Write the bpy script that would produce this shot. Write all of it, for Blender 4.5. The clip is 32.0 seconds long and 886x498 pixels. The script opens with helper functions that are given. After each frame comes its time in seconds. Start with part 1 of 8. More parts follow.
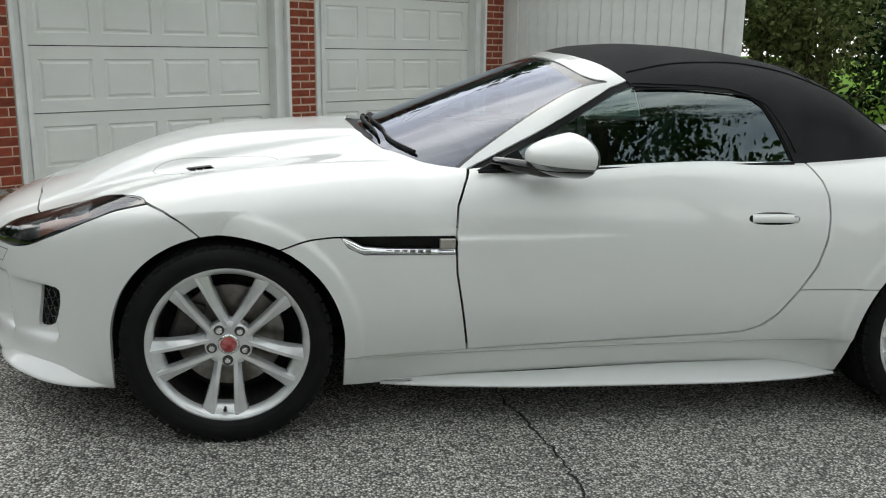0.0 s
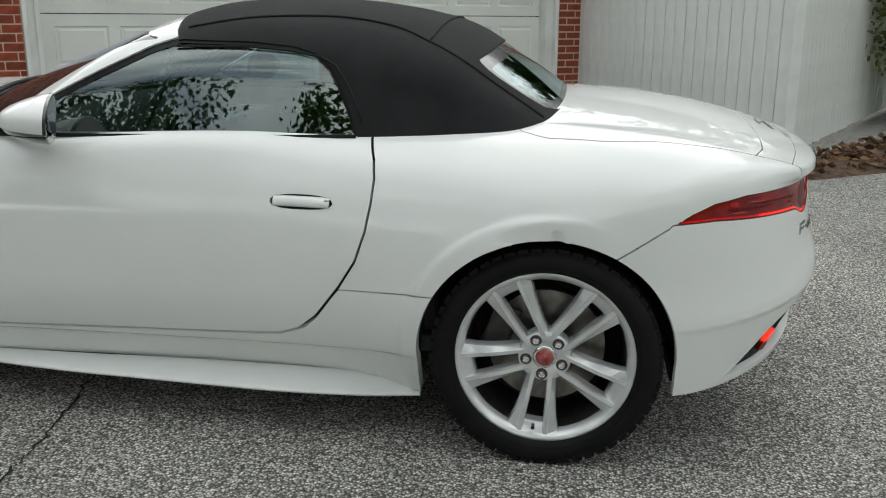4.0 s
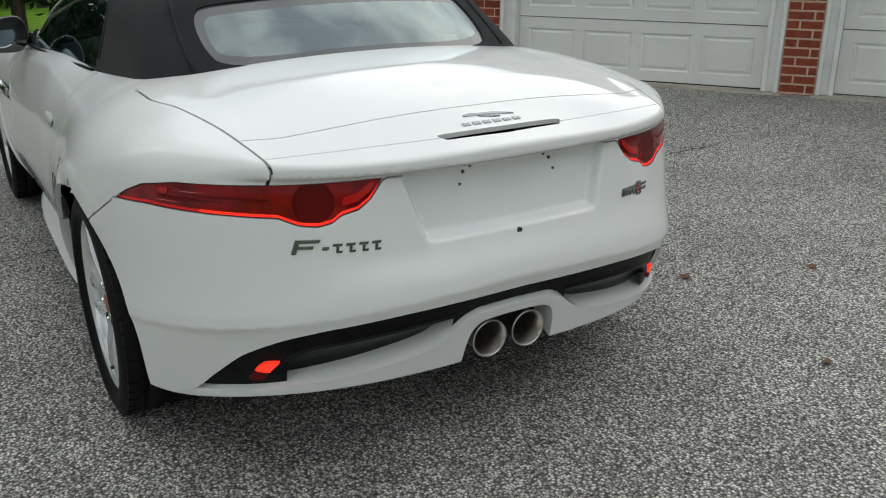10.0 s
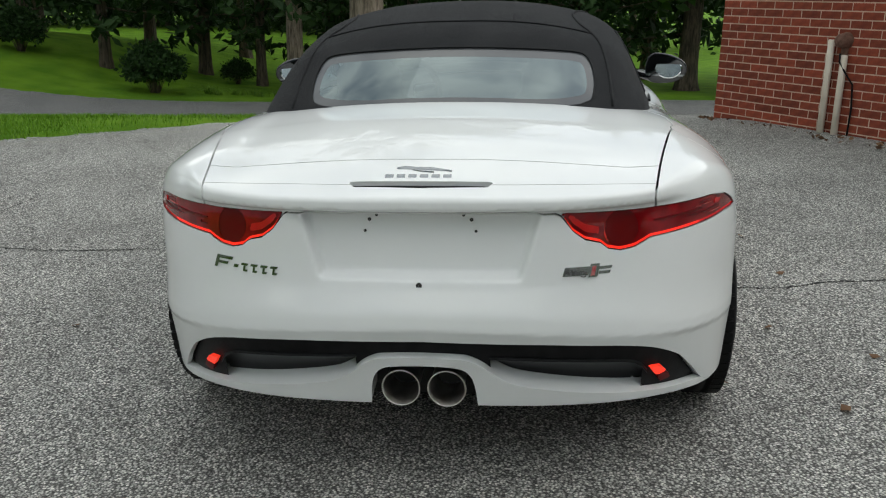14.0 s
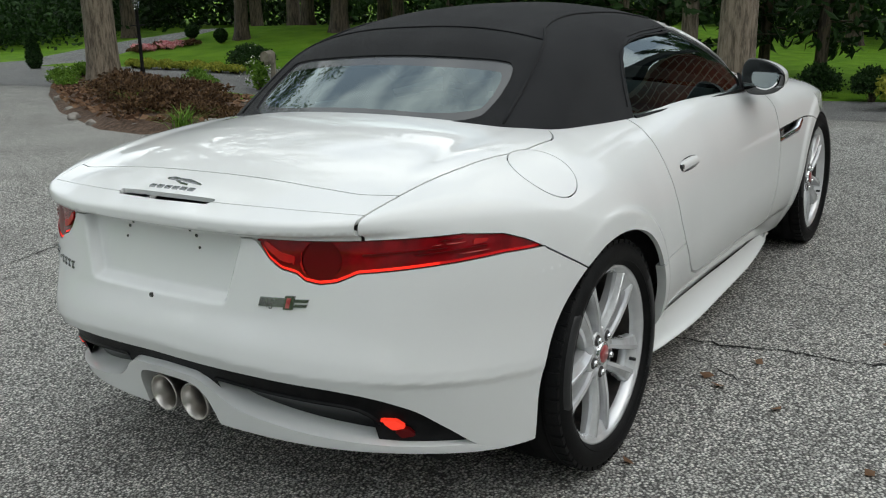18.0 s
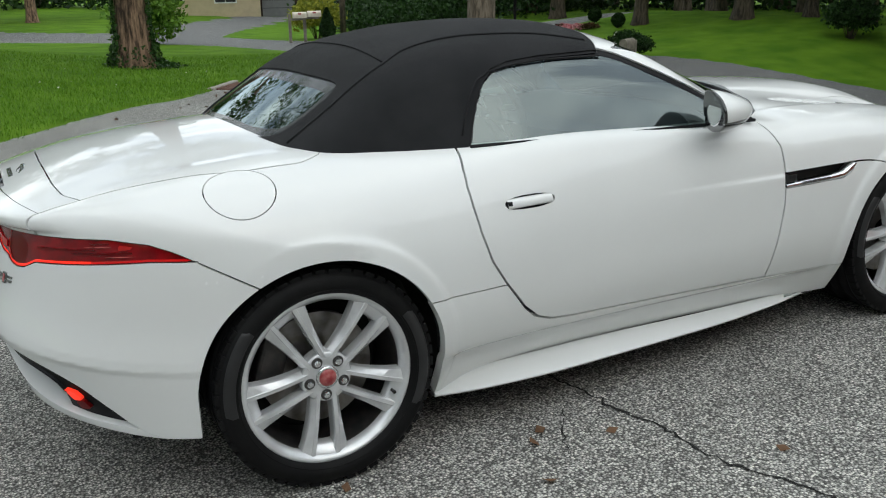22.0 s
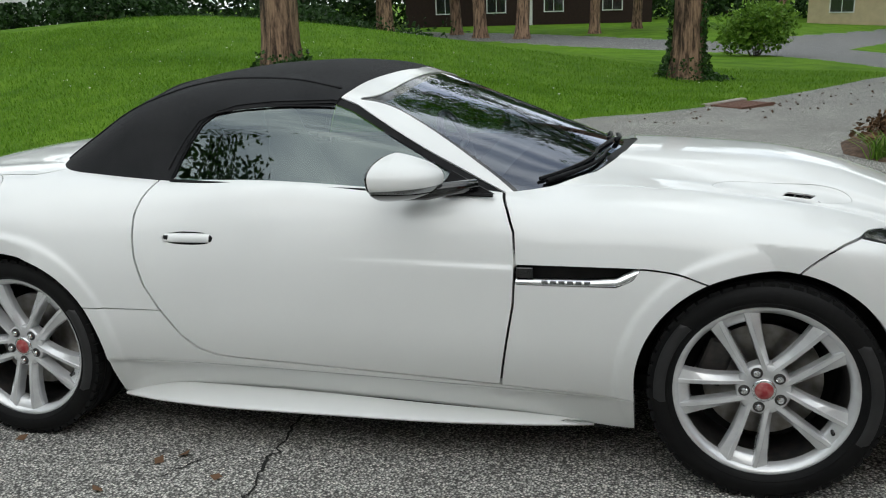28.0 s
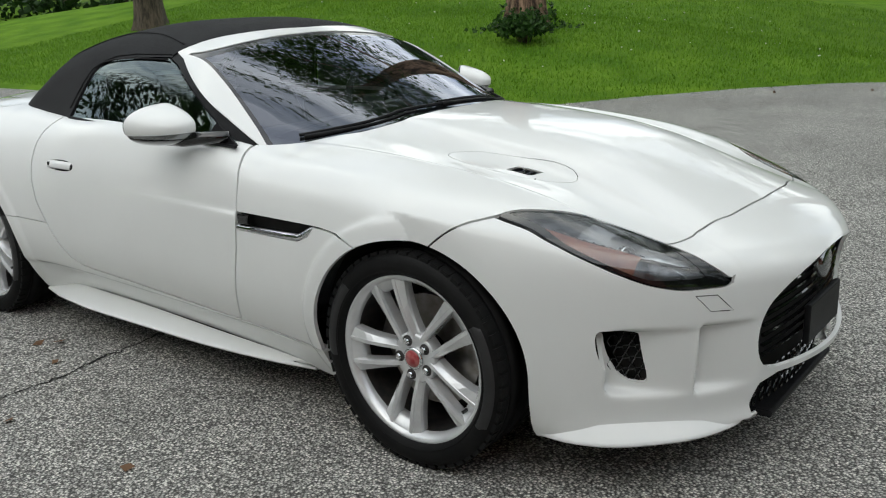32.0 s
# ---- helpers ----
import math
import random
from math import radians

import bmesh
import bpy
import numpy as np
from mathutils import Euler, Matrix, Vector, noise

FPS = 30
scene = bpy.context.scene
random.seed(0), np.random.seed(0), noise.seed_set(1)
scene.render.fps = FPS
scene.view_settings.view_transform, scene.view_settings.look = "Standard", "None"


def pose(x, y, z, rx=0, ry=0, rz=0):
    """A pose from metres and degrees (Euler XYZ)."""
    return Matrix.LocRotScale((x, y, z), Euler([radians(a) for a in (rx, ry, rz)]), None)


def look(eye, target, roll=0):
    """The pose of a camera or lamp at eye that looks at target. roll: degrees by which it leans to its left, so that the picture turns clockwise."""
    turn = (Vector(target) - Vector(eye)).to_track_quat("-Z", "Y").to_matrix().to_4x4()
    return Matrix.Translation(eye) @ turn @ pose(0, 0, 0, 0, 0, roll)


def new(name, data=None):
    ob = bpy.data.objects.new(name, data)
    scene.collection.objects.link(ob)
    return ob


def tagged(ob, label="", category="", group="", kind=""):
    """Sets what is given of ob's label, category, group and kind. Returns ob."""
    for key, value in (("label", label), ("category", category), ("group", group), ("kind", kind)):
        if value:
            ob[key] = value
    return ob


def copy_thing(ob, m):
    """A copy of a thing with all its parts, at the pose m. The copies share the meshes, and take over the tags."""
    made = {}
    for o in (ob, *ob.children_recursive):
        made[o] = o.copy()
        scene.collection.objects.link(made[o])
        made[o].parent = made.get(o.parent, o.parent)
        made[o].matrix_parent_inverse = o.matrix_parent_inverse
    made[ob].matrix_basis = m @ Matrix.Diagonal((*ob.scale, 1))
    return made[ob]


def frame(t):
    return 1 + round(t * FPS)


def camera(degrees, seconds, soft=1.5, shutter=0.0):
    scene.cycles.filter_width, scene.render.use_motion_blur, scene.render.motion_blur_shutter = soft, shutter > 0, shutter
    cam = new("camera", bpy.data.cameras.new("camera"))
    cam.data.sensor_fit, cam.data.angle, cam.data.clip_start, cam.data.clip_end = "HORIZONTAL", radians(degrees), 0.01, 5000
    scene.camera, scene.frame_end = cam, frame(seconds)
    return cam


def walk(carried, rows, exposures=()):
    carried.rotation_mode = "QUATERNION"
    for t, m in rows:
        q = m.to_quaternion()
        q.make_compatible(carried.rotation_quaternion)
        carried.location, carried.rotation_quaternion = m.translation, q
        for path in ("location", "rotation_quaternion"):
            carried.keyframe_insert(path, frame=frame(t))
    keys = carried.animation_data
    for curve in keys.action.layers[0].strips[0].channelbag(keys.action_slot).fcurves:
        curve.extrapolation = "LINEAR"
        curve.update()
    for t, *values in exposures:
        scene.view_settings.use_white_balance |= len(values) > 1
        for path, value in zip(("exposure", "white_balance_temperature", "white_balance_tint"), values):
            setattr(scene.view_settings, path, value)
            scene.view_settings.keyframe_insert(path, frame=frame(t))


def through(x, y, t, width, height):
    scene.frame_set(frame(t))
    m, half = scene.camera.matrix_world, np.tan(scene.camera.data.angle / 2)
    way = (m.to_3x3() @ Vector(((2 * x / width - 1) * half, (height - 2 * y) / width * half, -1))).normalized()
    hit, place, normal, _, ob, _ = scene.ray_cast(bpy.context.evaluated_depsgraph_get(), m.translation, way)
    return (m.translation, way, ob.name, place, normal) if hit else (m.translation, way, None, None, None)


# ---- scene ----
# ---- camera and its walk ----
cam = camera(53.19, 32.0, soft=1.1)
walk(cam, [
    (0.0, pose(-1.069, -3.752, 1.294, 77.27, -0.68, -9.35)),
    (0.5, pose(-0.797, -3.763, 1.284, 77.02, -0.93, -8.76)),
    (1.0, pose(-0.540, -3.667, 1.291, 77.40, -1.19, -7.33)),
    (1.5, pose(-0.217, -3.661, 1.278, 77.54, -0.56, -5.17)),
    (2.0, pose(0.125, -3.651, 1.269, 77.46, -0.08, -2.23)),
    (2.5, pose(0.325, -3.546, 1.265, 77.67, -0.63, -0.89)),
    (3.0, pose(0.626, -3.545, 1.255, 77.37, 0.27, 1.43)),
    (3.5, pose(1.022, -3.492, 1.246, 76.38, 0.01, 4.82)),
    (5.5, pose(2.189, -3.025, 1.247, 73.94, 1.16, 18.97)),
    (6.0, pose(2.443, -2.936, 1.244, 73.87, 1.53, 22.10)),
    (6.5, pose(2.720, -2.794, 1.241, 73.00, 0.80, 25.41)),
    (7.0, pose(2.888, -2.589, 1.242, 72.68, 0.23, 27.98)),
    (7.5, pose(3.116, -2.382, 1.253, 72.16, 1.16, 32.68)),
    (8.0, pose(3.358, -2.233, 1.263, 71.98, 0.14, 38.31)),
    (8.5, pose(3.452, -2.023, 1.279, 71.70, -0.74, 43.69)),
    (9.0, pose(3.661, -1.810, 1.282, 72.05, -0.05, 50.74)),
    (9.5, pose(3.877, -1.599, 1.286, 71.86, -1.11, 54.65)),
    (10.0, pose(3.963, -1.332, 1.292, 71.62, -0.80, 59.09)),
    (10.5, pose(4.133, -1.062, 1.301, 72.12, 0.50, 67.39)),
    (11.0, pose(4.274, -0.845, 1.308, 72.27, -0.60, 73.10)),
    (11.5, pose(4.267, -0.583, 1.318, 72.04, -0.98, 78.86)),
    (12.0, pose(4.266, -0.405, 1.328, 72.81, -1.28, 82.32)),
    (12.5, pose(4.363, -0.179, 1.330, 73.06, -1.89, 87.98)),
    (13.0, pose(4.338, -0.035, 1.326, 73.36, -2.33, 90.88)),
    (13.5, pose(4.307, 0.087, 1.341, 74.08, -1.26, 94.48)),
    (14.0, pose(4.358, 0.253, 1.345, 74.01, -0.97, 95.90)),
    (14.5, pose(4.372, 0.391, 1.346, 73.78, -0.89, 98.29)),
    (16.5, pose(3.935, 1.199, 1.354, 73.66, 1.54, 111.92)),
    (17.0, pose(3.779, 1.359, 1.365, 73.84, 1.38, 115.21)),
    (17.5, pose(3.666, 1.635, 1.376, 73.74, 1.58, 119.61)),
    (18.0, pose(3.572, 1.871, 1.385, 73.57, 0.84, 124.25)),
    (18.5, pose(3.422, 2.023, 1.400, 73.53, 0.05, 126.88)),
    (19.0, pose(3.280, 2.251, 1.411, 73.45, 0.64, 130.29)),
    (19.5, pose(3.130, 2.508, 1.432, 73.35, -0.16, 134.68)),
    (20.0, pose(2.928, 2.596, 1.442, 72.86, -0.72, 138.69)),
    (20.5, pose(2.749, 2.766, 1.457, 73.02, -0.04, 142.32)),
    (21.0, pose(2.573, 3.012, 1.472, 73.30, -0.40, 145.57)),
    (21.5, pose(2.349, 3.104, 1.477, 72.70, 0.12, 148.52)),
    (22.0, pose(2.120, 3.201, 1.489, 72.84, 0.83, 152.36)),
    (22.5, pose(1.886, 3.412, 1.506, 72.74, 0.37, 157.57)),
    (23.0, pose(1.657, 3.522, 1.516, 72.31, 0.38, 161.70)),
    (23.5, pose(1.412, 3.580, 1.528, 72.68, -0.05, 165.62)),
    (24.0, pose(1.104, 3.726, 1.542, 72.95, -0.77, 169.65)),
    (24.5, pose(0.842, 3.746, 1.545, 72.72, -0.35, 173.78)),
    (25.0, pose(0.614, 3.712, 1.550, 73.99, -0.97, 175.91)),
    (25.5, pose(0.315, 3.751, 1.557, 74.42, -0.66, 178.82)),
    (27.5, pose(-0.784, 3.594, 1.552, 74.04, 0.63, -167.86)),
    (28.0, pose(-1.038, 3.459, 1.554, 74.18, 1.66, -164.98)),
    (28.5, pose(-1.362, 3.422, 1.552, 74.29, 3.01, -160.78)),
    (29.0, pose(-1.595, 3.349, 1.539, 73.72, 2.51, -158.93)),
    (29.5, pose(-1.784, 3.204, 1.540, 73.66, 2.11, -157.24)),
    (30.0, pose(-2.050, 3.130, 1.533, 73.61, 2.85, -154.09)),
    (30.5, pose(-2.300, 3.054, 1.532, 72.61, 2.26, -151.80)),
    (31.0, pose(-2.448, 2.907, 1.526, 72.37, 2.13, -148.41)),
    (31.5, pose(-2.664, 2.796, 1.529, 72.30, 2.84, -145.90)),
    (32.0, pose(-2.900, 2.720, 1.538, 71.94, 2.14, -142.22)),
], exposures=[(0.0, 0.64, 6500, 10), (3.0, 0.68, 6550, 10), (6.0, 0.60, 6500, 11), (9.0, 0.44, 6450, 11), (13.0, 0.46, 6420, 10), (17.0, 0.50, 6370, 10), (20.0, 0.52, 6300, 9.5), (25.0, 0.54, 6230, 9), (29.0, 0.54, 6350, 10), (32.0, 0.52, 6400, 10)])

# ---- sky and light: bright overcast ----
world = bpy.data.worlds.new("sky")
scene.world = world
world.use_nodes = True
_nt = world.node_tree
_bg = _nt.nodes["Background"]
_sky = _nt.nodes.new("ShaderNodeTexSky")
_sky.sky_type = "NISHITA"
_sky.sun_disc = False
_sky.sun_elevation = radians(48)
_sky.sun_rotation = radians(354)
_sky.dust_density = 3.0
# broken cloud cover over the blue
_tc = _nt.nodes.new("ShaderNodeTexCoord")
_mp = _nt.nodes.new("ShaderNodeMapping")
_mp.inputs["Scale"].default_value = (1.0, 1.0, 2.6)
_cl = _nt.nodes.new("ShaderNodeTexNoise")
_cl.inputs["Scale"].default_value = 2.6
_cl.inputs["Detail"].default_value = 7.0
_cl.inputs["Roughness"].default_value = 0.55
_cr = _nt.nodes.new("ShaderNodeValToRGB")
_cr.color_ramp.elements[0].position = 0.40
_cr.color_ramp.elements[0].color = (2.8, 3.2, 3.6, 1)
_cr.color_ramp.elements[1].position = 0.66
_cr.color_ramp.elements[1].color = (10.1, 10.3, 9.5, 1)
_mx = _nt.nodes.new("ShaderNodeMix")
_mx.data_type = "RGBA"
_mx.inputs[0].default_value = 0.9
_nt.links.new(_tc.outputs["Generated"], _mp.inputs["Vector"])
_nt.links.new(_mp.outputs[0], _cl.inputs["Vector"])
_nt.links.new(_cl.outputs["Fac"], _cr.inputs["Fac"])
_nt.links.new(_sky.outputs[0], _mx.inputs[6])
_nt.links.new(_cr.outputs[0], _mx.inputs[7])
_nt.links.new(_mx.outputs[2], _bg.inputs["Color"])
_bg.inputs["Strength"].default_value = 0.142
sun_data = bpy.data.lights.new("sun", "SUN")
sun_data.energy = 0.6
sun_data.angle = radians(110)
sun_data.color = (1.0, 0.96, 0.9)
sun = new("sun", sun_data)
sun.matrix_world = look((-1, 9, 10), (0, 0, 0))

# ---- materials ----
def mat(name, color, rough=0.5, metal=0.0, coat=0.0, var=0.0, scale=8.0, bump=0.0, bscale=80.0, spec=0.5, color2=None, detail=6.0, contrast=(0.35, 0.65), random_tint=0.0, sheen=0.0):
    """Principled material with two scales of variation and a fine relief."""
    m = bpy.data.materials.new(name)
    m.use_nodes = True
    nt = m.node_tree
    b = nt.nodes["Principled BSDF"]
    b.inputs["Base Color"].default_value = (*color, 1)
    b.inputs["Roughness"].default_value = rough
    b.inputs["Metallic"].default_value = metal
    b.inputs["Coat Weight"].default_value = coat
    b.inputs["Coat Roughness"].default_value = 0.03
    b.inputs["Specular IOR Level"].default_value = spec
    b.inputs["Sheen Weight"].default_value = sheen
    tc = nt.nodes.new("ShaderNodeTexCoord")
    if color2 is not None or random_tint:
        c2 = color2 or tuple(c * (1 - var) for c in color)
        n = nt.nodes.new("ShaderNodeTexNoise")
        n.inputs["Scale"].default_value = scale
        n.inputs["Detail"].default_value = detail
        nt.links.new(tc.outputs["Object"], n.inputs["Vector"])
        r = nt.nodes.new("ShaderNodeValToRGB")
        r.color_ramp.elements[0].position, r.color_ramp.elements[1].position = contrast
        r.color_ramp.elements[0].color, r.color_ramp.elements[1].color = (*color, 1), (*c2, 1)
        nt.links.new(n.outputs["Fac"], r.inputs["Fac"])
        out = r.outputs["Color"]
        if random_tint:
            oi = nt.nodes.new("ShaderNodeObjectInfo")
            mr = nt.nodes.new("ShaderNodeMapRange")
            mr.inputs["To Min"].default_value, mr.inputs["To Max"].default_value = 1 - random_tint, 1 + random_tint
            nt.links.new(oi.outputs["Random"], mr.inputs["Value"])
            hs = nt.nodes.new("ShaderNodeHueSaturation")
            nt.links.new(mr.outputs[0], hs.inputs["Value"])
            nt.links.new(out, hs.inputs["Color"])
            out = hs.outputs["Color"]
        nt.links.new(out, b.inputs["Base Color"])
    if bump:
        n2 = nt.nodes.new("ShaderNodeTexNoise")
        n2.inputs["Scale"].default_value = bscale
        n2.inputs["Detail"].default_value = 4.0
        nt.links.new(tc.outputs["Object"], n2.inputs["Vector"])
        bp = nt.nodes.new("ShaderNodeBump")
        bp.inputs["Strength"].default_value = bump
        bp.inputs["Distance"].default_value = 0.02
        nt.links.new(n2.outputs["Fac"], bp.inputs["Height"])
        nt.links.new(bp.outputs["Normal"], b.inputs["Normal"])
    return m


def glass(name, tint, weight=0.75, rough=0.0, base=0.05, gloss=(1, 1, 1)):
    """Tinted car glass: clear gloss over a coloured filter."""
    m = bpy.data.materials.new(name)
    m.use_nodes = True
    nt = m.node_tree
    nt.nodes.remove(nt.nodes["Principled BSDF"])
    tr = nt.nodes.new("ShaderNodeBsdfTransparent")
    tr.inputs["Color"].default_value = (*tint, 1)
    gl = nt.nodes.new("ShaderNodeBsdfGlossy")
    gl.inputs["Roughness"].default_value = rough
    gl.inputs["Color"].default_value = (*gloss, 1)
    fr = nt.nodes.new("ShaderNodeFresnel")
    fr.inputs["IOR"].default_value = 1.52
    mu = nt.nodes.new("ShaderNodeMath")
    mu.operation = "MULTIPLY_ADD"
    mu.inputs[1].default_value = weight * 1.6
    mu.inputs[2].default_value = base
    mu.use_clamp = True
    mx = nt.nodes.new("ShaderNodeMixShader")
    nt.links.new(fr.outputs[0], mu.inputs[0])
    nt.links.new(mu.outputs[0], mx.inputs[0])
    nt.links.new(tr.outputs[0], mx.inputs[1])
    nt.links.new(gl.outputs[0], mx.inputs[2])
    nt.links.new(mx.outputs[0], nt.nodes["Material Output"].inputs["Surface"])
    return m


M_PAINT = mat("white_paint", (0.82, 0.83, 0.82), 0.4, spec=0.02, coat=1.0, color2=(0.80, 0.81, 0.80), scale=3.0)
M_PAINT.node_tree.nodes["Principled BSDF"].inputs["Coat IOR"].default_value = 1.52
M_GAP = mat("panel_gap", (0.012, 0.012, 0.012), 0.8)
M_CLOTH = mat("black_canvas", (0.016, 0.0165, 0.018), 0.95, color2=(0.023, 0.0235, 0.025), scale=6.0, bump=0.3, bscale=900.0, spec=0.12, sheen=0.07)
M_BLACK = mat("satin_black_plastic", (0.007, 0.007, 0.008), 0.42, color2=(0.014, 0.014, 0.015), scale=20.0, bump=0.05, bscale=400.0, spec=0.10)
M_DIFFUSER = mat("dark_grey_plastic", (0.008, 0.008, 0.009), 0.30, color2=(0.013, 0.013, 0.014), scale=20.0, spec=0.16)
M_GLOSSBLACK = mat("gloss_black", (0.006, 0.006, 0.007), 0.08, coat=1.0)
M_TYRE = mat("tyre_rubber", (0.007, 0.007, 0.0075), 0.58, color2=(0.010, 0.010, 0.010), scale=14.0, spec=0.14, bump=0.08, bscale=160.0)
# glossier rubber, with part of its sheen put into a lighter grey
M_TYRESHEEN = mat("tyre_rubber_sheen", (0.020, 0.020, 0.021), 0.42, color2=(0.030, 0.030, 0.031), scale=9.0, spec=0.4, bump=0.05, bscale=200.0)
M_ALLOY = mat("silver_alloy", (0.82, 0.83, 0.84), 0.26, metal=0.45, coat=0.7, color2=(0.66, 0.67, 0.68), scale=12.0)
# dark steel of brake parts; on the rim barrel the dark colour is shade
M_DARKMETAL_RIMSHADE = mat("dark_steel_and_rim_shade", (0.06, 0.06, 0.062), 0.5, metal=0.7, color2=(0.10, 0.09, 0.085), scale=30.0)
M_CHROME = mat("chrome", (0.85, 0.86, 0.87), 0.07, metal=1.0)
M_STEEL = mat("brushed_steel", (0.66, 0.645, 0.62), 0.28, metal=1.0, color2=(0.54, 0.51, 0.48), scale=30.0)
M_REDLENS = mat("red_lens", (0.30, 0.003, 0.008), 0.15, coat=0.5, color2=(0.16, 0.001, 0.004), scale=18.0, spec=0.3)
# brighter red puts the lit look of some lens pieces into the colour
M_REDBRIGHT = mat("bright_red_lens", (0.62, 0.012, 0.012), 0.2, coat=0.4, color2=(0.50, 0.008, 0.010), scale=30.0)
# pink highlights on the lens ribs, painted as pale lines
M_PINKGLINT = mat("pink_lens_highlight", (0.75, 0.14, 0.13), 0.15, coat=0.6)
M_DARKRED = mat("dark_red_lens", (0.13, 0.003, 0.004), 0.3, coat=0.1, spec=0.2)
M_REDCAP = mat("red_centre_cap", (0.34, 0.022, 0.030), 0.3, coat=0.5, color2=(0.50, 0.16, 0.15), scale=55.0)
M_GLASS = glass("side_glass", (0.30, 0.41, 0.39), 0.75, base=0.09, gloss=(0.84, 0.96, 0.97))
M_WSGLASS = glass("windscreen_glass", (0.40, 0.45, 0.46), 0.72, base=0.10, gloss=(0.82, 0.86, 1.0))
M_REARGLASS = glass("rear_window_glass", (0.12, 0.16, 0.17), 0.75, base=0.12, gloss=(0.82, 0.96, 0.98))
M_LENS = glass("clear_lens", (0.92, 0.94, 0.95), 0.7)
M_FRIT = mat("black_glass_border", (0.012, 0.012, 0.014), 0.12, coat=0.6)
M_REARFRIT = mat("grey_glass_border", (0.055, 0.058, 0.062), 0.25, coat=0.5)
M_SEAT = mat("dark_leather", (0.05, 0.05, 0.052), 0.5, color2=(0.07, 0.07, 0.072), scale=10.0)
M_TRIM = mat("grey_trim", (0.10, 0.10, 0.105), 0.55, color2=(0.13, 0.13, 0.135), scale=10.0)


def glowing(name, color, strength):
    m = mat(name, color, 0.2)
    b = m.node_tree.nodes["Principled BSDF"]
    b.inputs["Emission Color"].default_value = (*color, 1)
    b.inputs["Emission Strength"].default_value = strength
    return m


M_TAILGLOW = glowing("lit_tail_strip", (0.95, 0.026, 0.014), 0.65)
M_TAILDIM = glowing("dim_tail_strip", (0.70, 0.010, 0.012), 0.10)
def paving(name, dark, light, patch, rough=0.85, cell=75.0, relief=0.6):
    """Coarse aggregate: pebbles of many greys in a dark binder, with worn patches."""
    m = bpy.data.materials.new(name)
    m.use_nodes = True
    nt = m.node_tree
    b = nt.nodes["Principled BSDF"]
    b.inputs["Roughness"].default_value = rough
    b.inputs["Specular IOR Level"].default_value = 0.35
    tc = nt.nodes.new("ShaderNodeTexCoord")
    vo = nt.nodes.new("ShaderNodeTexVoronoi")
    vo.inputs["Scale"].default_value = cell
    nt.links.new(tc.outputs["Object"], vo.inputs["Vector"])
    sp = nt.nodes.new("ShaderNodeSeparateColor")
    nt.links.new(vo.outputs["Color"], sp.inputs["Color"])
    r = nt.nodes.new("ShaderNodeValToRGB")
    e = r.color_ramp.elements
    e[0].position, e[0].color = 0.0, (*dark, 1)
    e[1].position, e[1].color = 1.0, (*light, 1)
    mid = e.new(0.62)
    mid.color = (*[d * 0.55 + l * 0.45 for d, l in zip(dark, light)], 1)
    nt.links.new(sp.outputs[0], r.inputs["Fac"])
    # dark joints between the pebbles
    mr = nt.nodes.new("ShaderNodeMapRange")
    mr.inputs["From Min"].default_value, mr.inputs["From Max"].default_value = 0.34, 0.66
    mr.inputs["To Min"].default_value, mr.inputs["To Max"].default_value = 1.0, 0.20
    nt.links.new(vo.outputs["Distance"], mr.inputs["Value"])
    big = nt.nodes.new("ShaderNodeTexNoise")
    big.inputs["Scale"].default_value = 0.9
    big.inputs["Detail"].default_value = 8.0
    big.inputs["Roughness"].default_value = 0.65
    nt.links.new(tc.outputs["Object"], big.inputs["Vector"])
    mb = nt.nodes.new("ShaderNodeMapRange")
    mb.inputs["From Min"].default_value, mb.inputs["From Max"].default_value = 0.3, 0.7
    mb.inputs["To Min"].default_value, mb.inputs["To Max"].default_value = 1 - patch, 1 + patch
    nt.links.new(big.outputs["Fac"], mb.inputs["Value"])
    mu = nt.nodes.new("ShaderNodeMath")
    mu.operation = "MULTIPLY"
    nt.links.new(mr.outputs[0], mu.inputs[0])
    nt.links.new(mb.outputs[0], mu.inputs[1])
    hs = nt.nodes.new("ShaderNodeHueSaturation")
    nt.links.new(r.outputs["Color"], hs.inputs["Color"])
    nt.links.new(mu.outputs[0], hs.inputs["Value"])
    nt.links.new(hs.outputs["Color"], b.inputs["Base Color"])
    bp = nt.nodes.new("ShaderNodeBump")
    bp.invert = True
    bp.inputs["Strength"].default_value = relief
    bp.inputs["Distance"].default_value = 0.006
    nt.links.new(vo.outputs["Distance"], bp.inputs["Height"])
    nt.links.new(bp.outputs["Normal"], b.inputs["Normal"])
    return m


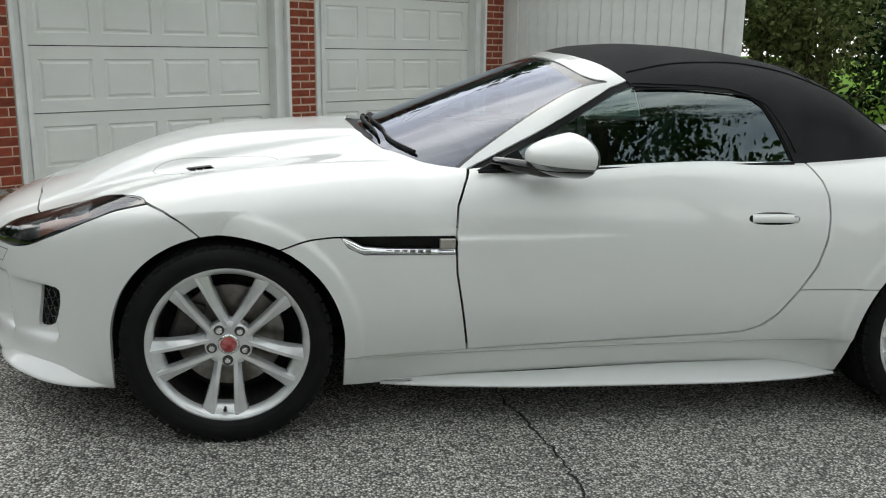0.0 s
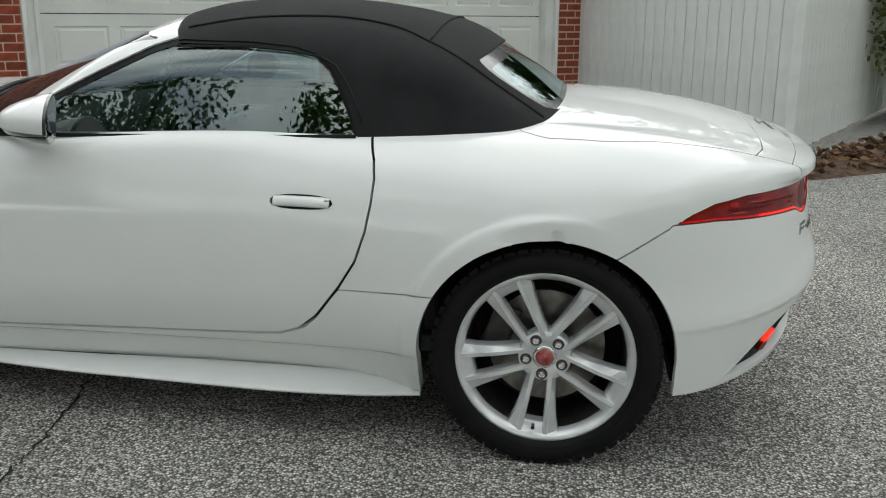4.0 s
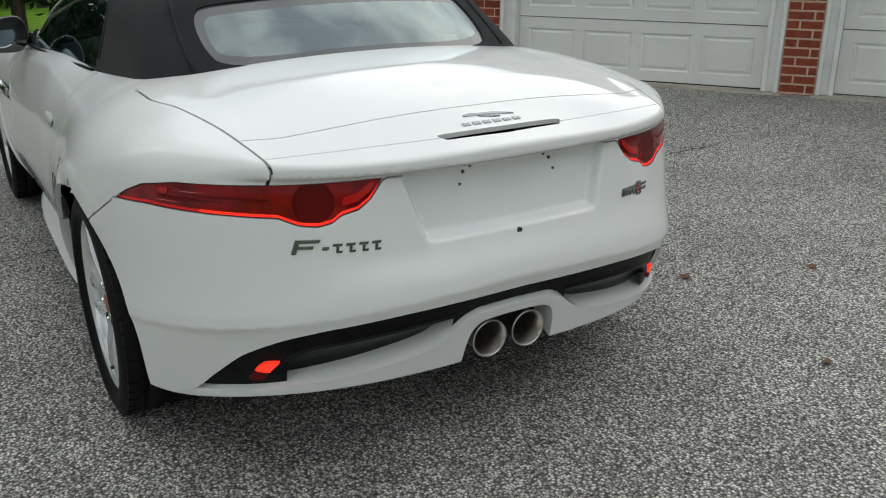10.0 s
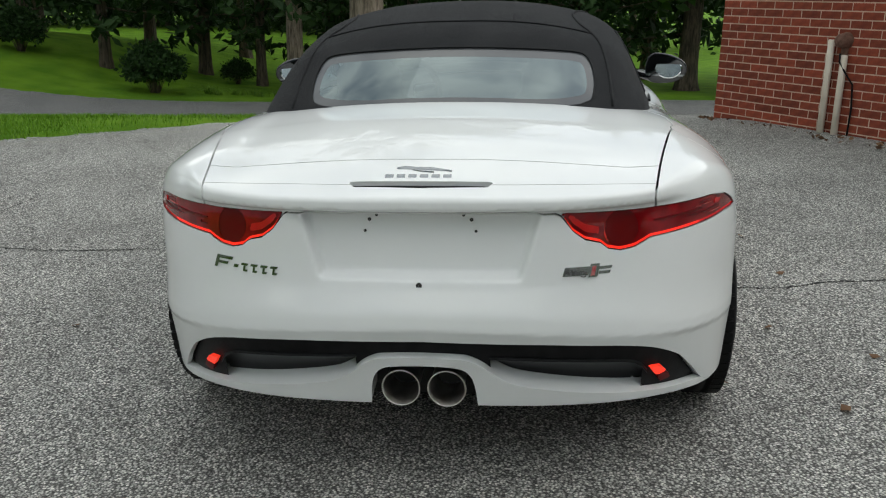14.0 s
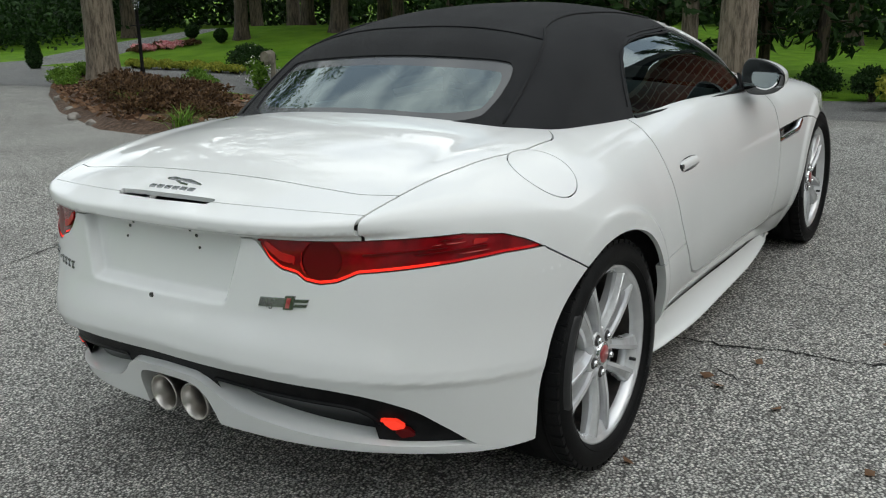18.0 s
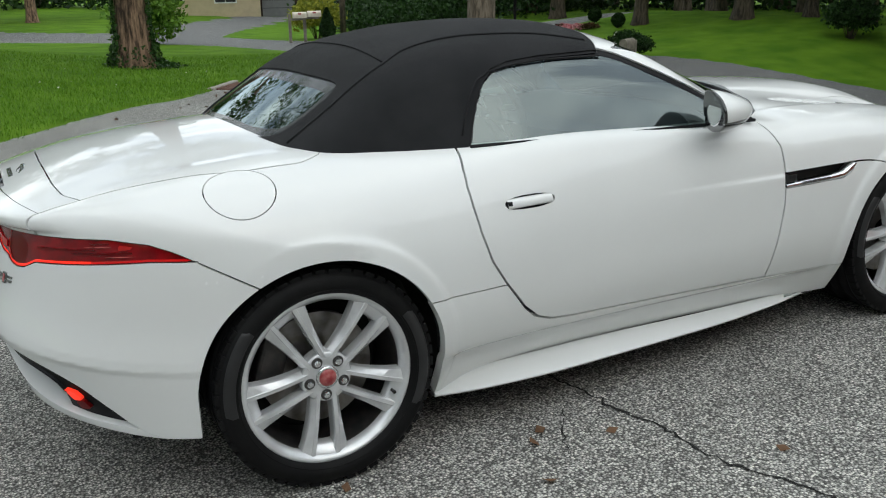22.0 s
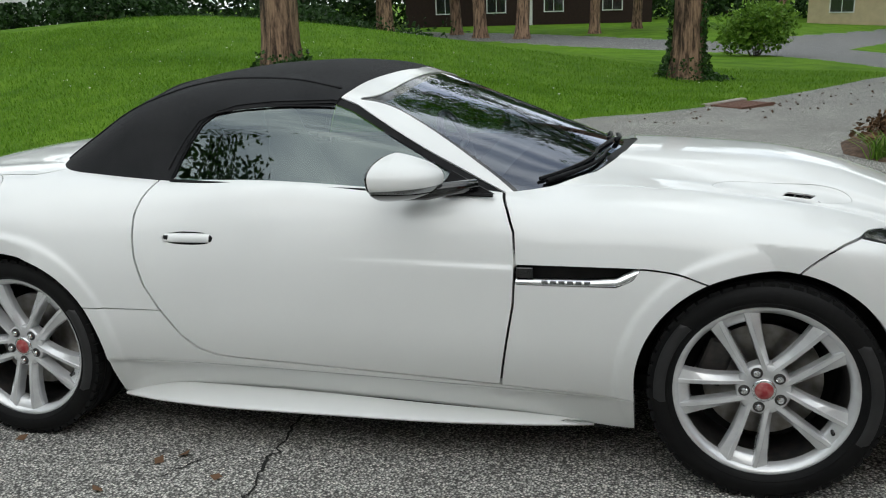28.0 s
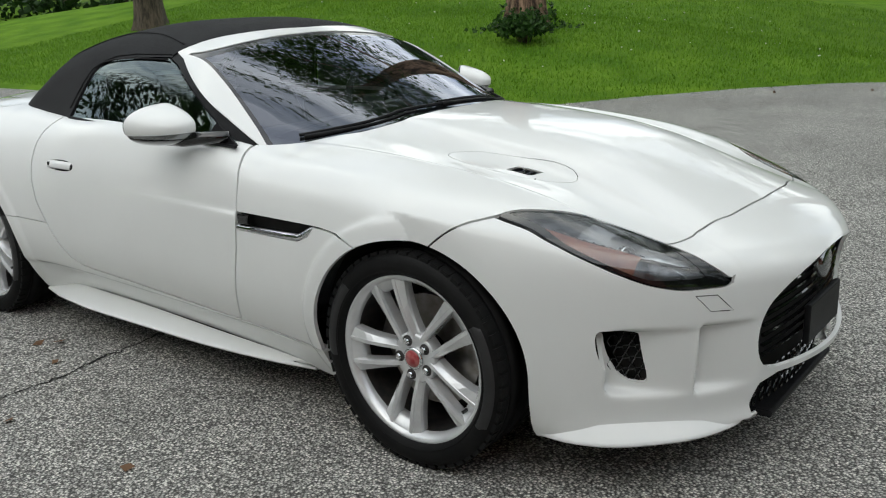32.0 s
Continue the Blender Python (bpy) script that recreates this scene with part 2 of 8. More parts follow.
def leafy(name, dark, light, rough=0.55, through=0.25):
    """Leaves that differ one by one and let some light through."""
    m = bpy.data.materials.new(name)
    m.use_nodes = True
    nt = m.node_tree
    b = nt.nodes["Principled BSDF"]
    b.inputs["Roughness"].default_value = rough
    b.inputs["Specular IOR Level"].default_value = 0.12
    ge = nt.nodes.new("ShaderNodeNewGeometry")
    r = nt.nodes.new("ShaderNodeValToRGB")
    r.color_ramp.elements[0].color, r.color_ramp.elements[1].color = (*dark, 1), (*light, 1)
    nt.links.new(ge.outputs["Random Per Island"], r.inputs["Fac"])
    nt.links.new(r.outputs["Color"], b.inputs["Base Color"])
    if through:
        tl = nt.nodes.new("ShaderNodeBsdfTranslucent")
        nt.links.new(r.outputs["Color"], tl.inputs["Color"])
        mx = nt.nodes.new("ShaderNodeMixShader")
        mx.inputs[0].default_value = through
        nt.links.new(b.outputs[0], mx.inputs[1])
        nt.links.new(tl.outputs[0], mx.inputs[2])
        nt.links.new(mx.outputs[0], nt.nodes["Material Output"].inputs["Surface"])
    return m


def bark(name, dark, light, ridge=9.0, depth=0.05):
    """Upright ridges with dark furrows."""
    m = bpy.data.materials.new(name)
    m.use_nodes = True
    nt = m.node_tree
    b = nt.nodes["Principled BSDF"]
    b.inputs["Roughness"].default_value = 0.95
    tc = nt.nodes.new("ShaderNodeTexCoord")
    mp = nt.nodes.new("ShaderNodeMapping")
    mp.inputs["Scale"].default_value = (1, 1, 0.16)
    nt.links.new(tc.outputs["Object"], mp.inputs["Vector"])
    n = nt.nodes.new("ShaderNodeTexNoise")
    n.inputs["Scale"].default_value = ridge
    n.inputs["Detail"].default_value = 9.0
    n.inputs["Roughness"].default_value = 0.7
    nt.links.new(mp.outputs[0], n.inputs["Vector"])
    r = nt.nodes.new("ShaderNodeValToRGB")
    r.color_ramp.elements[0].position, r.color_ramp.elements[1].position = 0.40, 0.58
    r.color_ramp.elements[0].color, r.color_ramp.elements[1].color = (*dark, 1), (*light, 1)
    nt.links.new(n.outputs["Fac"], r.inputs["Fac"])
    nt.links.new(r.outputs["Color"], b.inputs["Base Color"])
    bp = nt.nodes.new("ShaderNodeBump")
    bp.inputs["Strength"].default_value = 1.0
    bp.inputs["Distance"].default_value = depth
    nt.links.new(n.outputs["Fac"], bp.inputs["Height"])
    nt.links.new(bp.outputs["Normal"], b.inputs["Normal"])
    return m


M_ASPHALT = paving("driveway_asphalt", (0.20, 0.196, 0.182), (0.86, 0.845, 0.785), 0.22, cell=118.0, relief=0.9)
M_ROAD = paving("road_asphalt", (0.16, 0.16, 0.155), (0.42, 0.42, 0.41), 0.16, cell=60.0, relief=0.3)
M_CRACK = mat("crack_shadow_dirt", (0.012, 0.012, 0.011), 1.0)
M_GRASS = mat("lawn_grass", (0.064, 0.150, 0.009), 0.9, color2=(0.125, 0.235, 0.016), scale=1.1, bump=0.9, bscale=45.0, spec=0.08, detail=10.0, contrast=(0.32, 0.66))
M_BLADE = leafy("grass_blades", (0.07, 0.175, 0.010), (0.18, 0.33, 0.030))
M_CLOVER = leafy("white_clover", (0.6, 0.62, 0.55), (0.8, 0.8, 0.74))
M_MULCH = mat("bark_mulch", (0.055, 0.032, 0.020), 0.95, color2=(0.15, 0.095, 0.062), scale=16.0, bump=1.0, bscale=55.0)
M_LITTER = leafy("fallen_leaves", (0.05, 0.025, 0.014), (0.25, 0.15, 0.09), 0.8, 0.1)
M_GREEN = leafy("green_leaves", (0.022, 0.055, 0.010), (0.075, 0.15, 0.028))
M_OLIVE = leafy("olive_green_leaves", (0.05, 0.075, 0.02), (0.20, 0.23, 0.085))
M_DARKGREEN = leafy("dark_evergreen_leaves", (0.010, 0.026, 0.008), (0.035, 0.075, 0.020), 0.5, 0.12)
M_LIGHTGREEN = leafy("light_green_leaves", (0.07, 0.15, 0.02), (0.20, 0.34, 0.05))
M_YELLOWLEAF = leafy("yellow_green_leaves", (0.16, 0.20, 0.03), (0.42, 0.42, 0.06))
M_REDLEAF = leafy("barberry_leaves", (0.030, 0.018, 0.011), (0.150, 0.088, 0.044), 0.6, 0.15)
M_PINK = leafy("pink_flowers", (0.55, 0.12, 0.16), (0.85, 0.55, 0.55))
M_IVY = leafy("ivy_leaves", (0.012, 0.035, 0.008), (0.05, 0.11, 0.025), 0.35, 0.1)
M_BARKGREY = bark("grey_brown_bark", (0.085, 0.068, 0.048), (0.25, 0.205, 0.155), 16.0, 0.03)
M_BARKRED = bark("furrowed_reddish_bark", (0.04, 0.024, 0.016), (0.36, 0.23, 0.15), 9.0, 0.07)
M_BARKDARK = bark("dark_bark", (0.03, 0.024, 0.018), (0.11, 0.085, 0.06), 14.0, 0.04)
M_ROCK = mat("grey_rock", (0.30, 0.28, 0.25), 0.9, color2=(0.18, 0.16, 0.14), scale=9.0, bump=0.5, bscale=30.0)
M_CONCRETE = mat("concrete", (0.42, 0.38, 0.33), 0.9, color2=(0.30, 0.27, 0.23), scale=7.0, bump=0.3, bscale=90.0)
M_OLDWOOD = mat("weathered_post_wood", (0.26, 0.23, 0.19), 0.9, color2=(0.17, 0.15, 0.12), scale=9.0, bump=0.3)
M_CREAM = mat("cream_painted_pipe", (0.82, 0.74, 0.62), 0.5, color2=(0.70, 0.61, 0.50), scale=7.0)
M_RUST = mat("rusty_brown_metal", (0.11, 0.05, 0.032), 0.8, color2=(0.19, 0.10, 0.07), scale=30.0, bump=0.3)
M_BEIGE = mat("beige_siding", (0.55, 0.46, 0.30), 0.8, color2=(0.48, 0.40, 0.26), scale=2.0)
M_SHINGLE = mat("dark_roof_shingles", (0.05, 0.048, 0.048), 0.95, color2=(0.09, 0.085, 0.08), scale=14.0, bump=0.4, bscale=30.0)
M_GREYDOOR = mat("grey_panel_door", (0.20, 0.20, 0.21), 0.6, color2=(0.17, 0.17, 0.18), scale=3.0)
M_DARKGLASS = mat("dark_window", (0.02, 0.022, 0.024), 0.08, coat=1.0)
M_DOORWHITE = mat("white_steel_door", (0.79, 0.80, 0.77), 0.45, color2=(0.73, 0.74, 0.71), scale=2.0, bump=0.04, bscale=150.0)
M_BRICK = mat("red_brick", (0.30, 0.060, 0.026), 0.85, color2=(0.20, 0.038, 0.018), scale=14.0, bump=0.3, bscale=120.0, random_tint=0.28)
M_MORTAR = mat("pale_mortar", (0.66, 0.49, 0.38), 0.95, color2=(0.52, 0.38, 0.29), scale=10.0, bump=0.2, bscale=150.0)
M_WHITEWOOD = mat("white_painted_wood", (0.80, 0.81, 0.79), 0.6, color2=(0.71, 0.72, 0.70), scale=5.0, bump=0.05, bscale=60.0)
# brick of the distant houses, tree shade put into its near-black colour
M_BRICKSHADED = mat("tree_shaded_brick", (0.030, 0.014, 0.010), 0.9, color2=(0.02, 0.010, 0.008), scale=6.0)
# faint emission in place of light that a reflector returns
M_REFLECTOR = glowing("glowing_red_reflector", (0.62, 0.012, 0.006), 0.05)


# ---- building helpers ----
def part(name, bm, material, parent, label="", smooth=False):
    """One bmesh as one mesh object under a thing or a part."""
    me = bpy.data.meshes.new(name)
    bm.normal_update()
    bm.to_mesh(me)
    bm.free()
    me.materials.append(material)
    if smooth:
        me.polygons.foreach_set("use_smooth", [True] * len(me.polygons))
    ob = new(name, me)
    if parent is not None:
        ob.parent = parent
    if label:
        ob["label"] = label
    return ob


def box_bm(x0, x1, y0, y1, z0, z1, bevel=0.0, segs=2, bm=None):
    own = bm or bmesh.new()
    r = bmesh.ops.create_cube(own, size=1.0)
    for v in r["verts"]:
        v.co = Vector(((x0 + x1) / 2 + v.co.x * (x1 - x0), (y0 + y1) / 2 + v.co.y * (y1 - y0), (z0 + z1) / 2 + v.co.z * (z1 - z0)))
    if bevel:
        es = {e for v in r["verts"] for e in v.link_edges}
        bmesh.ops.bevel(own, geom=list(es), offset=bevel, segments=segs, affect="EDGES", profile=0.5)
    return own


def lathe_bm(profile, steps=48, axis="y"):
    """A profile of (radius, along) turned round an axis."""
    bm = bmesh.new()
    rings = []
    for r, h in profile:
        ring = []
        for i in range(steps):
            a = 2 * math.pi * i / steps
            c, s = r * math.cos(a), r * math.sin(a)
            ring.append(bm.verts.new({"y": (c, h, s), "z": (c, s, h), "x": (h, c, s)}[axis]))
        rings.append(ring)
    for a, b in zip(rings, rings[1:]):
        for i in range(steps):
            j = (i + 1) % steps
            bm.faces.new((a[i], a[j], b[j], b[i]))
    bmesh.ops.recalc_face_normals(bm, faces=bm.faces)
    return bm


def tube_bm(points, radius, sides=8, bm=None, closed_ends=True):
    """A round tube along points; radius a number or one for each point."""
    bm = bm or bmesh.new()
    pts = [Vector(p) for p in points]
    rs = radius if isinstance(radius, (list, tuple)) else [radius] * len(pts)
    rings = []
    for i, p in enumerate(pts):
        d = (pts[min(i + 1, len(pts) - 1)] - pts[max(i - 1, 0)]).normalized()
        u = d.orthogonal().normalized() if abs(d.z) > 0.9 else d.cross(Vector((0, 0, 1))).normalized()
        w = d.cross(u)
        rings.append([bm.verts.new(p + (u * math.cos(2 * math.pi * k / sides) + w * math.sin(2 * math.pi * k / sides)) * rs[i]) for k in range(sides)])
    for a, b in zip(rings, rings[1:]):
        for k in range(sides):
            bm.faces.new((a[k], a[(k + 1) % sides], b[(k + 1) % sides], b[k]))
    if closed_ends:
        bm.faces.new(rings[0][::-1])
        bm.faces.new(rings[-1])
    return bm


def curve_at(knots, x):
    """Smooth (monotone cubic) curve through knots, for numbers or arrays."""
    k = np.array(knots, float)
    kx, ky = k[:, 0], k[:, 1]
    h, dl = np.diff(kx), np.diff(ky) / np.diff(kx)
    m = np.concatenate([[dl[0]], np.where(dl[:-1] * dl[1:] > 0, 2 * dl[:-1] * dl[1:] / (dl[:-1] + dl[1:] + 1e-12), 0), [dl[-1]]])
    xx = np.clip(np.asarray(x, float), kx[0], kx[-1])
    i = np.clip(np.searchsorted(kx, xx, side="right") - 1, 0, len(kx) - 2)
    t = (xx - kx[i]) / h[i]
    return (ky[i] * (1 + 2 * t) * (1 - t) ** 2 + m[i] * h[i] * t * (1 - t) ** 2 + ky[i + 1] * t * t * (3 - 2 * t) + m[i + 1] * h[i] * t * t * (t - 1))

# ---- ground ----
def plane_z(x, y):
    return -0.0213 * x + 0.0357 * y


_CTRL = [(-1.1, -17.3, -0.15), (5.3, -10.1, 0.40), (0, 0, 0), (2, -3, 0), (2, 3, 0), (-2, -3, 0), (-2, 2, 0), (4.5, 0, 0),
         (-3, -7, 0), (2, -7, 0.02), (-5, 2, 0), (-3, 4, 0), (-1, 5, 0), (1.5, 6.5, 0), (-1.9, -12.5, -0.1)]
_CP = np.array(_CTRL)


def _ker(a, b):
    d = np.hypot(a[:, None, 0] - b[None, :, 0], a[:, None, 1] - b[None, :, 1])
    return np.exp(-(d / 3.2) ** 2)


_CW = np.linalg.solve(_ker(_CP, _CP) + 0.02 * np.eye(len(_CP)), _CP[:, 2])


def ground_z(x, y):
    x, y = np.atleast_1d(np.asarray(x, float)), np.atleast_1d(np.asarray(y, float))
    p = np.stack([x, y], 1)
    far = 1 / (1 + (np.hypot(x, y) / 26) ** 4)
    near = 1 / (1 + ((x / 4.2) ** 2 + (y / 3.6) ** 2) ** 4)
    z = plane_z(x, y) * far - 0.5 * (1 - far) + (_ker(p, _CP) @ _CW) * (1 - near)
    # the lawn climbs into a knoll
    k = np.exp(-(((x - 13) / 11) ** 2 + ((y + 19) / 9) ** 2)) + 0.42 * np.exp(-(((x - 27) / 7) ** 2 + ((y + 17) / 7) ** 2))
    # and falls away towards the road
    d = np.clip(-(x + 4.8), 0, None)
    side = 0.4 + 0.6 / (1 + np.exp(-(y + 13) / 2.5))
    # the garden across the road rises again
    sig = lambda v: 1 / (1 + np.exp(-np.clip(v, -40, 40)))
    yard = sig((-x - 9.5) / 0.8) * sig((y + 31) / 1.5) * sig((-12.5 - y) / 1.2) * sig((x + 32) / 3) * (0.28 + 0.11 * np.clip(-x - 14, 0, 8))
    return z + yard + 2.0 * k * (1 - near) - 1.65 * np.tanh(d / 8.5) * (d / (d + 0.6)) * side


def gz(x, y):
    return float(ground_z(x, y)[0])


def poly_dist(x, y, poly):
    """Distance to a polygon's edge, negative inside."""
    d = np.full(x.shape, 1e9)
    ins = np.zeros(x.shape, bool)
    for (ax, ay), (bx, by) in zip(poly, poly[1:] + poly[:1]):
        ex, ey = bx - ax, by - ay
        t = np.clip(((x - ax) * ex + (y - ay) * ey) / (ex * ex + ey * ey + 1e-9), 0, 1)
        d = np.minimum(d, np.hypot(x - ax - t * ex, y - ay - t * ey))
        ins ^= ((ay > y) != (by > y)) & (x < (bx - ax) * (y - ay) / (by - ay + 1e-12) + ax)
    return np.where(ins, -d, d)


def smooth_line(pts, n=8):
    """A Catmull-Rom curve through points of the plan."""
    P = [Vector(p) for p in pts]
    P = [P[0] * 2 - P[1]] + P + [P[-1] * 2 - P[-2]]
    out = []
    for i in range(1, len(P) - 2):
        for k in range(n):
            t = k / n
            out.append(tuple(0.5 * (2 * P[i] + (P[i + 1] - P[i - 1]) * t + (2 * P[i - 1] - 5 * P[i] + 4 * P[i + 1] - P[i + 2]) * t * t + (3 * P[i] - P[i - 1] - 3 * P[i + 1] + P[i + 2]) * t ** 3)))
    return out + [tuple(P[-2])]


def ribbon(line, width):
    """Outline of a strip along a line."""
    left, right = [], []
    for i, p in enumerate(line):
        a, b = line[max(i - 1, 0)], line[min(i + 1, len(line) - 1)]
        L = math.hypot(b[0] - a[0], b[1] - a[1])
        n = (-(b[1] - a[1]) / L * width / 2, (b[0] - a[0]) / L * width / 2)
        left.append((p[0] + n[0], p[1] + n[1]))
        right.append((p[0] - n[0], p[1] - n[1]))
    return left + right[::-1]


LAWN_EDGE = smooth_line([(24, -4.2), (8, -5.0), (4.8, -5.45), (3.1, -5.9), (2.1, -7.1), (0.25, -9.6), (-0.5, -10.4), (-1.9, -12.7), (-3.5, -15.4), (-4.9, -18.0)], 4)
BED_EDGE = [(-9.0, -18.0), (-7.8, -16.2), (-6.0, -13.4), (-3.9, -9.8), (-2.85, -7.4), (-2.75, -6.5), (-3.05, -5.9)]
ROAD_LINE = smooth_line([(-17.5, 30), (-17.0, 12), (-16.8, 2), (-15.7, -5), (-13.0, -12), (-10.9, -18), (-8.1, -25.5), (-4.9, -31.5), (1, -37.5), (9, -46), (24, -56), (60, -75)], 5)
DRIVE = LAWN_EDGE + [(-6.0, -20.2), (-8.0, -22.0), (-10.8, -19.5)] + BED_EDGE + [(-3.4, -5.4), (-4.0, -4.3), (-4.8, -3.0), (-5.3, -2.55), (-9.0, -3.4), (-13.5, -5.2), (-16, -4), (-16.5, 9), (-14, 8), (-9.6, 5.6), (-7.2, 4.2), (-5.8, 3.2), (-4, 4.5), (-1, 7), (3, 9), (24, 11)]
ROAD = ribbon(ROAD_LINE, 5.4)
FAR_DRIVE = ribbon(smooth_line([(-8.6, -24.6), (-12, -25.4), (-16, -26.4), (-21, -27.6), (-28, -27.5), (-40, -25)], 4), 3.4)
HOUSE_DRIVE = ribbon(smooth_line([(-4.5, -33), (-8, -42), (-13, -52), (-17, -60)], 4), 4.2)


def paving_dist(x, y):
    d = poly_dist(x, y, DRIVE)
    for p in (ROAD, FAR_DRIVE, HOUSE_DRIVE):
        d = np.minimum(d, poly_dist(x, y, p))
    return d


def raw_mesh(name, verts, faces, material, parent=None, smooth=False):
    me = bpy.data.meshes.new(name)
    me.from_pydata(verts, [], faces)
    me.update()
    me.materials.append(material)
    if smooth:
        me.polygons.foreach_set("use_smooth", [True] * len(me.polygons))
    ob = new(name, me)
    if parent is not None:
        ob.parent = parent
    return ob


def grid_mesh(name, xs, ys, lift, material, label, keep=None):
    """A sheet draped over the ground."""
    X, Y = [a.ravel() for a in np.meshgrid(np.array(xs), np.array(ys), indexing="ij")]
    Z = ground_z(X, Y) + lift(X, Y)
    ny = len(ys)
    q = np.arange(len(xs) * ny).reshape(len(xs), ny)
    F = np.stack([q[:-1, :-1], q[1:, :-1], q[1:, 1:], q[:-1, 1:]], -1).reshape(-1, 4)
    if keep is not None:
        F = F[keep(X[F].mean(1), Y[F].mean(1))]
        used, inv = np.unique(F, return_inverse=True)
        X, Y, Z, F = X[used], Y[used], Z[used], inv.reshape(-1, 4)
    ob = raw_mesh(name, np.stack([X, Y, Z], 1).tolist(), F.tolist(), material, smooth=True)
    return tagged(ob, label, name.split("_")[-1], kind="structure")


def steps(lo, hi, near, a, b):
    """Even steps from a to b, growing outside."""
    out = list(np.arange(a, b + near / 2, near))
    s, x = near, out[-1]
    while x < hi:
        s *= 1.22
        x += s
        out.append(x)
    s, x = near, out[0]
    while x > lo:
        s *= 1.22
        x -= s
        out.insert(0, x)
    return out


grid_mesh("ground", steps(-420, 420, 0.3, -19, 9), steps(-420, 420, 0.3, -33, 8), lambda x, y: np.clip(paving_dist(x, y) * 0.3, -0.07, 0.03), M_GRASS, "green mown lawn grass reaching back to the trees")
grid_mesh("driveway", list(np.arange(-16.8, 16, 0.3)), list(np.arange(-22.5, 10, 0.3)), lambda x, y: 0 * x, M_ASPHALT, "coarse speckled grey asphalt driveway with cracks",
          lambda x, y: (poly_dist(x, y, DRIVE) < 0.35) & (poly_dist(x, y, ROAD) > -0.5))
grid_mesh("road", list(np.arange(-21.5, 40, 0.5)), list(np.arange(-68, 20, 0.5)), lambda x, y: 0 * x + 0.006, M_ROAD, "pale worn asphalt road past the lawn", lambda x, y: poly_dist(x, y, ROAD) < 0.3)
grid_mesh("far_driveway", list(np.arange(-42, -7, 0.5)), list(np.arange(-30, -22, 0.5)), lambda x, y: 0 * x - 0.002, M_ROAD, "pale grey driveway across the road", lambda x, y: (poly_dist(x, y, FAR_DRIVE) < 0.3) & (poly_dist(x, y, ROAD) > -0.4))
grid_mesh("house_driveway", list(np.arange(-22, -2, 0.6)), list(np.arange(-64, -31, 0.6)), lambda x, y: 0 * x - 0.002, M_ROAD, "pale grey driveway up to a distant house", lambda x, y: (poly_dist(x, y, HOUSE_DRIVE) < 0.3) & (poly_dist(x, y, ROAD) > -0.4))
BED = BED_EDGE + [(-4.3, -6.2), (-6.2, -8.6), (-8.3, -11.8), (-9.9, -14.4), (-10.4, -16.6), (-10.0, -18.3)]
grid_mesh("planting_bed", list(np.arange(-12, -2, 0.22)), list(np.arange(-19.5, -5, 0.22)), lambda x, y: np.clip(-poly_dist(x, y, BED) * 0.35, -0.1, 0.1) + 0.03, M_MULCH, "brown bark mulch planting bed beside the driveway", lambda x, y: poly_dist(x, y, BED) < 0.2)

# cracks: thin ragged flat strips, dirt and inner shadow in their dark colour
def crack(points, width, seed):
    rng = random.Random(seed)
    line = []
    for (ax, ay), (bx, by) in zip(points, points[1:]):
        n = max(3, int(math.hypot(bx - ax, by - ay) / 0.025))
        for i in range(n):
            line.append((ax + (bx - ax) * i / n + rng.gauss(0, 0.007), ay + (by - ay) * i / n + rng.gauss(0, 0.007)))
    vs, fs = [], []
    for i, (x, y) in enumerate(line):
        a, b = line[max(i - 1, 0)], line[min(i + 1, len(line) - 1)]
        L = math.hypot(b[0] - a[0], b[1] - a[1]) + 1e-9
        w = width * rng.uniform(0.25, 1.0) * min(1, (len(line) - i) / 12, (i + 2) / 8)
        nx, ny = -(b[1] - a[1]) / L * w, (b[0] - a[0]) / L * w
        vs += [(x + nx, y + ny, gz(x + nx, y + ny) + 0.0035), (x - nx, y - ny, gz(x - nx, y - ny) + 0.0035)]
        if i:
            k = 2 * i
            fs.append((k - 2, k - 1, k + 1, k))
    return tagged(raw_mesh("crack", vs, fs, M_CRACK), "thin ragged crack in the asphalt", "crack", kind="structure")


crack([(-0.31, -0.50), (-0.31, -0.67), (-0.27, -0.84), (-0.23, -1.1), (-0.21, -1.36), (-0.26, -1.7), (-0.2, -2.4), (-0.3, -3.4), (-0.22, -5)], 0.007, 1)
crack([(0.36, 0.5), (0.32, 0.8), (0.31, 0.98), (0.27, 1.19), (0.26, 1.48), (0.16, 1.68), (0.1, 2.1), (-0.05, 2.7), (-0.1, 3.4)], 0.007, 2)
crack([(0.63, 1.16), (0.5, 0.95), (0.4, 0.83)], 0.005, 3)
crack([(3.6, -2.9), (2.4, -3.1), (1.2, -2.95), (-0.2, -3.3), (-1.6, -3.2)], 0.006, 4)
crack([(-2.2, 1.6), (-1.6, 2.2), (-1.4, 3.1), (-1.9, 4.2)], 0.005, 5)

# ---- the car's surface as a smooth solid, cut into panels ----
def smax(a, b, k):
    """Smooth maximum: an edge rounded over about k."""
    h = np.clip(0.5 + 0.5 * (a - b) / k, 0, 1)
    return b + (a - b) * h + k * h * (1 - h)


def bump1(x, c, w):
    return np.exp(-((x - c) / w) ** 2)


AX = 1.311  # half the wheelbase
WHEEL_Z = 0.341

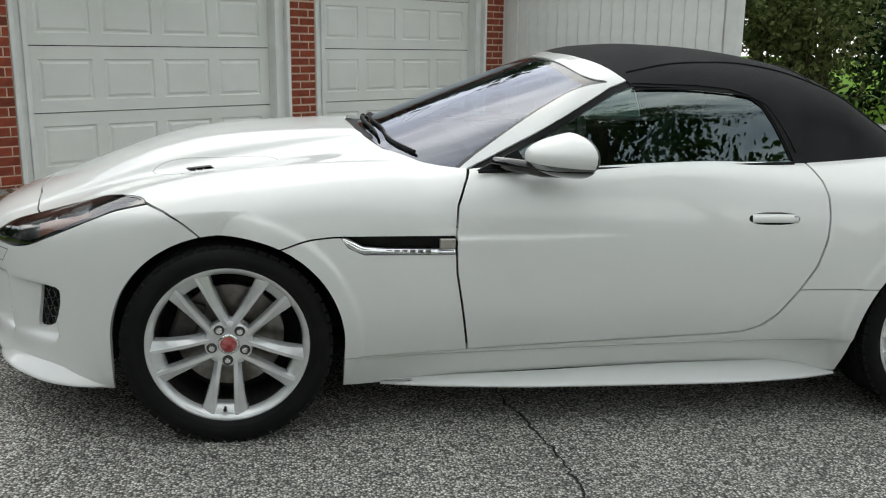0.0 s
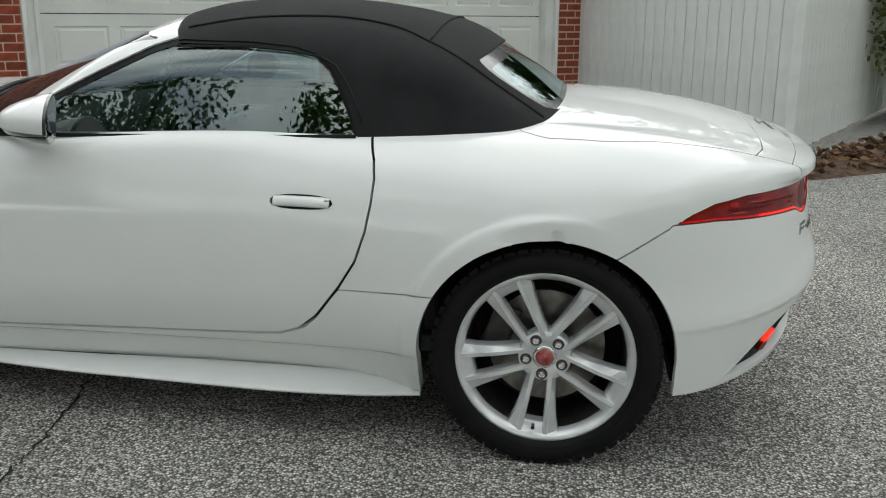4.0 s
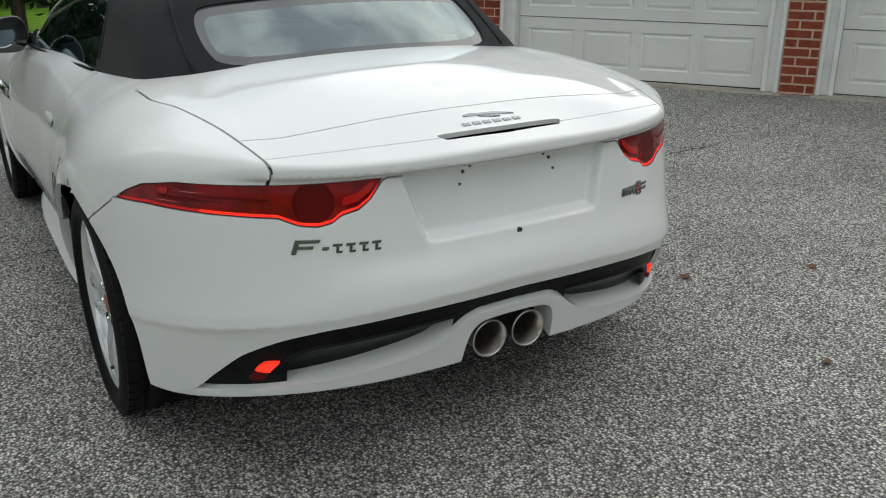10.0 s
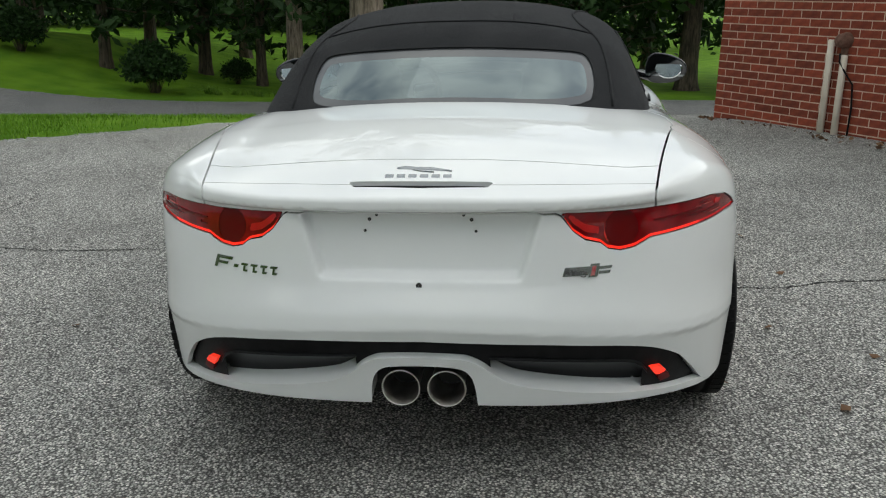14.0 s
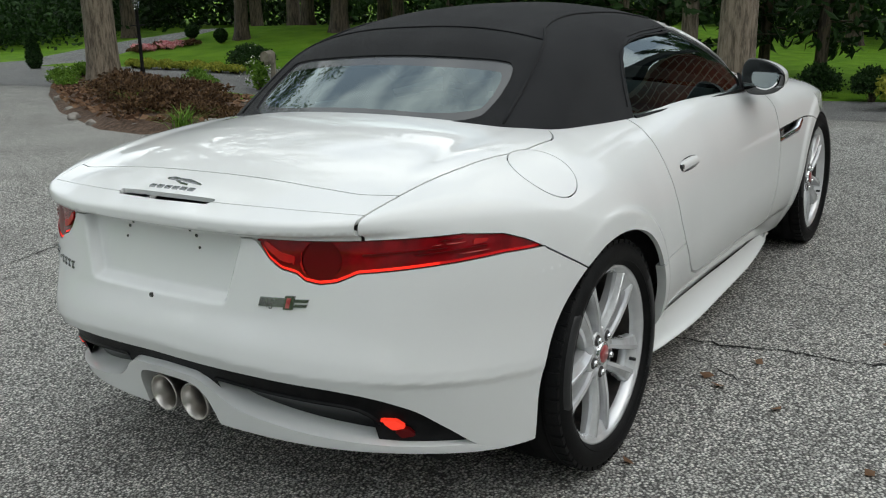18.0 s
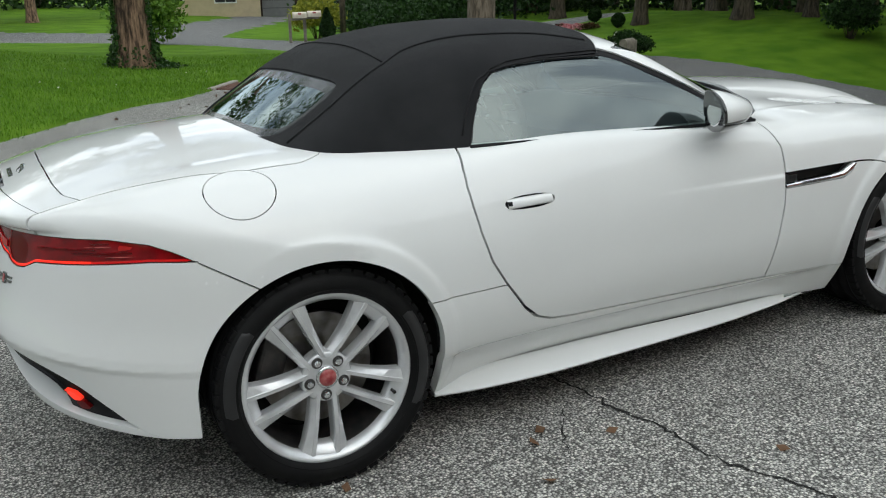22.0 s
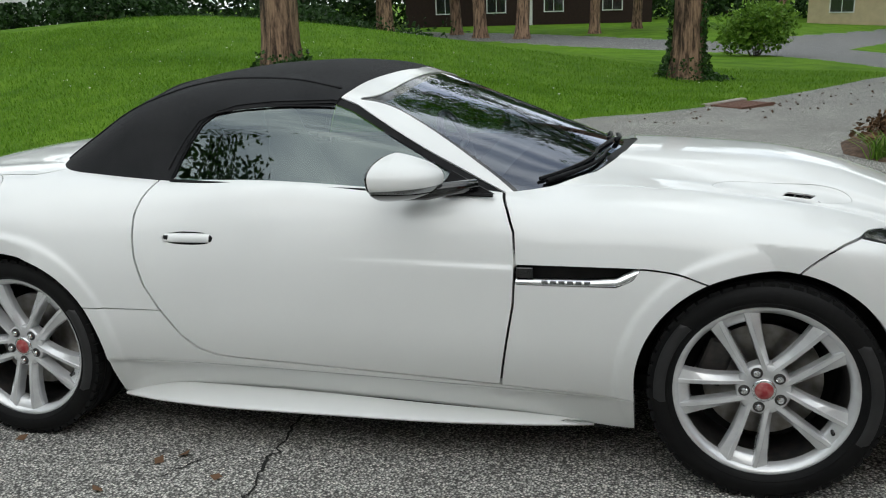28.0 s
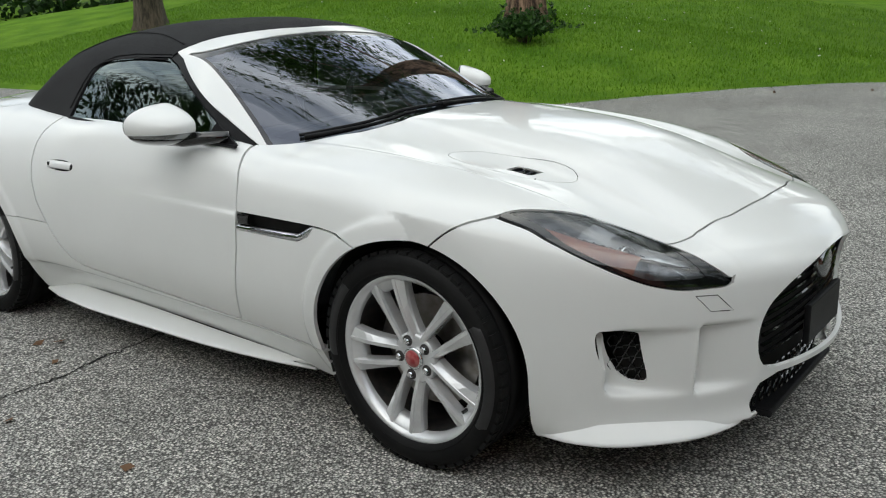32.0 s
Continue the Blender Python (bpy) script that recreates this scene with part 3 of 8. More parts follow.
_ZC = [(-2.4, 0.56), (-2.3, 0.62), (-2.2, 0.672), (-2.1, 0.718), (-2.0, 0.757), (-1.9, 0.796), (-1.8, 0.835), (-1.7, 0.872), (-1.6, 0.904), (-1.4, 0.946), (-1.2, 0.967), (-1.0, 0.981), (-0.75, 0.989), (-0.5, 0.975),
       (-0.2, 0.965), (0.6, 0.975), (0.9, 0.995), (1.15, 1.026), (1.35, 1.034), (1.55, 1.027), (1.75, 1.003), (1.95, 0.958), (2.05, 0.928), (2.12, 0.905), (2.3, 0.85)]
_ZD = [(-2.2, 0.10), (-1.9, 0.11), (-1.5, 0.105), (-1.1, 0.10), (-0.7, 0.10), (-0.4, 0.05), (0.4, 0.02), (0.9, 0.045), (1.2, 0.075), (1.6, 0.078), (1.9, 0.075), (2.2, 0.06)]
_WM = [(-2.3, 0.83), (-2.0, 0.86), (-1.7, 0.905), (-1.31, 0.945), (-0.9, 0.93), (-0.5, 0.918), (0.0, 0.915), (0.5, 0.92), (0.9, 0.945), (1.31, 0.985), (1.6, 0.965), (1.9, 0.93), (2.3, 0.86)]
_KU = [(-2.2, 1.6), (-1.4, 1.4), (-0.9, 1.4), (-0.5, 1.15), (0.3, 1.25), (0.75, 1.7), (1.1, 1.8), (1.5, 1.7), (2.2, 1.5)]
_ZB = [(-2.3, 0.20), (-2.0, 0.17), (-1.7, 0.155), (-0.92, 0.152), (-0.5, 0.156), (0.5, 0.154), (0.92, 0.163), (1.6, 0.23), (1.75, 0.235), (2.0, 0.275), (2.3, 0.32)]
_XRZ = [(0.1, -0.24), (0.2, -0.15), (0.3, -0.075), (0.42, -0.045), (0.528, -0.015), (0.548, 0.0), (0.58, -0.004), (0.667, -0.037), (0.78, -0.058), (0.835, -0.066), (0.848, -0.066), (0.862, -0.045), (0.90, -0.047), (0.95, -0.09), (1.1, -0.25)]


def top_z(x, a):
    z = curve_at(_ZC, x) - curve_at(_ZD, x) * (a / 0.78) ** 2.3
    # raised bonnet centre, a hollow with the vents, then the crown of the wing
    bon = bump1(x, -1.42, 0.52)
    z = z - bon * 0.046 * bump1(a, 0.46, 0.145) + bon * 0.009 * np.tanh((0.365 - 0.10 * (x + 1.3) - a) / 0.011)
    z = z + bump1(x, -1.30, 0.50) * 0.006 * np.tanh((a - 0.625 - 0.05 * (x + 1.3)) / 0.012)
    # tail deck: shallow dish inside the haunches
    z = z - 0.012 * bump1(x, 1.55, 0.35) * (1 / (1 + np.exp((a - 0.60) / 0.02)))
    return z


def side_y(x, z):
    up, dn = np.clip(z - 0.5, 0, None), np.clip(0.5 - z, 0, None)
    y = curve_at(_WM, x) - curve_at(_KU, x) * up ** 3 - 0.9 * dn ** 2
    for c, g in ((-AX, 0.010), (AX, 0.009)):
        r = np.hypot(x - c, z - WHEEL_Z)
        y = y + g / (1 + np.exp((r - 0.436) / 0.0045)) * np.clip((z - 0.16) / 0.12, 0, 1)
    # character line on the door falls away behind the side vent
    y = y - 0.0045 * np.tanh((z - (0.705 + 0.02 * (x + 0.5))) / 0.005) * np.clip(1 - (x + 0.55) / 0.62, 0, 1) * (x > -0.56) * bump1(z, 0.70, 0.05)
    # rocker: hollow above a thin blade
    mid = 1 / (1 + np.exp(-(x + 0.80) / 0.05)) / (1 + np.exp((x - 0.86) / 0.04))
    y = y - mid * (0.026 + 0.026 * np.clip((x + 0.8) / 1.7, 0, 1)) / (1 + np.exp((z - 0.293 - 0.021 * x) / 0.005))
    return y


def front_x(a, z):
    q = np.clip(1 - (a / 0.90) ** 1.9, 0, 1)
    x = -1.40 - 0.885 * np.sqrt(q)
    x = x + 2.0 * np.clip(a - 0.88, 0, None)
    x = x + 0.05 * ((z - 0.5) / 0.3) ** 2 * (z < 0.5) * 0.4 + 0.035 * np.clip((z - 0.55) / 0.2, 0, 2) ** 2
    # two stepped scoops beside the grille
    win = 1 / (1 + np.exp(-(z - 0.305 - 0.10 * np.clip(a - 0.60, 0, 1)) / 0.0055)) / (1 + np.exp((z - 0.493) / 0.004))
    saw = np.clip((a - 0.39) / 0.175, 0, 1) ** 1.5 * 0.060 / (1 + np.exp((a - 0.562) / 0.0025)) + np.clip((a - 0.567) / 0.14, 0, 1) ** 1.3 * 0.066 / (1 + np.exp((a - 0.735) / 0.004))
    x = x + win * saw
    return x - 0.022 * bump1(z, 0.172, 0.045)


def rear_x(a, z):
    q = np.clip(1 - (a / 0.965) ** 3, 0, 1)
    zz = z + 0.06 * (a / 0.7) ** 2 / (1 + np.exp((z - 0.62) / 0.03))
    ledge = np.where(zz < 0.548, np.interp(zz, [0.1, 0.2, 0.3, 0.42, 0.548], [-0.24, -0.15, -0.082, -0.047, 0.0]), curve_at(_XRZ, zz))
    plain = np.interp(zz, [0.1, 0.2, 0.3, 0.42, 0.53, 0.548, 0.575, 0.667, 0.78, 0.9, 1.1], [-0.24, -0.15, -0.080, -0.045, -0.014, 0, -0.003, -0.037, -0.062, -0.075, -0.25])
    w = 1 / (1 + np.exp((a - 0.66) / 0.02))
    x = 1.30 + 0.905 * np.sqrt(q) + (ledge * w + plain * (1 - w)) * (0.5 + 0.5 * np.sqrt(q))
    rec = 1 / (1 + np.exp((a - (0.262 + 0.30 * np.clip(z - 0.68, 0, 1))) / 0.0028)) / (1 + np.exp(-(z - 0.682) / 0.003)) / (1 + np.exp((z - 0.846) / 0.003))
    return x - 0.034 * rec + np.clip(a - 0.95, 0, None) * -3


def body_f(x, y, z):
    a = np.abs(y)
    kr = 0.10 + 0.005 * bump1(x, 1.3, 0.4) - 0.06 * bump1(x, 0.1, 0.55) - 0.035 * bump1(x, -1.05, 0.45)
    f = smax(z - top_z(x, a), a - side_y(x, z), kr)
    f = smax(f, (front_x(a, z) - x) * 0.8, 0.06)
    kk = 0.012 + 0.06 / (1 + np.exp(-(a - 0.68) / 0.03)) * (z > 0.7) + 0.03 * (z < 0.7)
    f = smax(f, (x - rear_x(a, z)) * 0.85, kk)
    return smax(f, curve_at(_ZB, x) - z, 0.008)


_ZR = [(-1.2, 1.12), (-0.3, 1.262), (-0.03, 1.296), (0.15, 1.320), (0.33, 1.332), (0.52, 1.328), (0.72, 1.308), (0.9, 1.272), (0.98, 1.243), (1.10, 1.174), (1.23, 1.095), (1.34, 1.02), (1.54, 0.88)]
_XW = [(0.80, -1.265), (0.95, -0.895), (1.0, -0.765), (1.1, -0.510), (1.216, -0.200), (1.29, 0.0), (1.4, 0.30)]
_WB = [(-0.9, 0.83), (-0.5, 0.808), (0.0, 0.795), (0.45, 0.772), (0.72, 0.749), (0.95, 0.730), (1.12, 0.718), (1.23, 0.695), (1.31, 0.60), (1.38, 0.40)]


def screen_x(a, z):
    """The bowed and raked windscreen."""
    return curve_at(_XW, z) + (0.225 + np.clip(1.216 - z, 0, None) * 0.7) * (a / 0.7) ** 2


def green_f(x, y, z):
    a = np.abs(y)
    roof = z - (curve_at(_ZR, x) - 0.105 * (a / 0.63) ** 2.6)
    wide = (a - (curve_at(_WB, x) - 0.47 * (z - 0.93) - 0.25 * np.clip(z - 1.1, 0, 1) ** 2 * 4)) * 0.9
    ws = (screen_x(a, z) - x) * 0.42
    f = smax(roof, wide, 0.075)
    f = smax(f, ws, 0.02)
    return smax(f, 0.86 - z, 0.01)


def solid_mesh(f, lo, hi, h):
    """Surface net of f = 0 in a box, pulled on to the surface, with true normals."""
    ax = [np.arange(l, u + h, h) for l, u in zip(lo, hi)]
    size = [len(a) for a in ax]
    # only the blocks near the surface are worked out finely
    B = 6
    Fv = np.ones(size)
    mids = [a[np.minimum(np.arange(0, n, B) + B // 2, n - 1)] for a, n in zip(ax, size)]
    coarse = f(*np.meshgrid(*mids, indexing="ij"))
    near = np.abs(coarse) < B * h * 1.6
    wide = np.kron(np.where(near, 0, np.where(coarse < 0, -1, 1)).astype(np.int8), np.ones((B, B, B), np.int8))[:size[0], :size[1], :size[2]]
    I, J, K = np.nonzero(wide == 0)
    Fv[wide < 0] = -1.0
    Fv[I, J, K] = f(ax[0][I], ax[1][J], ax[2][K])
    ins = Fv < 0
    n = [len(a) - 1 for a in ax]
    corner = lambda A, i, j, k: A[i:n[0] + i, j:n[1] + j, k:n[2] + k]
    eight = [(i, j, k) for i in (0, 1) for j in (0, 1) for k in (0, 1)]
    some, every = np.zeros(n, bool), np.ones(n, bool)
    for c in eight:
        some |= corner(ins, *c)
        every &= corner(ins, *c)
    act = some & ~every
    cell = np.argwhere(act)
    acc, cnt = np.zeros((len(cell), 3)), np.zeros(len(cell))
    at = lambda c: cell + np.array(c)
    place = lambda g: np.stack([ax[d][g[:, d]] for d in range(3)], 1)
    for c in eight:
        for d in ((1, 0, 0), (0, 1, 0), (0, 0, 1)):
            e = tuple(np.add(c, d))
            if max(e) > 1:
                continue
            ga, gb = at(c), at(e)
            fa, fb = Fv[tuple(ga.T)], Fv[tuple(gb.T)]
            m = (fa < 0) != (fb < 0)
            t = np.where(m, fa / np.where(m, fa - fb, 1), 0)[:, None]
            acc += np.where(m[:, None], place(ga) * (1 - t) + place(gb) * t, 0)
            cnt += m
    idx = np.full(n, -1)
    idx[act] = np.arange(len(cell))
    V = acc / cnt[:, None]
    quads = []
    for d in range(3):
        a = [slice(1, -1)] * 3
        a[d] = slice(0, -1)
        b = [slice(1, -1)] * 3
        b[d] = slice(1, None)
        m = ins[tuple(a)] != ins[tuple(b)]
        I = np.argwhere(m)
        off = np.ones(3, int)
        off[d] = 0
        I = I + off
        e1, e2 = [(1, 2), (2, 0), (0, 1)][d]
        u, w = np.zeros(3, int), np.zeros(3, int)
        u[e1], w[e2] = 1, 1
        q = np.stack([idx[tuple((I - p).T)] for p in (u * 0, u, u + w, w)], 1)
        fl = ins[tuple(a)][m]
        q[~fl] = q[~fl][:, ::-1]
        quads.append(q)
    Qd = np.concatenate(quads)
    T = np.concatenate([Qd[:, [0, 1, 2]], Qd[:, [0, 2, 3]]])

    def grad(P, e=0.003):
        g = np.stack([f(*(P + np.eye(3)[i] * e).T) - f(*(P - np.eye(3)[i] * e).T) for i in range(3)], 1) / (2 * e)
        return g
    for _ in range(3):
        g = grad(V)
        V = V - (f(*V.T) / np.maximum((g * g).sum(1), 0.05))[:, None].clip(-0.02, 0.02) * g
    N = grad(V)
    N /= np.linalg.norm(N, axis=1)[:, None] + 1e-9
    fn = np.cross(V[T[:, 1]] - V[T[:, 0]], V[T[:, 2]] - V[T[:, 0]])
    bad = (fn * N[T].sum(1)).sum(1) < 0
    if bad.mean() > 0.5:
        T = T[:, ::-1]
    return V, N, T


def clean(M):
    V, N, T = M
    used = np.unique(T)
    mp = np.full(len(V), -1)
    mp[used] = np.arange(len(used))
    return V[used], N[used], mp[T]


def cut(M, fv):
    """Splits a triangle mesh where the field changes sign: (below zero, above)."""
    V, N, T = M
    if len(T) == 0:
        return M, M
    fv = np.where(np.abs(fv) < 1e-5, 1e-5, fv)
    s = fv[T] > 0
    c = s.sum(1)
    low, high, mix = T[c == 0], T[c == 3], T[(c == 1) | (c == 2)]
    ms = fv[mix] > 0
    lone = np.where(ms.sum(1) == 1, ms.argmax(1), (~ms).argmax(1))
    r = np.arange(len(mix))
    v0, v1, v2 = mix[r, lone], mix[r, (lone + 1) % 3], mix[r, (lone + 2) % 3]
    E = np.concatenate([np.stack([v0, v1], 1), np.stack([v0, v2], 1)])
    Es = np.sort(E, 1)
    U, inv = np.unique(Es, axis=0, return_inverse=True)
    inv = inv.ravel()
    t = (fv[U[:, 0]] / (fv[U[:, 0]] - fv[U[:, 1]]))[:, None]
    NV = V[U[:, 0]] * (1 - t) + V[U[:, 1]] * t
    NN = N[U[:, 0]] * (1 - t) + N[U[:, 1]] * t
    NN /= np.linalg.norm(NN, axis=1)[:, None] + 1e-9
    p01, p02 = len(V) + inv[:len(mix)], len(V) + inv[len(mix):]
    up = fv[v0] > 0
    t1 = np.stack([v0, p01, p02], 1)
    t2 = np.concatenate([np.stack([p01, v1, v2], 1), np.stack([p01, v2, p02], 1)])
    up2 = np.concatenate([up, up])
    V2, N2 = np.concatenate([V, NV]), np.concatenate([N, NN])
    hi = np.concatenate([high, t1[up], t2[~up2]])
    lo = np.concatenate([low, t1[~up], t2[up2]])
    return clean((V2, N2, lo)), clean((V2, N2, hi))


def split_gap(M, field, gap=0.004):
    """Two panels with a shut line between them."""
    return cut(M, field(*M[0].T) + gap / 2)[0], cut(M, field(*M[0].T) - gap / 2)[1]


def poly_sd(px, pz, pts):
    """Signed distance to a closed outline (negative inside)."""
    P = np.array(pts, float)
    d = np.full(np.shape(px), 1e9)
    s = np.ones(np.shape(px))
    for i in range(len(P)):
        a, b = P[i], P[(i + 1) % len(P)]
        ex, ez = b - a
        wx, wz = px - a[0], pz - a[1]
        t = np.clip((wx * ex + wz * ez) / (ex * ex + ez * ez + 1e-12), 0, 1)
        d = np.minimum(d, (wx - ex * t) ** 2 + (wz - ez * t) ** 2)
        c = ((a[1] > pz) != (b[1] > pz)) & (wx * np.where(abs(ez) < 1e-9, 0, 1) < ex * wz / (ez if abs(ez) > 1e-9 else 1))
        s = np.where(c, -s, s)
    return s * np.sqrt(d)


def rounded(pts, n=3):
    """Corner-cut an outline into a smooth one."""
    P = [np.array(p, float) for p in pts]
    for _ in range(n):
        P = [q for i in range(len(P)) for q in (P[i] * 0.75 + P[(i + 1) % len(P)] * 0.25, P[i] * 0.25 + P[(i + 1) % len(P)] * 0.75)]
    return [tuple(p) for p in P]


def panel(name, M, material, parent, label="", lip=0.014, inset=0.0):
    """A mesh object of one panel with its edges folded in."""
    V, N, T = clean(M)
    if inset:
        V = V - N * inset
    nv = len(V)
    if lip:
        E = np.concatenate([T[:, [0, 1]], T[:, [1, 2]], T[:, [2, 0]]])
        key = np.sort(E, 1)
        U, first, cnt = np.unique(key, axis=0, return_index=True, return_counts=True)
        edge = first[cnt == 1]
        # no fold where the surface turns over at a corner
        c = T[edge % len(T)]
        fn = np.cross(V[c[:, 1]] - V[c[:, 0]], V[c[:, 2]] - V[c[:, 0]])
        fn /= np.linalg.norm(fn, axis=1)[:, None] + 1e-12
        B = E[edge]
        B = B[((fn * N[B[:, 0]]).sum(1) > 0.3) & ((fn * N[B[:, 1]]).sum(1) > 0.3)]
        bv, inv = np.unique(B, return_inverse=True)
        inv = inv.reshape(B.shape)
        k = len(bv)
        V = np.concatenate([V, V[bv], V[bv] - N[bv] * lip])
        top, low = nv + inv, nv + k + inv
        T2 = np.concatenate([np.stack([top[:, 1], top[:, 0], low[:, 0]], 1), np.stack([top[:, 1], low[:, 0], low[:, 1]], 1)])
        T = np.concatenate([T, T2])
    me = bpy.data.meshes.new(name)
    me.vertices.add(len(V))
    me.vertices.foreach_set("co", V.ravel())
    me.loops.add(len(T) * 3)
    me.loops.foreach_set("vertex_index", T.ravel().astype(np.int32))
    me.polygons.add(len(T))
    me.polygons.foreach_set("loop_start", np.arange(0, len(T) * 3, 3, dtype=np.int32))
    me.polygons.foreach_set("loop_total", np.full(len(T), 3, dtype=np.int32))
    me.update(calc_edges=True)
    me.validate()
    me.polygons.foreach_set("use_smooth", [True] * len(me.polygons))
    NL = np.zeros((len(V), 3))
    NL[:nv] = N
    if len(me.vertices) == len(V):
        me.normals_split_custom_set_from_vertices([tuple(v) for v in NL])
    me.materials.append(material)
    ob = new(name, me)
    ob.parent = parent
    if label:
        ob["label"] = label
    return ob


def halves(M):
    """The pieces on the driver's side and on the other."""
    y = M[0][:, 1]
    t = y[M[2]].mean(1)
    return clean((M[0], M[1], M[2][t < 0])), clean((M[0], M[1], M[2][t >= 0]))

# ---- white convertible: painted panels ----
CAR_TURN = Matrix(((0.9998, 0.0004, 0.0213), (0.0004, 0.9994, -0.0357), (-0.0213, 0.0357, 0.9991)))
car = tagged(new("convertible_car"), "white two-seat convertible car with closed black canvas roof", "car")
car.matrix_world = CAR_TURN.to_4x4()

BODY = solid_mesh(body_f, (-2.38, -1.06, 0.12), (2.34, 1.06, 1.14), 0.0092)
GREEN = solid_mesh(green_f, (-1.3, -0.95, 0.82), (1.62, 0.95, 1.38), 0.0105)


def drop(M, field):
    """Cuts away where the field is below zero."""
    return cut(M, field(*M[0].T))[1]


def take(M, field):
    return cut(M, field(*M[0].T))[0]


# open floor, wheel arches, cabin opening
BODY = drop(BODY, lambda x, y, z: z - curve_at(_ZB, x) - 0.005)


def arch(x, y, z):
    out = 1e9
    for c in (-AX, AX):
        out = np.minimum(out, np.hypot(x - c, np.clip(z - WHEEL_Z, 0, None) * 1.02) - 0.381)
    return out


BODY = drop(BODY, arch)
CABIN = [(-0.888, 0.0), (-0.862, 0.25), (-0.778, 0.50), (-0.650, 0.665), (-0.50, 0.762), (0.0, 0.782), (0.5, 0.755), (0.72, 0.715), (1.05, 0.60), (1.20, 0.5), (1.28, 0.3), (1.30, 0.0)]
CABIN = CABIN + [(x, -y) for x, y in CABIN[-2:0:-1]]
COWL = take(BODY, lambda x, y, z: np.maximum(np.maximum(poly_sd(x, y, CABIN) - 0.01, 0.84 - z), np.maximum(x + 0.46, np.abs(y) - 0.63)))
BODY = drop(BODY, lambda x, y, z: np.maximum(poly_sd(x, y, CABIN), 0.84 - z))


_LAMP_LOW = [(-2.13, 0.614), (-2.111, 0.605), (-2.05, 0.606), (-1.985, 0.621), (-1.90, 0.660), (-1.85, 0.685), (-1.80, 0.709), (-1.74, 0.737), (-1.66, 0.769), (-1.562, 0.794)]
_LAMP_IN = [(-2.13, 0.470), (-2.124, 0.490), (-2.111, 0.503), (-2.064, 0.528), (-1.987, 0.541), (-1.88, 0.560), (-1.77, 0.597), (-1.707, 0.640), (-1.638, 0.702), (-1.584, 0.757), (-1.562, 0.80)]


def lamp_front(x, y, z):
    a = np.abs(y)
    return np.maximum(np.maximum((curve_at(_LAMP_LOW, x) - z) * 0.85, (curve_at(_LAMP_IN, x) - a) * 0.85), np.maximum(x + 1.562, -2.128 - x))


def round_u(x, y):
    return 1.15 * np.arctan2(np.abs(y), x - 1.0)


TAIL = [(0.364, 0.846), (0.542, 0.842), (0.662, 0.840), (0.859, 0.835), (0.967, 0.818), (1.03, 0.793), (1.085, 0.764), (0.963, 0.771), (0.85, 0.768), (0.66, 0.764), (0.61, 0.763), (0.59, 0.755), (0.56, 0.744),
        (0.52, 0.740), (0.485, 0.748), (0.465, 0.765), (0.425, 0.776), (0.395, 0.798)]


def lamp_rear(x, y, z):
    return np.maximum(poly_sd(round_u(x, y), z, TAIL), 1.55 - x)


def tail_low(u):
    return np.interp(u, [0.0, 0.355, 0.364, 0.395, 0.425, 0.465, 0.485, 0.52, 0.56, 0.59, 0.61, 0.66, 0.85, 0.963, 1.085], [0.845, 0.845, 0.84, 0.798, 0.775, 0.765, 0.748, 0.740, 0.744, 0.755, 0.763, 0.764, 0.768, 0.771, 0.764])


HEAD, BODY = take(BODY, lambda *p: lamp_front(*p) + 0.003), drop(BODY, lambda *p: lamp_front(*p) - 0.001)
TAILS, BODY = take(BODY, lambda *p: lamp_rear(*p) + 0.001), drop(BODY, lambda *p: lamp_rear(*p) - 0.001)

# fuel flap
CAP = np.array((1.488, 0.806, 0.907))
FLAP, BODY = split_gap(BODY, lambda x, y, z: np.sqrt((x - CAP[0]) ** 2 + (y - CAP[1]) ** 2 + (z - CAP[2]) ** 2) - 0.102, 0.0035)

# side vent
VENT = [(-0.950, 0.709), (-0.925, 0.675), (-0.875, 0.652), (-0.60, 0.650), (-0.566, 0.650), (-0.566, 0.709)]
BODY = drop(BODY, lambda x, y, z: np.maximum(poly_sd(x, z, VENT), 0.6 - np.abs(y)))

# doors
DOOR = [(-0.505, 0.92), (-0.535, 0.87), (-0.56, 0.81), (-0.567, 0.708), (-0.560, 0.585), (-0.537, 0.465), (-0.508, 0.303), (0.07, 0.329), (0.42, 0.346), (0.50, 0.354), (0.56, 0.375), (0.619, 0.425), (0.693, 0.525), (0.742, 0.606),
        (0.772, 0.70), (0.785, 0.78), (0.788, 0.844), (0.778, 0.895), (0.755, 0.945), (0.73, 1.1), (-0.48, 1.1)]
DOORS, BODY = split_gap(BODY, lambda x, y, z: np.maximum(poly_sd(x, z, DOOR), 0.5 - np.abs(y)), 0.0078)
HANDLE = rounded([(0.477, 0.791), (0.666, 0.792), (0.672, 0.750), (0.477, 0.747)], 2)
DOORS = drop(DOORS, lambda x, y, z: np.maximum(poly_sd(x, z, HANDLE), 0.5 - np.abs(y)))

# bonnet, front bumper, lower wing
_XF = [(0.0, -2.036), (0.24, -2.026), (0.33, -2.006), (0.40, -1.996), (0.50, -1.976), (0.55, -1.955), (0.58, -1.90), (0.62, -1.78), (0.66, -1.70), (0.75, -1.60), (0.80, -1.57), (1.1, -1.2)]
_XS = [(0.55, -1.26), (0.65, -1.345), (0.707, -1.396), (0.752, -1.452), (0.781, -1.506), (0.794, -1.556), (0.80, -1.58), (0.90, -1.95)]


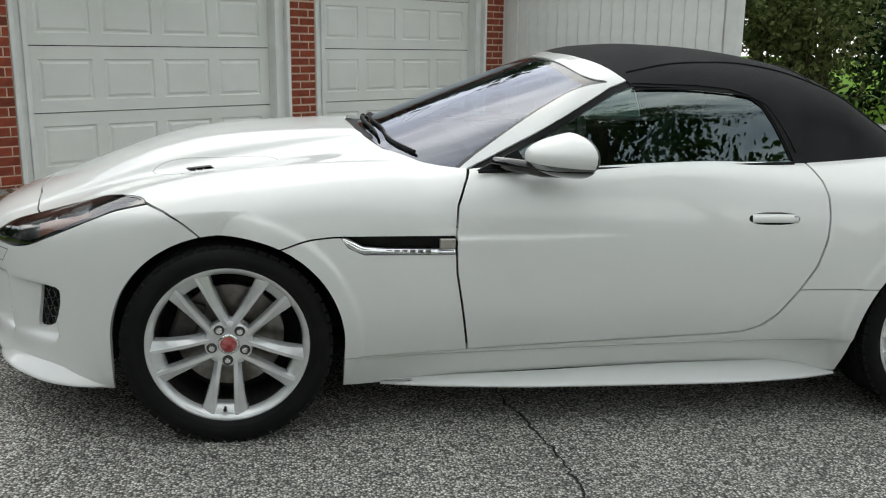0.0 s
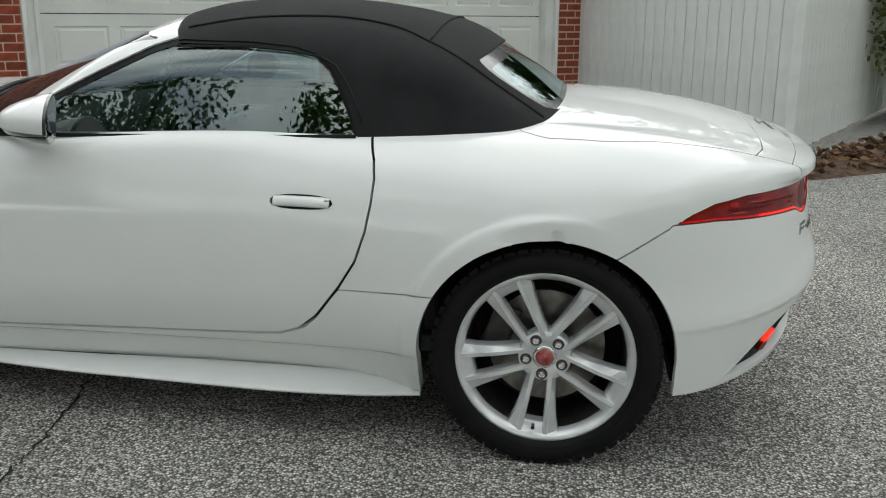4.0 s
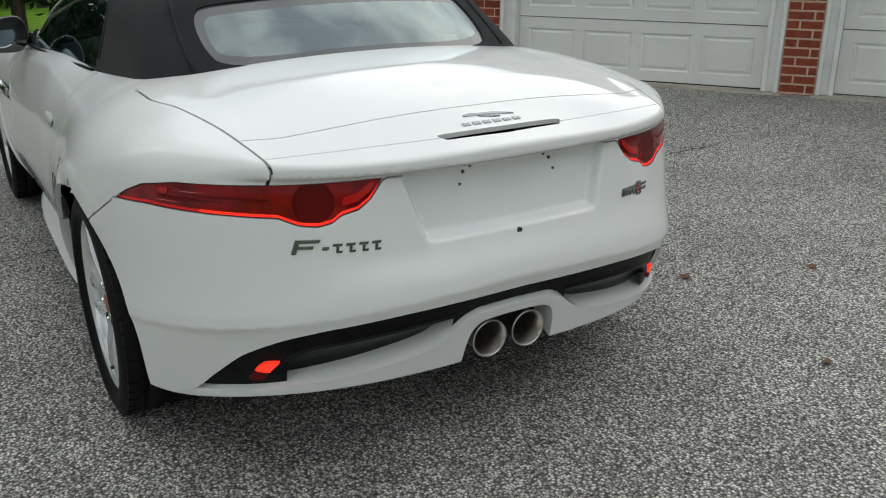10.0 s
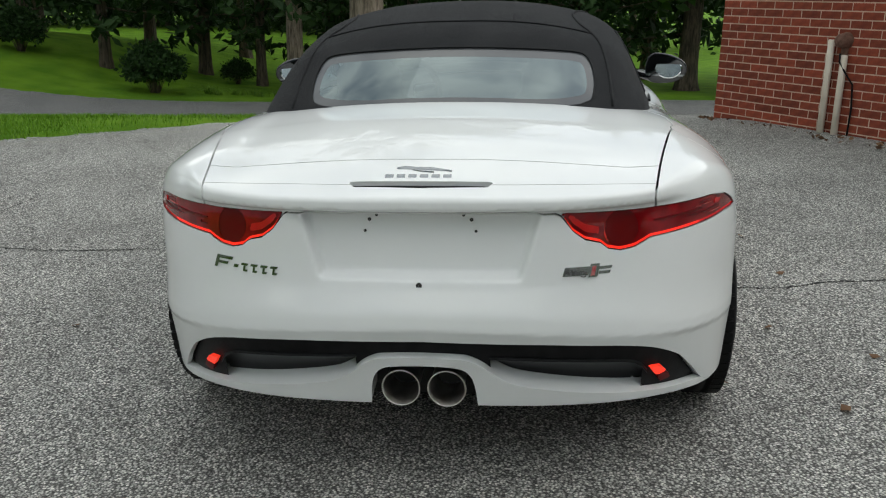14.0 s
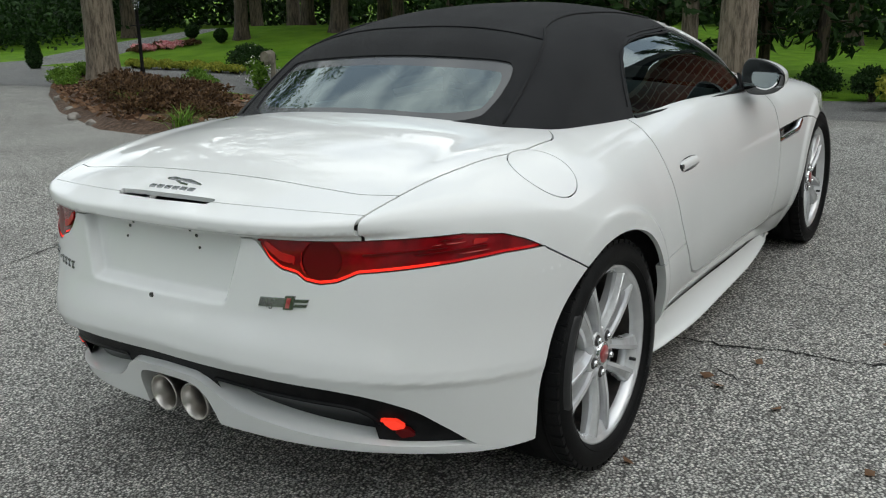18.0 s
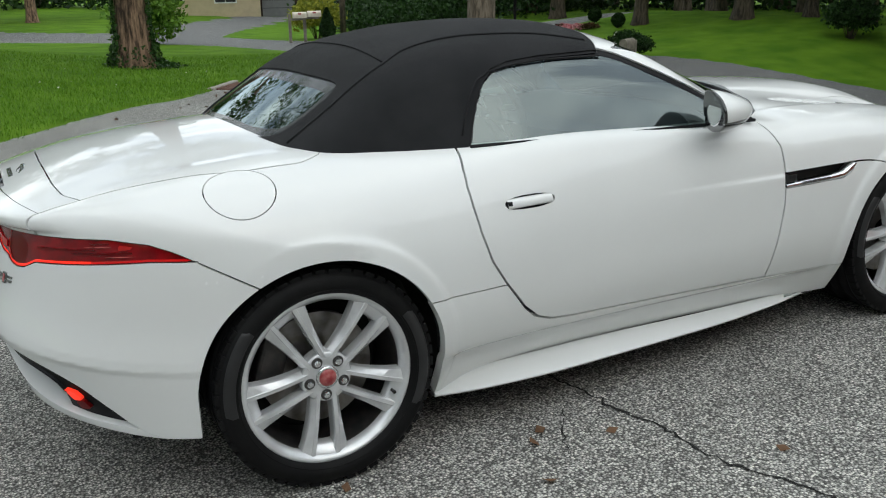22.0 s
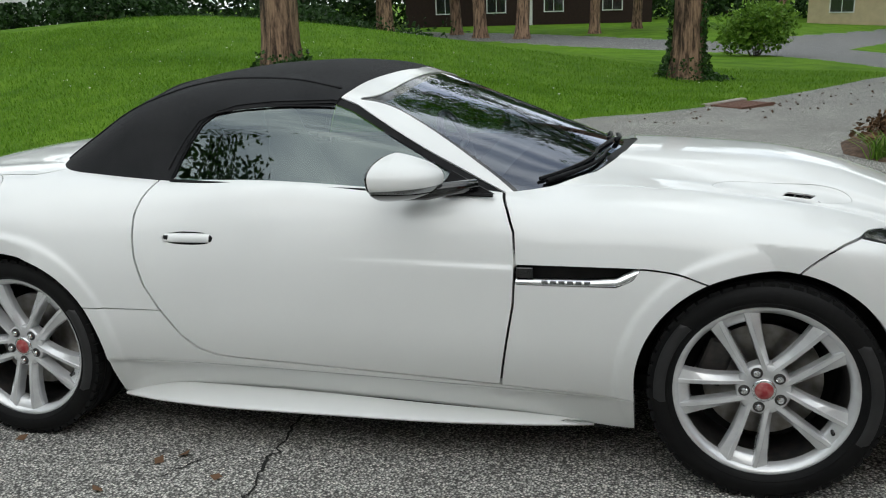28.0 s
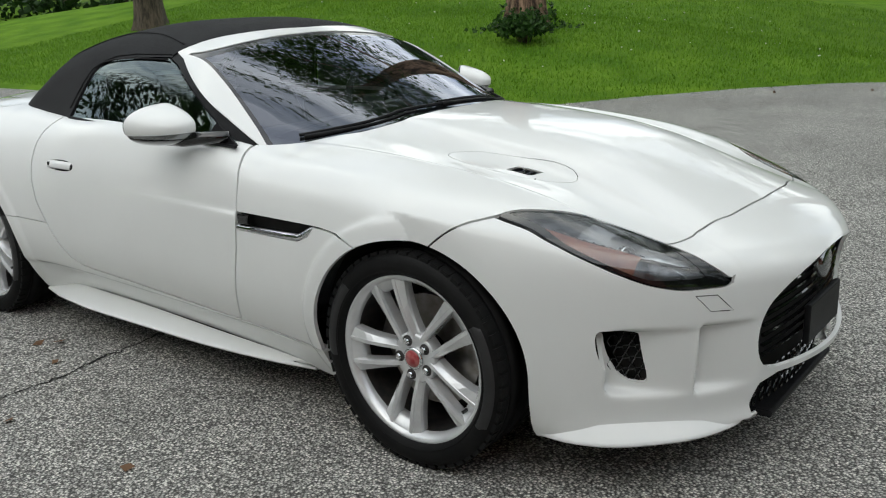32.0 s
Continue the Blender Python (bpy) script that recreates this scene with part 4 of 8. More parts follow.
def bonnet_edge(x, y, z):
    a = np.abs(y)
    s = (curve_at(_XF, a + 0.01) - curve_at(_XF, a - 0.01)) / 0.02
    r = (curve_at(_XS, z + 0.005) - curve_at(_XS, z - 0.005)) / 0.01
    return np.where(a < 0.79, (curve_at(_XF, a) - x) / np.sqrt(1 + s * s), (curve_at(_XS, z) - x) / np.sqrt(1 + r * r))


FRONT, rest = cut(BODY, BODY[0][:, 0] + 0.45)
BACK = rest
BONNET, BUMPER = split_gap(FRONT, bonnet_edge, 0.006)


def wing_line(x, y, z):
    top = curve_at([(-1.35, 0.62), (-1.20, 0.655), (-1.13, 0.678), (-1.06, 0.700), (-0.95, 0.710), (-0.40, 0.710)], x)
    return np.maximum(z - top, -1.33 - x)


WING, BONNET = split_gap(BONNET, wing_line, 0.0058)


def sill_line(x, y, z):
    return z - np.interp(x, [-0.95, -0.93, -0.508, 0.07, 0.5, 0.577, 0.62, 0.69, 0.70, 0.98, 1.0], [0.28, 0.282, 0.302, 0.327, 0.350, 0.38, 0.42, 0.516, 0.517, 0.523, 0.523])


SILL_F, WING = split_gap(WING, sill_line, 0.004)
SILL_R, BACK = split_gap(BACK, lambda x, y, z: np.maximum(sill_line(x, y, z), x - 1.1), 0.004)


# rear bumper below the tail lamps
def bumper_top(x, y, z):
    side = z - (0.644 + (x - 1.459) * 0.62)
    back = z - tail_low(round_u(x, y))
    return np.where(x < 1.645, np.maximum(side * 0.85, 1.30 - x), back)


RBUMP, DECK = split_gap(BACK, bumper_top, 0.005)


def lid_side(x, y, z):
    return np.abs(y) - curve_at([(1.10, 0.52), (1.16, 0.60), (1.21, 0.69), (1.30, 0.735), (1.42, 0.735), (1.6, 0.70), (1.89, 0.640), (2.0, 0.620), (2.07, 0.608), (2.3, 0.58)], x)


LID, QUARTER = split_gap(DECK, lambda x, y, z: np.maximum(lid_side(x, y, z), 1.12 - x), 0.0062)
_SEAM = [(0.0, 1.952), (0.36, 1.946), (0.53, 1.931), (0.60, 1.908), (0.66, 1.885)]
TONNEAU, LID = split_gap(LID, lambda x, y, z: x - curve_at(_SEAM, np.abs(y)), 0.004)
_LIP = [(0.0, 2.090), (0.20, 2.083), (0.40, 2.058), (0.62, 2.004), (0.7, 1.98)]
BOOT, SPOILER = split_gap(LID, lambda x, y, z: x - curve_at(_LIP, np.abs(y)), 0.0025)
# slot of the boot release
SLOT = [(2.070, -0.195), (2.072, 0.0), (2.070, 0.195), (2.097, 0.176), (2.105, 0.0), (2.097, -0.176)]
BOOT = drop(BOOT, lambda x, y, z: poly_sd(x, y, SLOT))
SPOILER = drop(SPOILER, lambda x, y, z: np.maximum(poly_sd(x, y, SLOT), 0.86 - z))

# lower rear: black band, white blade
_ZT = [(0.0, 0.514), (0.3, 0.507), (0.5, 0.488), (0.60, 0.465), (0.697, 0.410), (0.754, 0.340), (0.80, 0.270), (0.84, 0.236)]
_ZW = [(0.0, 0.459), (0.11, 0.455), (0.15, 0.440), (0.20, 0.400), (0.25, 0.372), (0.35, 0.350), (0.649, 0.302), (0.76, 0.284), (0.84, 0.262)]
band_top = lambda x, y, z: np.maximum(z - curve_at(_ZT, np.abs(y)), 1.70 - x)
blade_top = lambda x, y, z: z - curve_at(_ZW, np.abs(y))
LOWER, RBUMP = split_gap(RBUMP, band_top, 0.001)
BLADE, BLACKBAND = split_gap(LOWER, blade_top, 0.001)
_INSERT = [(0.17, 0.452), (0.22, 0.450), (0.53, 0.421), (0.585, 0.402), (0.63, 0.345)]
BAND = drop(BLACKBAND, lambda x, y, z: np.maximum(np.maximum(z - curve_at(_INSERT, np.abs(y)), 0.185 - np.abs(y)), np.abs(y) - 0.612))
TIPS = rounded([(-0.19, 0.18), (-0.150, 0.27), (-0.143, 0.37), (-0.125, 0.413), (-0.085, 0.430), (0.085, 0.430), (0.125, 0.413), (0.143, 0.37), (0.150, 0.27), (0.19, 0.18)], 2)
BLADE = drop(BLADE, lambda x, y, z: poly_sd(y, z, TIPS))

# front openings
GRILLE = [(0.0, 0.322), (0.31, 0.326), (0.375, 0.338), (0.40, 0.375), (0.408, 0.44), (0.395, 0.505), (0.355, 0.552), (0.27, 0.598), (0.14, 0.624), (0.0, 0.632)]
GRILLE = rounded(GRILLE + [(-y, z) for y, z in GRILLE[-2:0:-1]], 1)
DUCT = rounded([(-1.856, 0.465), (-1.858, 0.498), (-1.875, 0.503), (-1.936, 0.502), (-1.945, 0.43), (-1.962, 0.345), (-1.952, 0.334), (-1.905, 0.346), (-1.876, 0.385), (-1.862, 0.43)], 1)
BUMPER = drop(BUMPER, lambda x, y, z: np.maximum(poly_sd(y, z, GRILLE), x + 1.9))
BUMPER = drop(BUMPER, lambda x, y, z: np.maximum(poly_sd(x, z, DUCT), 0.5 - np.abs(y)))
INTAKE = [(-0.40, 0.10), (-0.412, 0.232), (-0.385, 0.290), (-0.32, 0.310), (0.0, 0.306), (0.32, 0.310), (0.385, 0.290), (0.412, 0.232), (0.40, 0.10)]
BUMPER = drop(BUMPER, lambda x, y, z: np.maximum(poly_sd(y, z, INTAKE), x + 1.9))

# bonnet louvres
LOUVRE = [(-1.375, 0.475), (-1.395, 0.432), (-1.486, 0.424), (-1.462, 0.468)]
BONNET = drop(BONNET, lambda x, y, z: poly_sd(x, np.abs(y), LOUVRE))
PAD = rounded([(-1.14, 0.515), (-1.18, 0.420), (-1.34, 0.385), (-1.58, 0.375), (-1.61, 0.435), (-1.40, 0.525)], 2)
PADS, BONNET = split_gap(BONNET, lambda x, y, z: np.maximum(poly_sd(x, np.abs(y), PAD), 0.7 - z), 0.0018)

panel("bonnet", BONNET, M_PAINT, car)
for _m in halves(PADS):
    panel("bonnet_vent_panel", _m, M_PAINT, car, lip=0.006)
panel("front_bumper", BUMPER, M_PAINT, car)
panel("tonneau_cover", TONNEAU, M_PAINT, car, "white rear deck panel")
panel("boot_lid", BOOT, M_PAINT, car)
panel("spoiler", SPOILER, M_PAINT, car, "white tail lip")
panel("rear_bumper", RBUMP, M_PAINT, car)
panel("diffuser_band", BAND, M_BLACK, car, "black plastic band above the exhaust", inset=0.022, lip=0.0)
panel("diffuser_blade", BLADE, M_PAINT, car, "white lower rear blade", lip=0.085)
panel("fuel_flap", FLAP, M_PAINT, car)
DOOR_OBS = []
for _side, _q, _w, _sf, _sr, _d in zip((-1, 1), halves(QUARTER), halves(WING), halves(SILL_F), halves(SILL_R), halves(DOORS)):
    panel("rear_quarter", _q, M_PAINT, car)
    panel("front_wing", _w, M_PAINT, car)
    V0 = len(_sf[0])
    panel("sill", (np.concatenate([_sf[0], _sr[0]]), np.concatenate([_sf[1], _sr[1]]), np.concatenate([_sf[2], _sr[2] + V0])), M_PAINT, car, lip=0.03)
    DOOR_OBS.append(panel("door", _d, M_PAINT, car, lip=0.02))

# ---- roof, glass ----
rest = GREEN
ws_edge = lambda x, y, z: np.maximum(np.maximum(np.abs(y) - (0.722 - 0.40 * (z - 0.905)), z - (1.266 - 0.052 * (np.abs(y) / 0.58) ** 2)), x - 0.02)
SIDE = [(0.705, 0.90), (0.698, 0.945), (0.672, 1.01), (0.640, 1.075), (0.60, 1.135), (0.555, 1.168), (0.48, 1.188), (0.345, 1.198), (0.112, 1.199), (0.03, 1.172), (-0.10, 1.105), (-0.30, 1.000), (-0.50, 0.89)]
side_edge = lambda x, y, z: np.maximum(poly_sd(x, z, SIDE), 0.45 - np.abs(y))
WSCREEN, rest = take(rest, lambda *p: ws_edge(*p)), drop(rest, ws_edge)
WINDOWS, rest = take(rest, lambda *p: side_edge(*p) + 0.002), drop(rest, lambda *p: side_edge(*p) - 0.002)
top_front = lambda x, y, z: np.maximum(curve_at([(0.0, -0.012), (0.3, 0.015), (0.55, 0.070), (0.62, 0.098), (0.8, 0.12)], np.abs(y)) - x, np.where(np.abs(x) < 0.3, 1.19 - z, -1))
CLOTH, HEADER = split_gap(rest, top_front, 0.003)
REARWIN = rounded([(-0.47, 1.000), (0.0, 1.024), (0.47, 1.000), (0.505, 1.06), (0.492, 1.145), (0.44, 1.174), (0.0, 1.196), (-0.44, 1.174), (-0.492, 1.145), (-0.505, 1.06)], 2)
rear_edge = lambda x, y, z: np.maximum(poly_sd(y, z, REARWIN), 0.95 - x)
RWIN, CLOTH = take(CLOTH, lambda *p: rear_edge(*p)), drop(CLOTH, rear_edge)
CLOTH = drop(CLOTH, lambda x, y, z: z - 0.885)
HEADER = drop(HEADER, lambda x, y, z: z - 0.88)
# black seal between pillar and side glass
SEAL, HEADER = take(HEADER, lambda *p: side_edge(*p) - 0.022), drop(HEADER, lambda *p: side_edge(*p) - 0.022)
HOOP, CLOTH = take(CLOTH, lambda *p: side_edge(*p) - 0.010), drop(CLOTH, lambda *p: side_edge(*p) - 0.010)

soft_top = panel("soft_top", CLOTH, M_CLOTH, car, "tight black canvas roof with sewn seams", lip=0.02)
panel("screen_frame", HEADER, M_PAINT, car, "white windscreen frame", lip=0.02)
for _m in halves(SEAL):
    panel("pillar_seal", _m, M_BLACK, car, "black rubber pillar seal", inset=0.006, lip=0.0)
for _m in halves(HOOP):
    panel("window_seal", _m, M_BLACK, car, "black rubber window seal", inset=0.004, lip=0.0)
_frit, _clear = split_gap(WSCREEN, lambda *p: -(ws_edge(*p) + 0.014), 0.0)
_ws = panel("windscreen", _clear, M_WSGLASS, car, "raked windscreen glass", inset=0.004, lip=0.0)
panel("windscreen_border", _frit, M_FRIT, car, "black windscreen border", inset=0.004, lip=0.0)
_frit, _clear = split_gap(RWIN, lambda *p: -(rear_edge(*p) + 0.026), 0.0)
_rw = panel("rear_window", _clear, M_REARGLASS, car, "heated glass rear window", inset=0.006, lip=0.0)
panel("rear_window_border", _frit, M_REARFRIT, car, "grey rear window border", inset=0.006, lip=0.0)
for _m in halves(WINDOWS):
    panel("side_window", _m, M_GLASS, car, "raised side window glass", inset=0.006, lip=0.0).visible_shadow = False
_ws.visible_shadow = False
_rw.visible_shadow = False

# ---- wheels ----
M_AMBER = mat("amber_reflector", (0.40, 0.20, 0.15), 0.25, coat=0.6, color2=(0.30, 0.16, 0.13), scale=40.0)
M_LAMPGREY = mat("lamp_housing_grey", (0.220, 0.220, 0.231), 0.3, metal=0.5, color2=(0.05, 0.05, 0.052), scale=22.0)
M_LAMPBRIGHT = mat("lamp_reflector_silver", (0.80, 0.81, 0.83), 0.18, metal=0.7, color2=(0.55, 0.56, 0.58), scale=45.0)
M_DISC = mat("brake_disc", (0.30, 0.29, 0.28), 0.35, metal=0.9, color2=(0.20, 0.18, 0.16), scale=25.0)
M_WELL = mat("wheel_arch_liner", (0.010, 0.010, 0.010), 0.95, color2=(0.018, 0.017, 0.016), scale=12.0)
# chrome with dark reflections put into a greyer base colour
M_EMBLEM = mat("reflection_darkened_chrome", (0.30, 0.31, 0.32), 0.2, metal=1.0)
M_GREYBADGE = mat("badge_grey", (0.45, 0.46, 0.47), 0.22, metal=0.8)


def spoke_bm(side):
    """One spoke of a pair, lofted from hub to rim: a narrow crown beside the gap of the pair and a facet that falls and widens towards the rim (wheel axis along y, outside at +y)."""
    bm = bmesh.new()
    rings = []
    for k in range(9):
        t = k / 8
        r = 0.055 + t * 0.197
        off = 0.0235 + 0.0145 * t
        y = 0.083 + 0.008 * math.sin(math.pi * t) + 0.015 * t
        near, crown, wide = off - 0.0065, off + 0.0085 + 0.001 * t, off + 0.016 + 0.022 * t * t
        dep = 0.050 - 0.012 * t
        sec = [(near - 0.002, y - dep), (near - 0.001, y - 0.010), (near + 0.002, y - 0.001), (crown - 0.002, y), (crown, y - 0.0025), (wide, y - 0.017 + 0.007 * t), (wide + 0.003, y - 0.022), (wide + 0.004, y - dep)]
        rings.append([bm.verts.new((math.sqrt(r * r - o * o), h, o * side)) for o, h in sec])
    for a, b in zip(rings, rings[1:]):
        for i in range(7):
            bm.faces.new((a[i], a[i + 1], b[i + 1], b[i]))
    bmesh.ops.recalc_face_normals(bm, faces=bm.faces)
    if sum((f.normal.y for f in bm.faces)) < 0:
        bmesh.ops.reverse_faces(bm, faces=bm.faces)
    return bm


def bridge_bm():
    """Plate that fills the rim between the two spokes of a pair."""
    bm = bmesh.new()
    rows = []
    for o in np.linspace(-0.036, 0.036, 7):
        rows.append([bm.verts.new((math.sqrt(r * r - o * o), y, o)) for r, y in ((0.214, 0.050), (0.216, 0.072), (0.222, 0.083), (0.252, 0.097))])
    for a, b in zip(rows, rows[1:]):
        for i in range(3):
            bm.faces.new((a[i], b[i], b[i + 1], a[i + 1]))
    bmesh.ops.recalc_face_normals(bm, faces=bm.faces)
    if sum((f.normal.y for f in bm.faces)) < 0:
        bmesh.ops.reverse_faces(bm, faces=bm.faces)
    return bm


def arc_band(half_w, a0, a1):
    """Smooth raised stretch of the tyre's sidewall."""
    bm = bmesh.new()
    prev = None
    for k in range(25):
        t = k / 24
        a = radians(a0 + (a1 - a0) * t)
        grow = 1 if 0 < k < 24 else 0.96
        q = [bm.verts.new((r * math.cos(a), half_w * h, r * math.sin(a))) for r, h in ((0.2865, 0.984), (0.288, 1.006), (0.300, 1.0145), (0.311 * (0.5 + grow / 2), 1.003), (0.320 * grow, 0.972), (0.3215 * grow, 0.955))]
        if prev:
            for i in range(5):
                bm.faces.new((prev[i], prev[i + 1], q[i + 1], q[i]))
        prev = q
    bmesh.ops.recalc_face_normals(bm, faces=bm.faces)
    if sum((f.normal.y for f in bm.faces)) < 0:
        bmesh.ops.reverse_faces(bm, faces=bm.faces)
    return bm


def tyre_bm(half_w):
    """Tyre with sidewall bulge, shoulder and cut tread grooves."""
    prof = [(0.262, half_w * 0.80), (0.270, half_w * 0.90), (0.285, half_w * 0.985), (0.300, half_w), (0.318, half_w * 0.97), (0.330, half_w * 0.90)]
    tread = [(0.3385, half_w * 0.80), (0.3405, half_w * 0.62), (0.3405, half_w * 0.56), (0.334, half_w * 0.55), (0.334, half_w * 0.47), (0.341, half_w * 0.46), (0.341, half_w * 0.12), (0.334, half_w * 0.10)]
    right = prof + tread
    full = right + [(r, -h) for r, h in reversed(right)]
    return lathe_bm(full, 72)


def wheel(x, sy, phase, half_w, cy):
    """Wheel as a part of the car: sub-parts tyre, rim, spokes, cap, nuts, disc."""
    w = new("wheel")
    w.parent = car
    w["label"] = "silver split-spoke alloy wheel with low black tyre"
    w.matrix_local = Matrix.Translation((x, sy * cy, WHEEL_Z)) @ (Matrix.Rotation(math.pi, 4, "Z") if sy < 0 else Matrix.Identity(4))
    off = half_w - 0.1275
    part("tyre", tyre_bm(half_w), M_TYRE, w, smooth=False).data.polygons.foreach_set("use_smooth", [True] * 72 * 27)
    bm = bmesh.new()
    # shoulder blocks of the tread
    for i in range(54):
        a = 2 * math.pi * i / 54
        for s in (-1, 1):
            q = box_bm(-0.0145, 0.0145, s * half_w * 0.63 - 0.0, s * half_w * 0.90, 0.328, 0.3415, 0.0)
            bmesh.ops.rotate(q, verts=q.verts, cent=(0, 0, 0), matrix=Matrix.Rotation(a, 3, "Y"))
            me = bpy.data.meshes.new("t")
            q.to_mesh(me)
            bm.from_mesh(me)
            bpy.data.meshes.remove(me)
            q.free()
    part("tread", bm, M_TYRE, w)["kind"] = "stuff"
    for r, txt in ((0.306, 0),):
        ring = lathe_bm([(0.2785, half_w * 0.972), (0.2795, half_w * 0.985), (0.2815, half_w * 0.985), (0.2825, half_w * 0.978)], 72)
        part("sidewall_ring", ring, M_TYRE, w, smooth=True)
    for a0, a1 in ((147, 208), (-8, 42)) if sy > 0 else ():
        part("sidewall_band", arc_band(half_w, a0, a1), M_TYRESHEEN, w, "smooth stretch of the tyre wall with sheen in its lighter grey", smooth=True)
    rim = lathe_bm([(0.268, off + 0.088), (0.270, off + 0.100), (0.266, off + 0.107), (0.258, off + 0.106), (0.252, off + 0.099), (0.243, off + 0.090), (0.240, off + 0.070)], 72)
    part("rim", rim, M_ALLOY, w, smooth=True)
    # barrel is alloy too; shade behind the spokes is put into its colour
    part("rim_barrel", lathe_bm([(0.240, off + 0.070), (0.2385, off + 0.03), (0.236, off + 0.0), (0.232, -0.10), (0.255, -0.115), (0.262, -0.11)], 48), M_DARKMETAL_RIMSHADE, w, "rim barrel coloured dark to stand for shade", smooth=True)
    for k in range(5):
        for s in (-1, 1):
            sp = part("spoke", spoke_bm(s), M_ALLOY, w)
            sp.matrix_local = Matrix.Translation((0, off, 0)) @ Matrix.Rotation(-(phase + k * 2 * math.pi / 5), 4, "Y")
        br = part("rim_bridge", bridge_bm(), M_ALLOY, w, smooth=True)
        br.matrix_local = Matrix.Translation((0, off, 0)) @ Matrix.Rotation(-(phase + k * 2 * math.pi / 5), 4, "Y")
    hub = lathe_bm([(0.082, off + 0.040), (0.080, off + 0.078), (0.074, off + 0.084), (0.038, off + 0.084), (0.034, off + 0.080)], 40)
    part("hub", hub, M_ALLOY, w, smooth=True)
    cap = lathe_bm([(0.036, off + 0.078), (0.035, off + 0.090), (0.030, off + 0.092), (0.0005, off + 0.092)], 32)
    part("cap_ring", cap, M_CHROME, w, smooth=True)
    part("cap", lathe_bm([(0.027, off + 0.0925), (0.026, off + 0.0945), (0.0005, off + 0.0955)], 32), M_REDCAP, w, "red centre cap", smooth=True)
    for k in range(5):
        a = phase + k * 2 * math.pi / 5
        n = part("lug_nut", lathe_bm([(0.0105, off + 0.070), (0.0105, off + 0.092), (0.008, off + 0.096), (0.0005, off + 0.0965)], 12), M_CHROME, w, smooth=False)
        so = part("nut_socket", lathe_bm([(0.0175, off + 0.0845), (0.0165, off + 0.0862), (0.0145, off + 0.0855), (0.0125, off + 0.0848), (0.0105, off + 0.0848)], 20), M_DARKMETAL_RIMSHADE, w, smooth=True)
        so.location = (0.0565 * math.cos(a), 0, 0.0565 * math.sin(a))
        n.location = (0.0565 * math.cos(a), 0, 0.0565 * math.sin(a))
    a = phase + radians(144 if sy > 0 else 216)
    v = part("valve", lathe_bm([(0.006, off + 0.085), (0.006, off + 0.105), (0.0005, off + 0.106)], 10), M_GLOSSBLACK, w)
    v.location = (0.228 * math.cos(a), 0, 0.228 * math.sin(a))
    part("brake_disc", lathe_bm([(0.05, off - 0.01), (0.178, off - 0.005), (0.178, off - 0.03), (0.05, off - 0.03)], 48), M_DISC, w, smooth=False)
    cal = box_bm(-0.075, 0.075, off - 0.06, off + 0.012, 0.105, 0.192, 0.012)
    bmesh.ops.rotate(cal, verts=cal.verts, cent=(0, 0, 0), matrix=Matrix.Rotation(radians(70), 3, "Y"))
    part("brake_caliper", cal, M_DARKMETAL_RIMSHADE, w)
    # added black disc closes the barrel in place of its dark depth
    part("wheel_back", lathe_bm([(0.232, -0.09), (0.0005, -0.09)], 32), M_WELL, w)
    return w


wheel(-AX, 1, radians(67), 0.128, 0.800)
wheel(AX, 1, radians(61), 0.140, 0.800)
wheel(-AX, -1, radians(58), 0.128, 0.800)
wheel(AX, -1, radians(60), 0.140, 0.800)

# wheel housings and underbody
for _cx in (-AX, AX):
    for _s in (-1, 1):
        bm = bmesh.new()
        prev = None
        for i in range(25):
            a = math.pi * i / 24
            q = [bm.verts.new((_cx + 0.405 * math.cos(a), _s * yy, max(0.25, WHEEL_Z + 0.405 * math.sin(a)) if 0 < i < 24 else 0.25)) for yy in (0.50, 0.79 if _cx < 0 and i > 10 else 0.84)]
            if prev:
                bm.faces.new((prev[0], prev[1], q[1], q[0]))
            prev = q
        c = bm.verts.new((_cx, _s * 0.50, 0.25))
        ring = [v for v in bm.verts if abs(v.co.y - _s * 0.50) < 1e-6 and v is not c]
        for a, b in zip(ring, ring[1:]):
            bm.faces.new((c, a, b))
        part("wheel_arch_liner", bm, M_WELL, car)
# unseen flat boxes, set low to deepen the shadow under the car
for _x0, _x1, _w, _z in ((-0.90, 0.90, 0.79, 0.135), (-2.02, -1.72, 0.58, 0.175), (1.70, 1.86, 0.70, 0.20), (-1.72, 1.70, 0.49, 0.15)):
    part("underbody", box_bm(_x0, _x1, -_w, _w, _z, _z + 0.06, 0.01), M_WELL, car)

# ---- front: grille, ducts, lamps ----
part("grille_back", box_bm(-2.10, -2.06, -0.40, 0.40, 0.16, 0.66, 0.01), M_WELL, car)
for k in range(9):
    z = 0.365 + k * 0.030
    half = 0.355 - 0.0 * k
    bm = tube_bm([(-2.05 - 0.15 * math.sqrt(max(0, 1 - (y / 0.62) ** 2)), y, z) for y in np.linspace(-half, half, 15)], 0.006, 6)
    part("grille_bar", bm, M_GLOSSBLACK, car)
part("number_plate_holder", box_bm(-2.248, -2.228, -0.16, 0.16, 0.345, 0.47, 0.006), M_BLACK, car, "empty black front plate holder")
part("grille_badge", lathe_bm([(0.05, -2.225), (0.048, -2.240), (0.04, -2.244), (0.0005, -2.246)], 28, "x"), M_EMBLEM, car, smooth=True).location = (0, 0, 0.565)
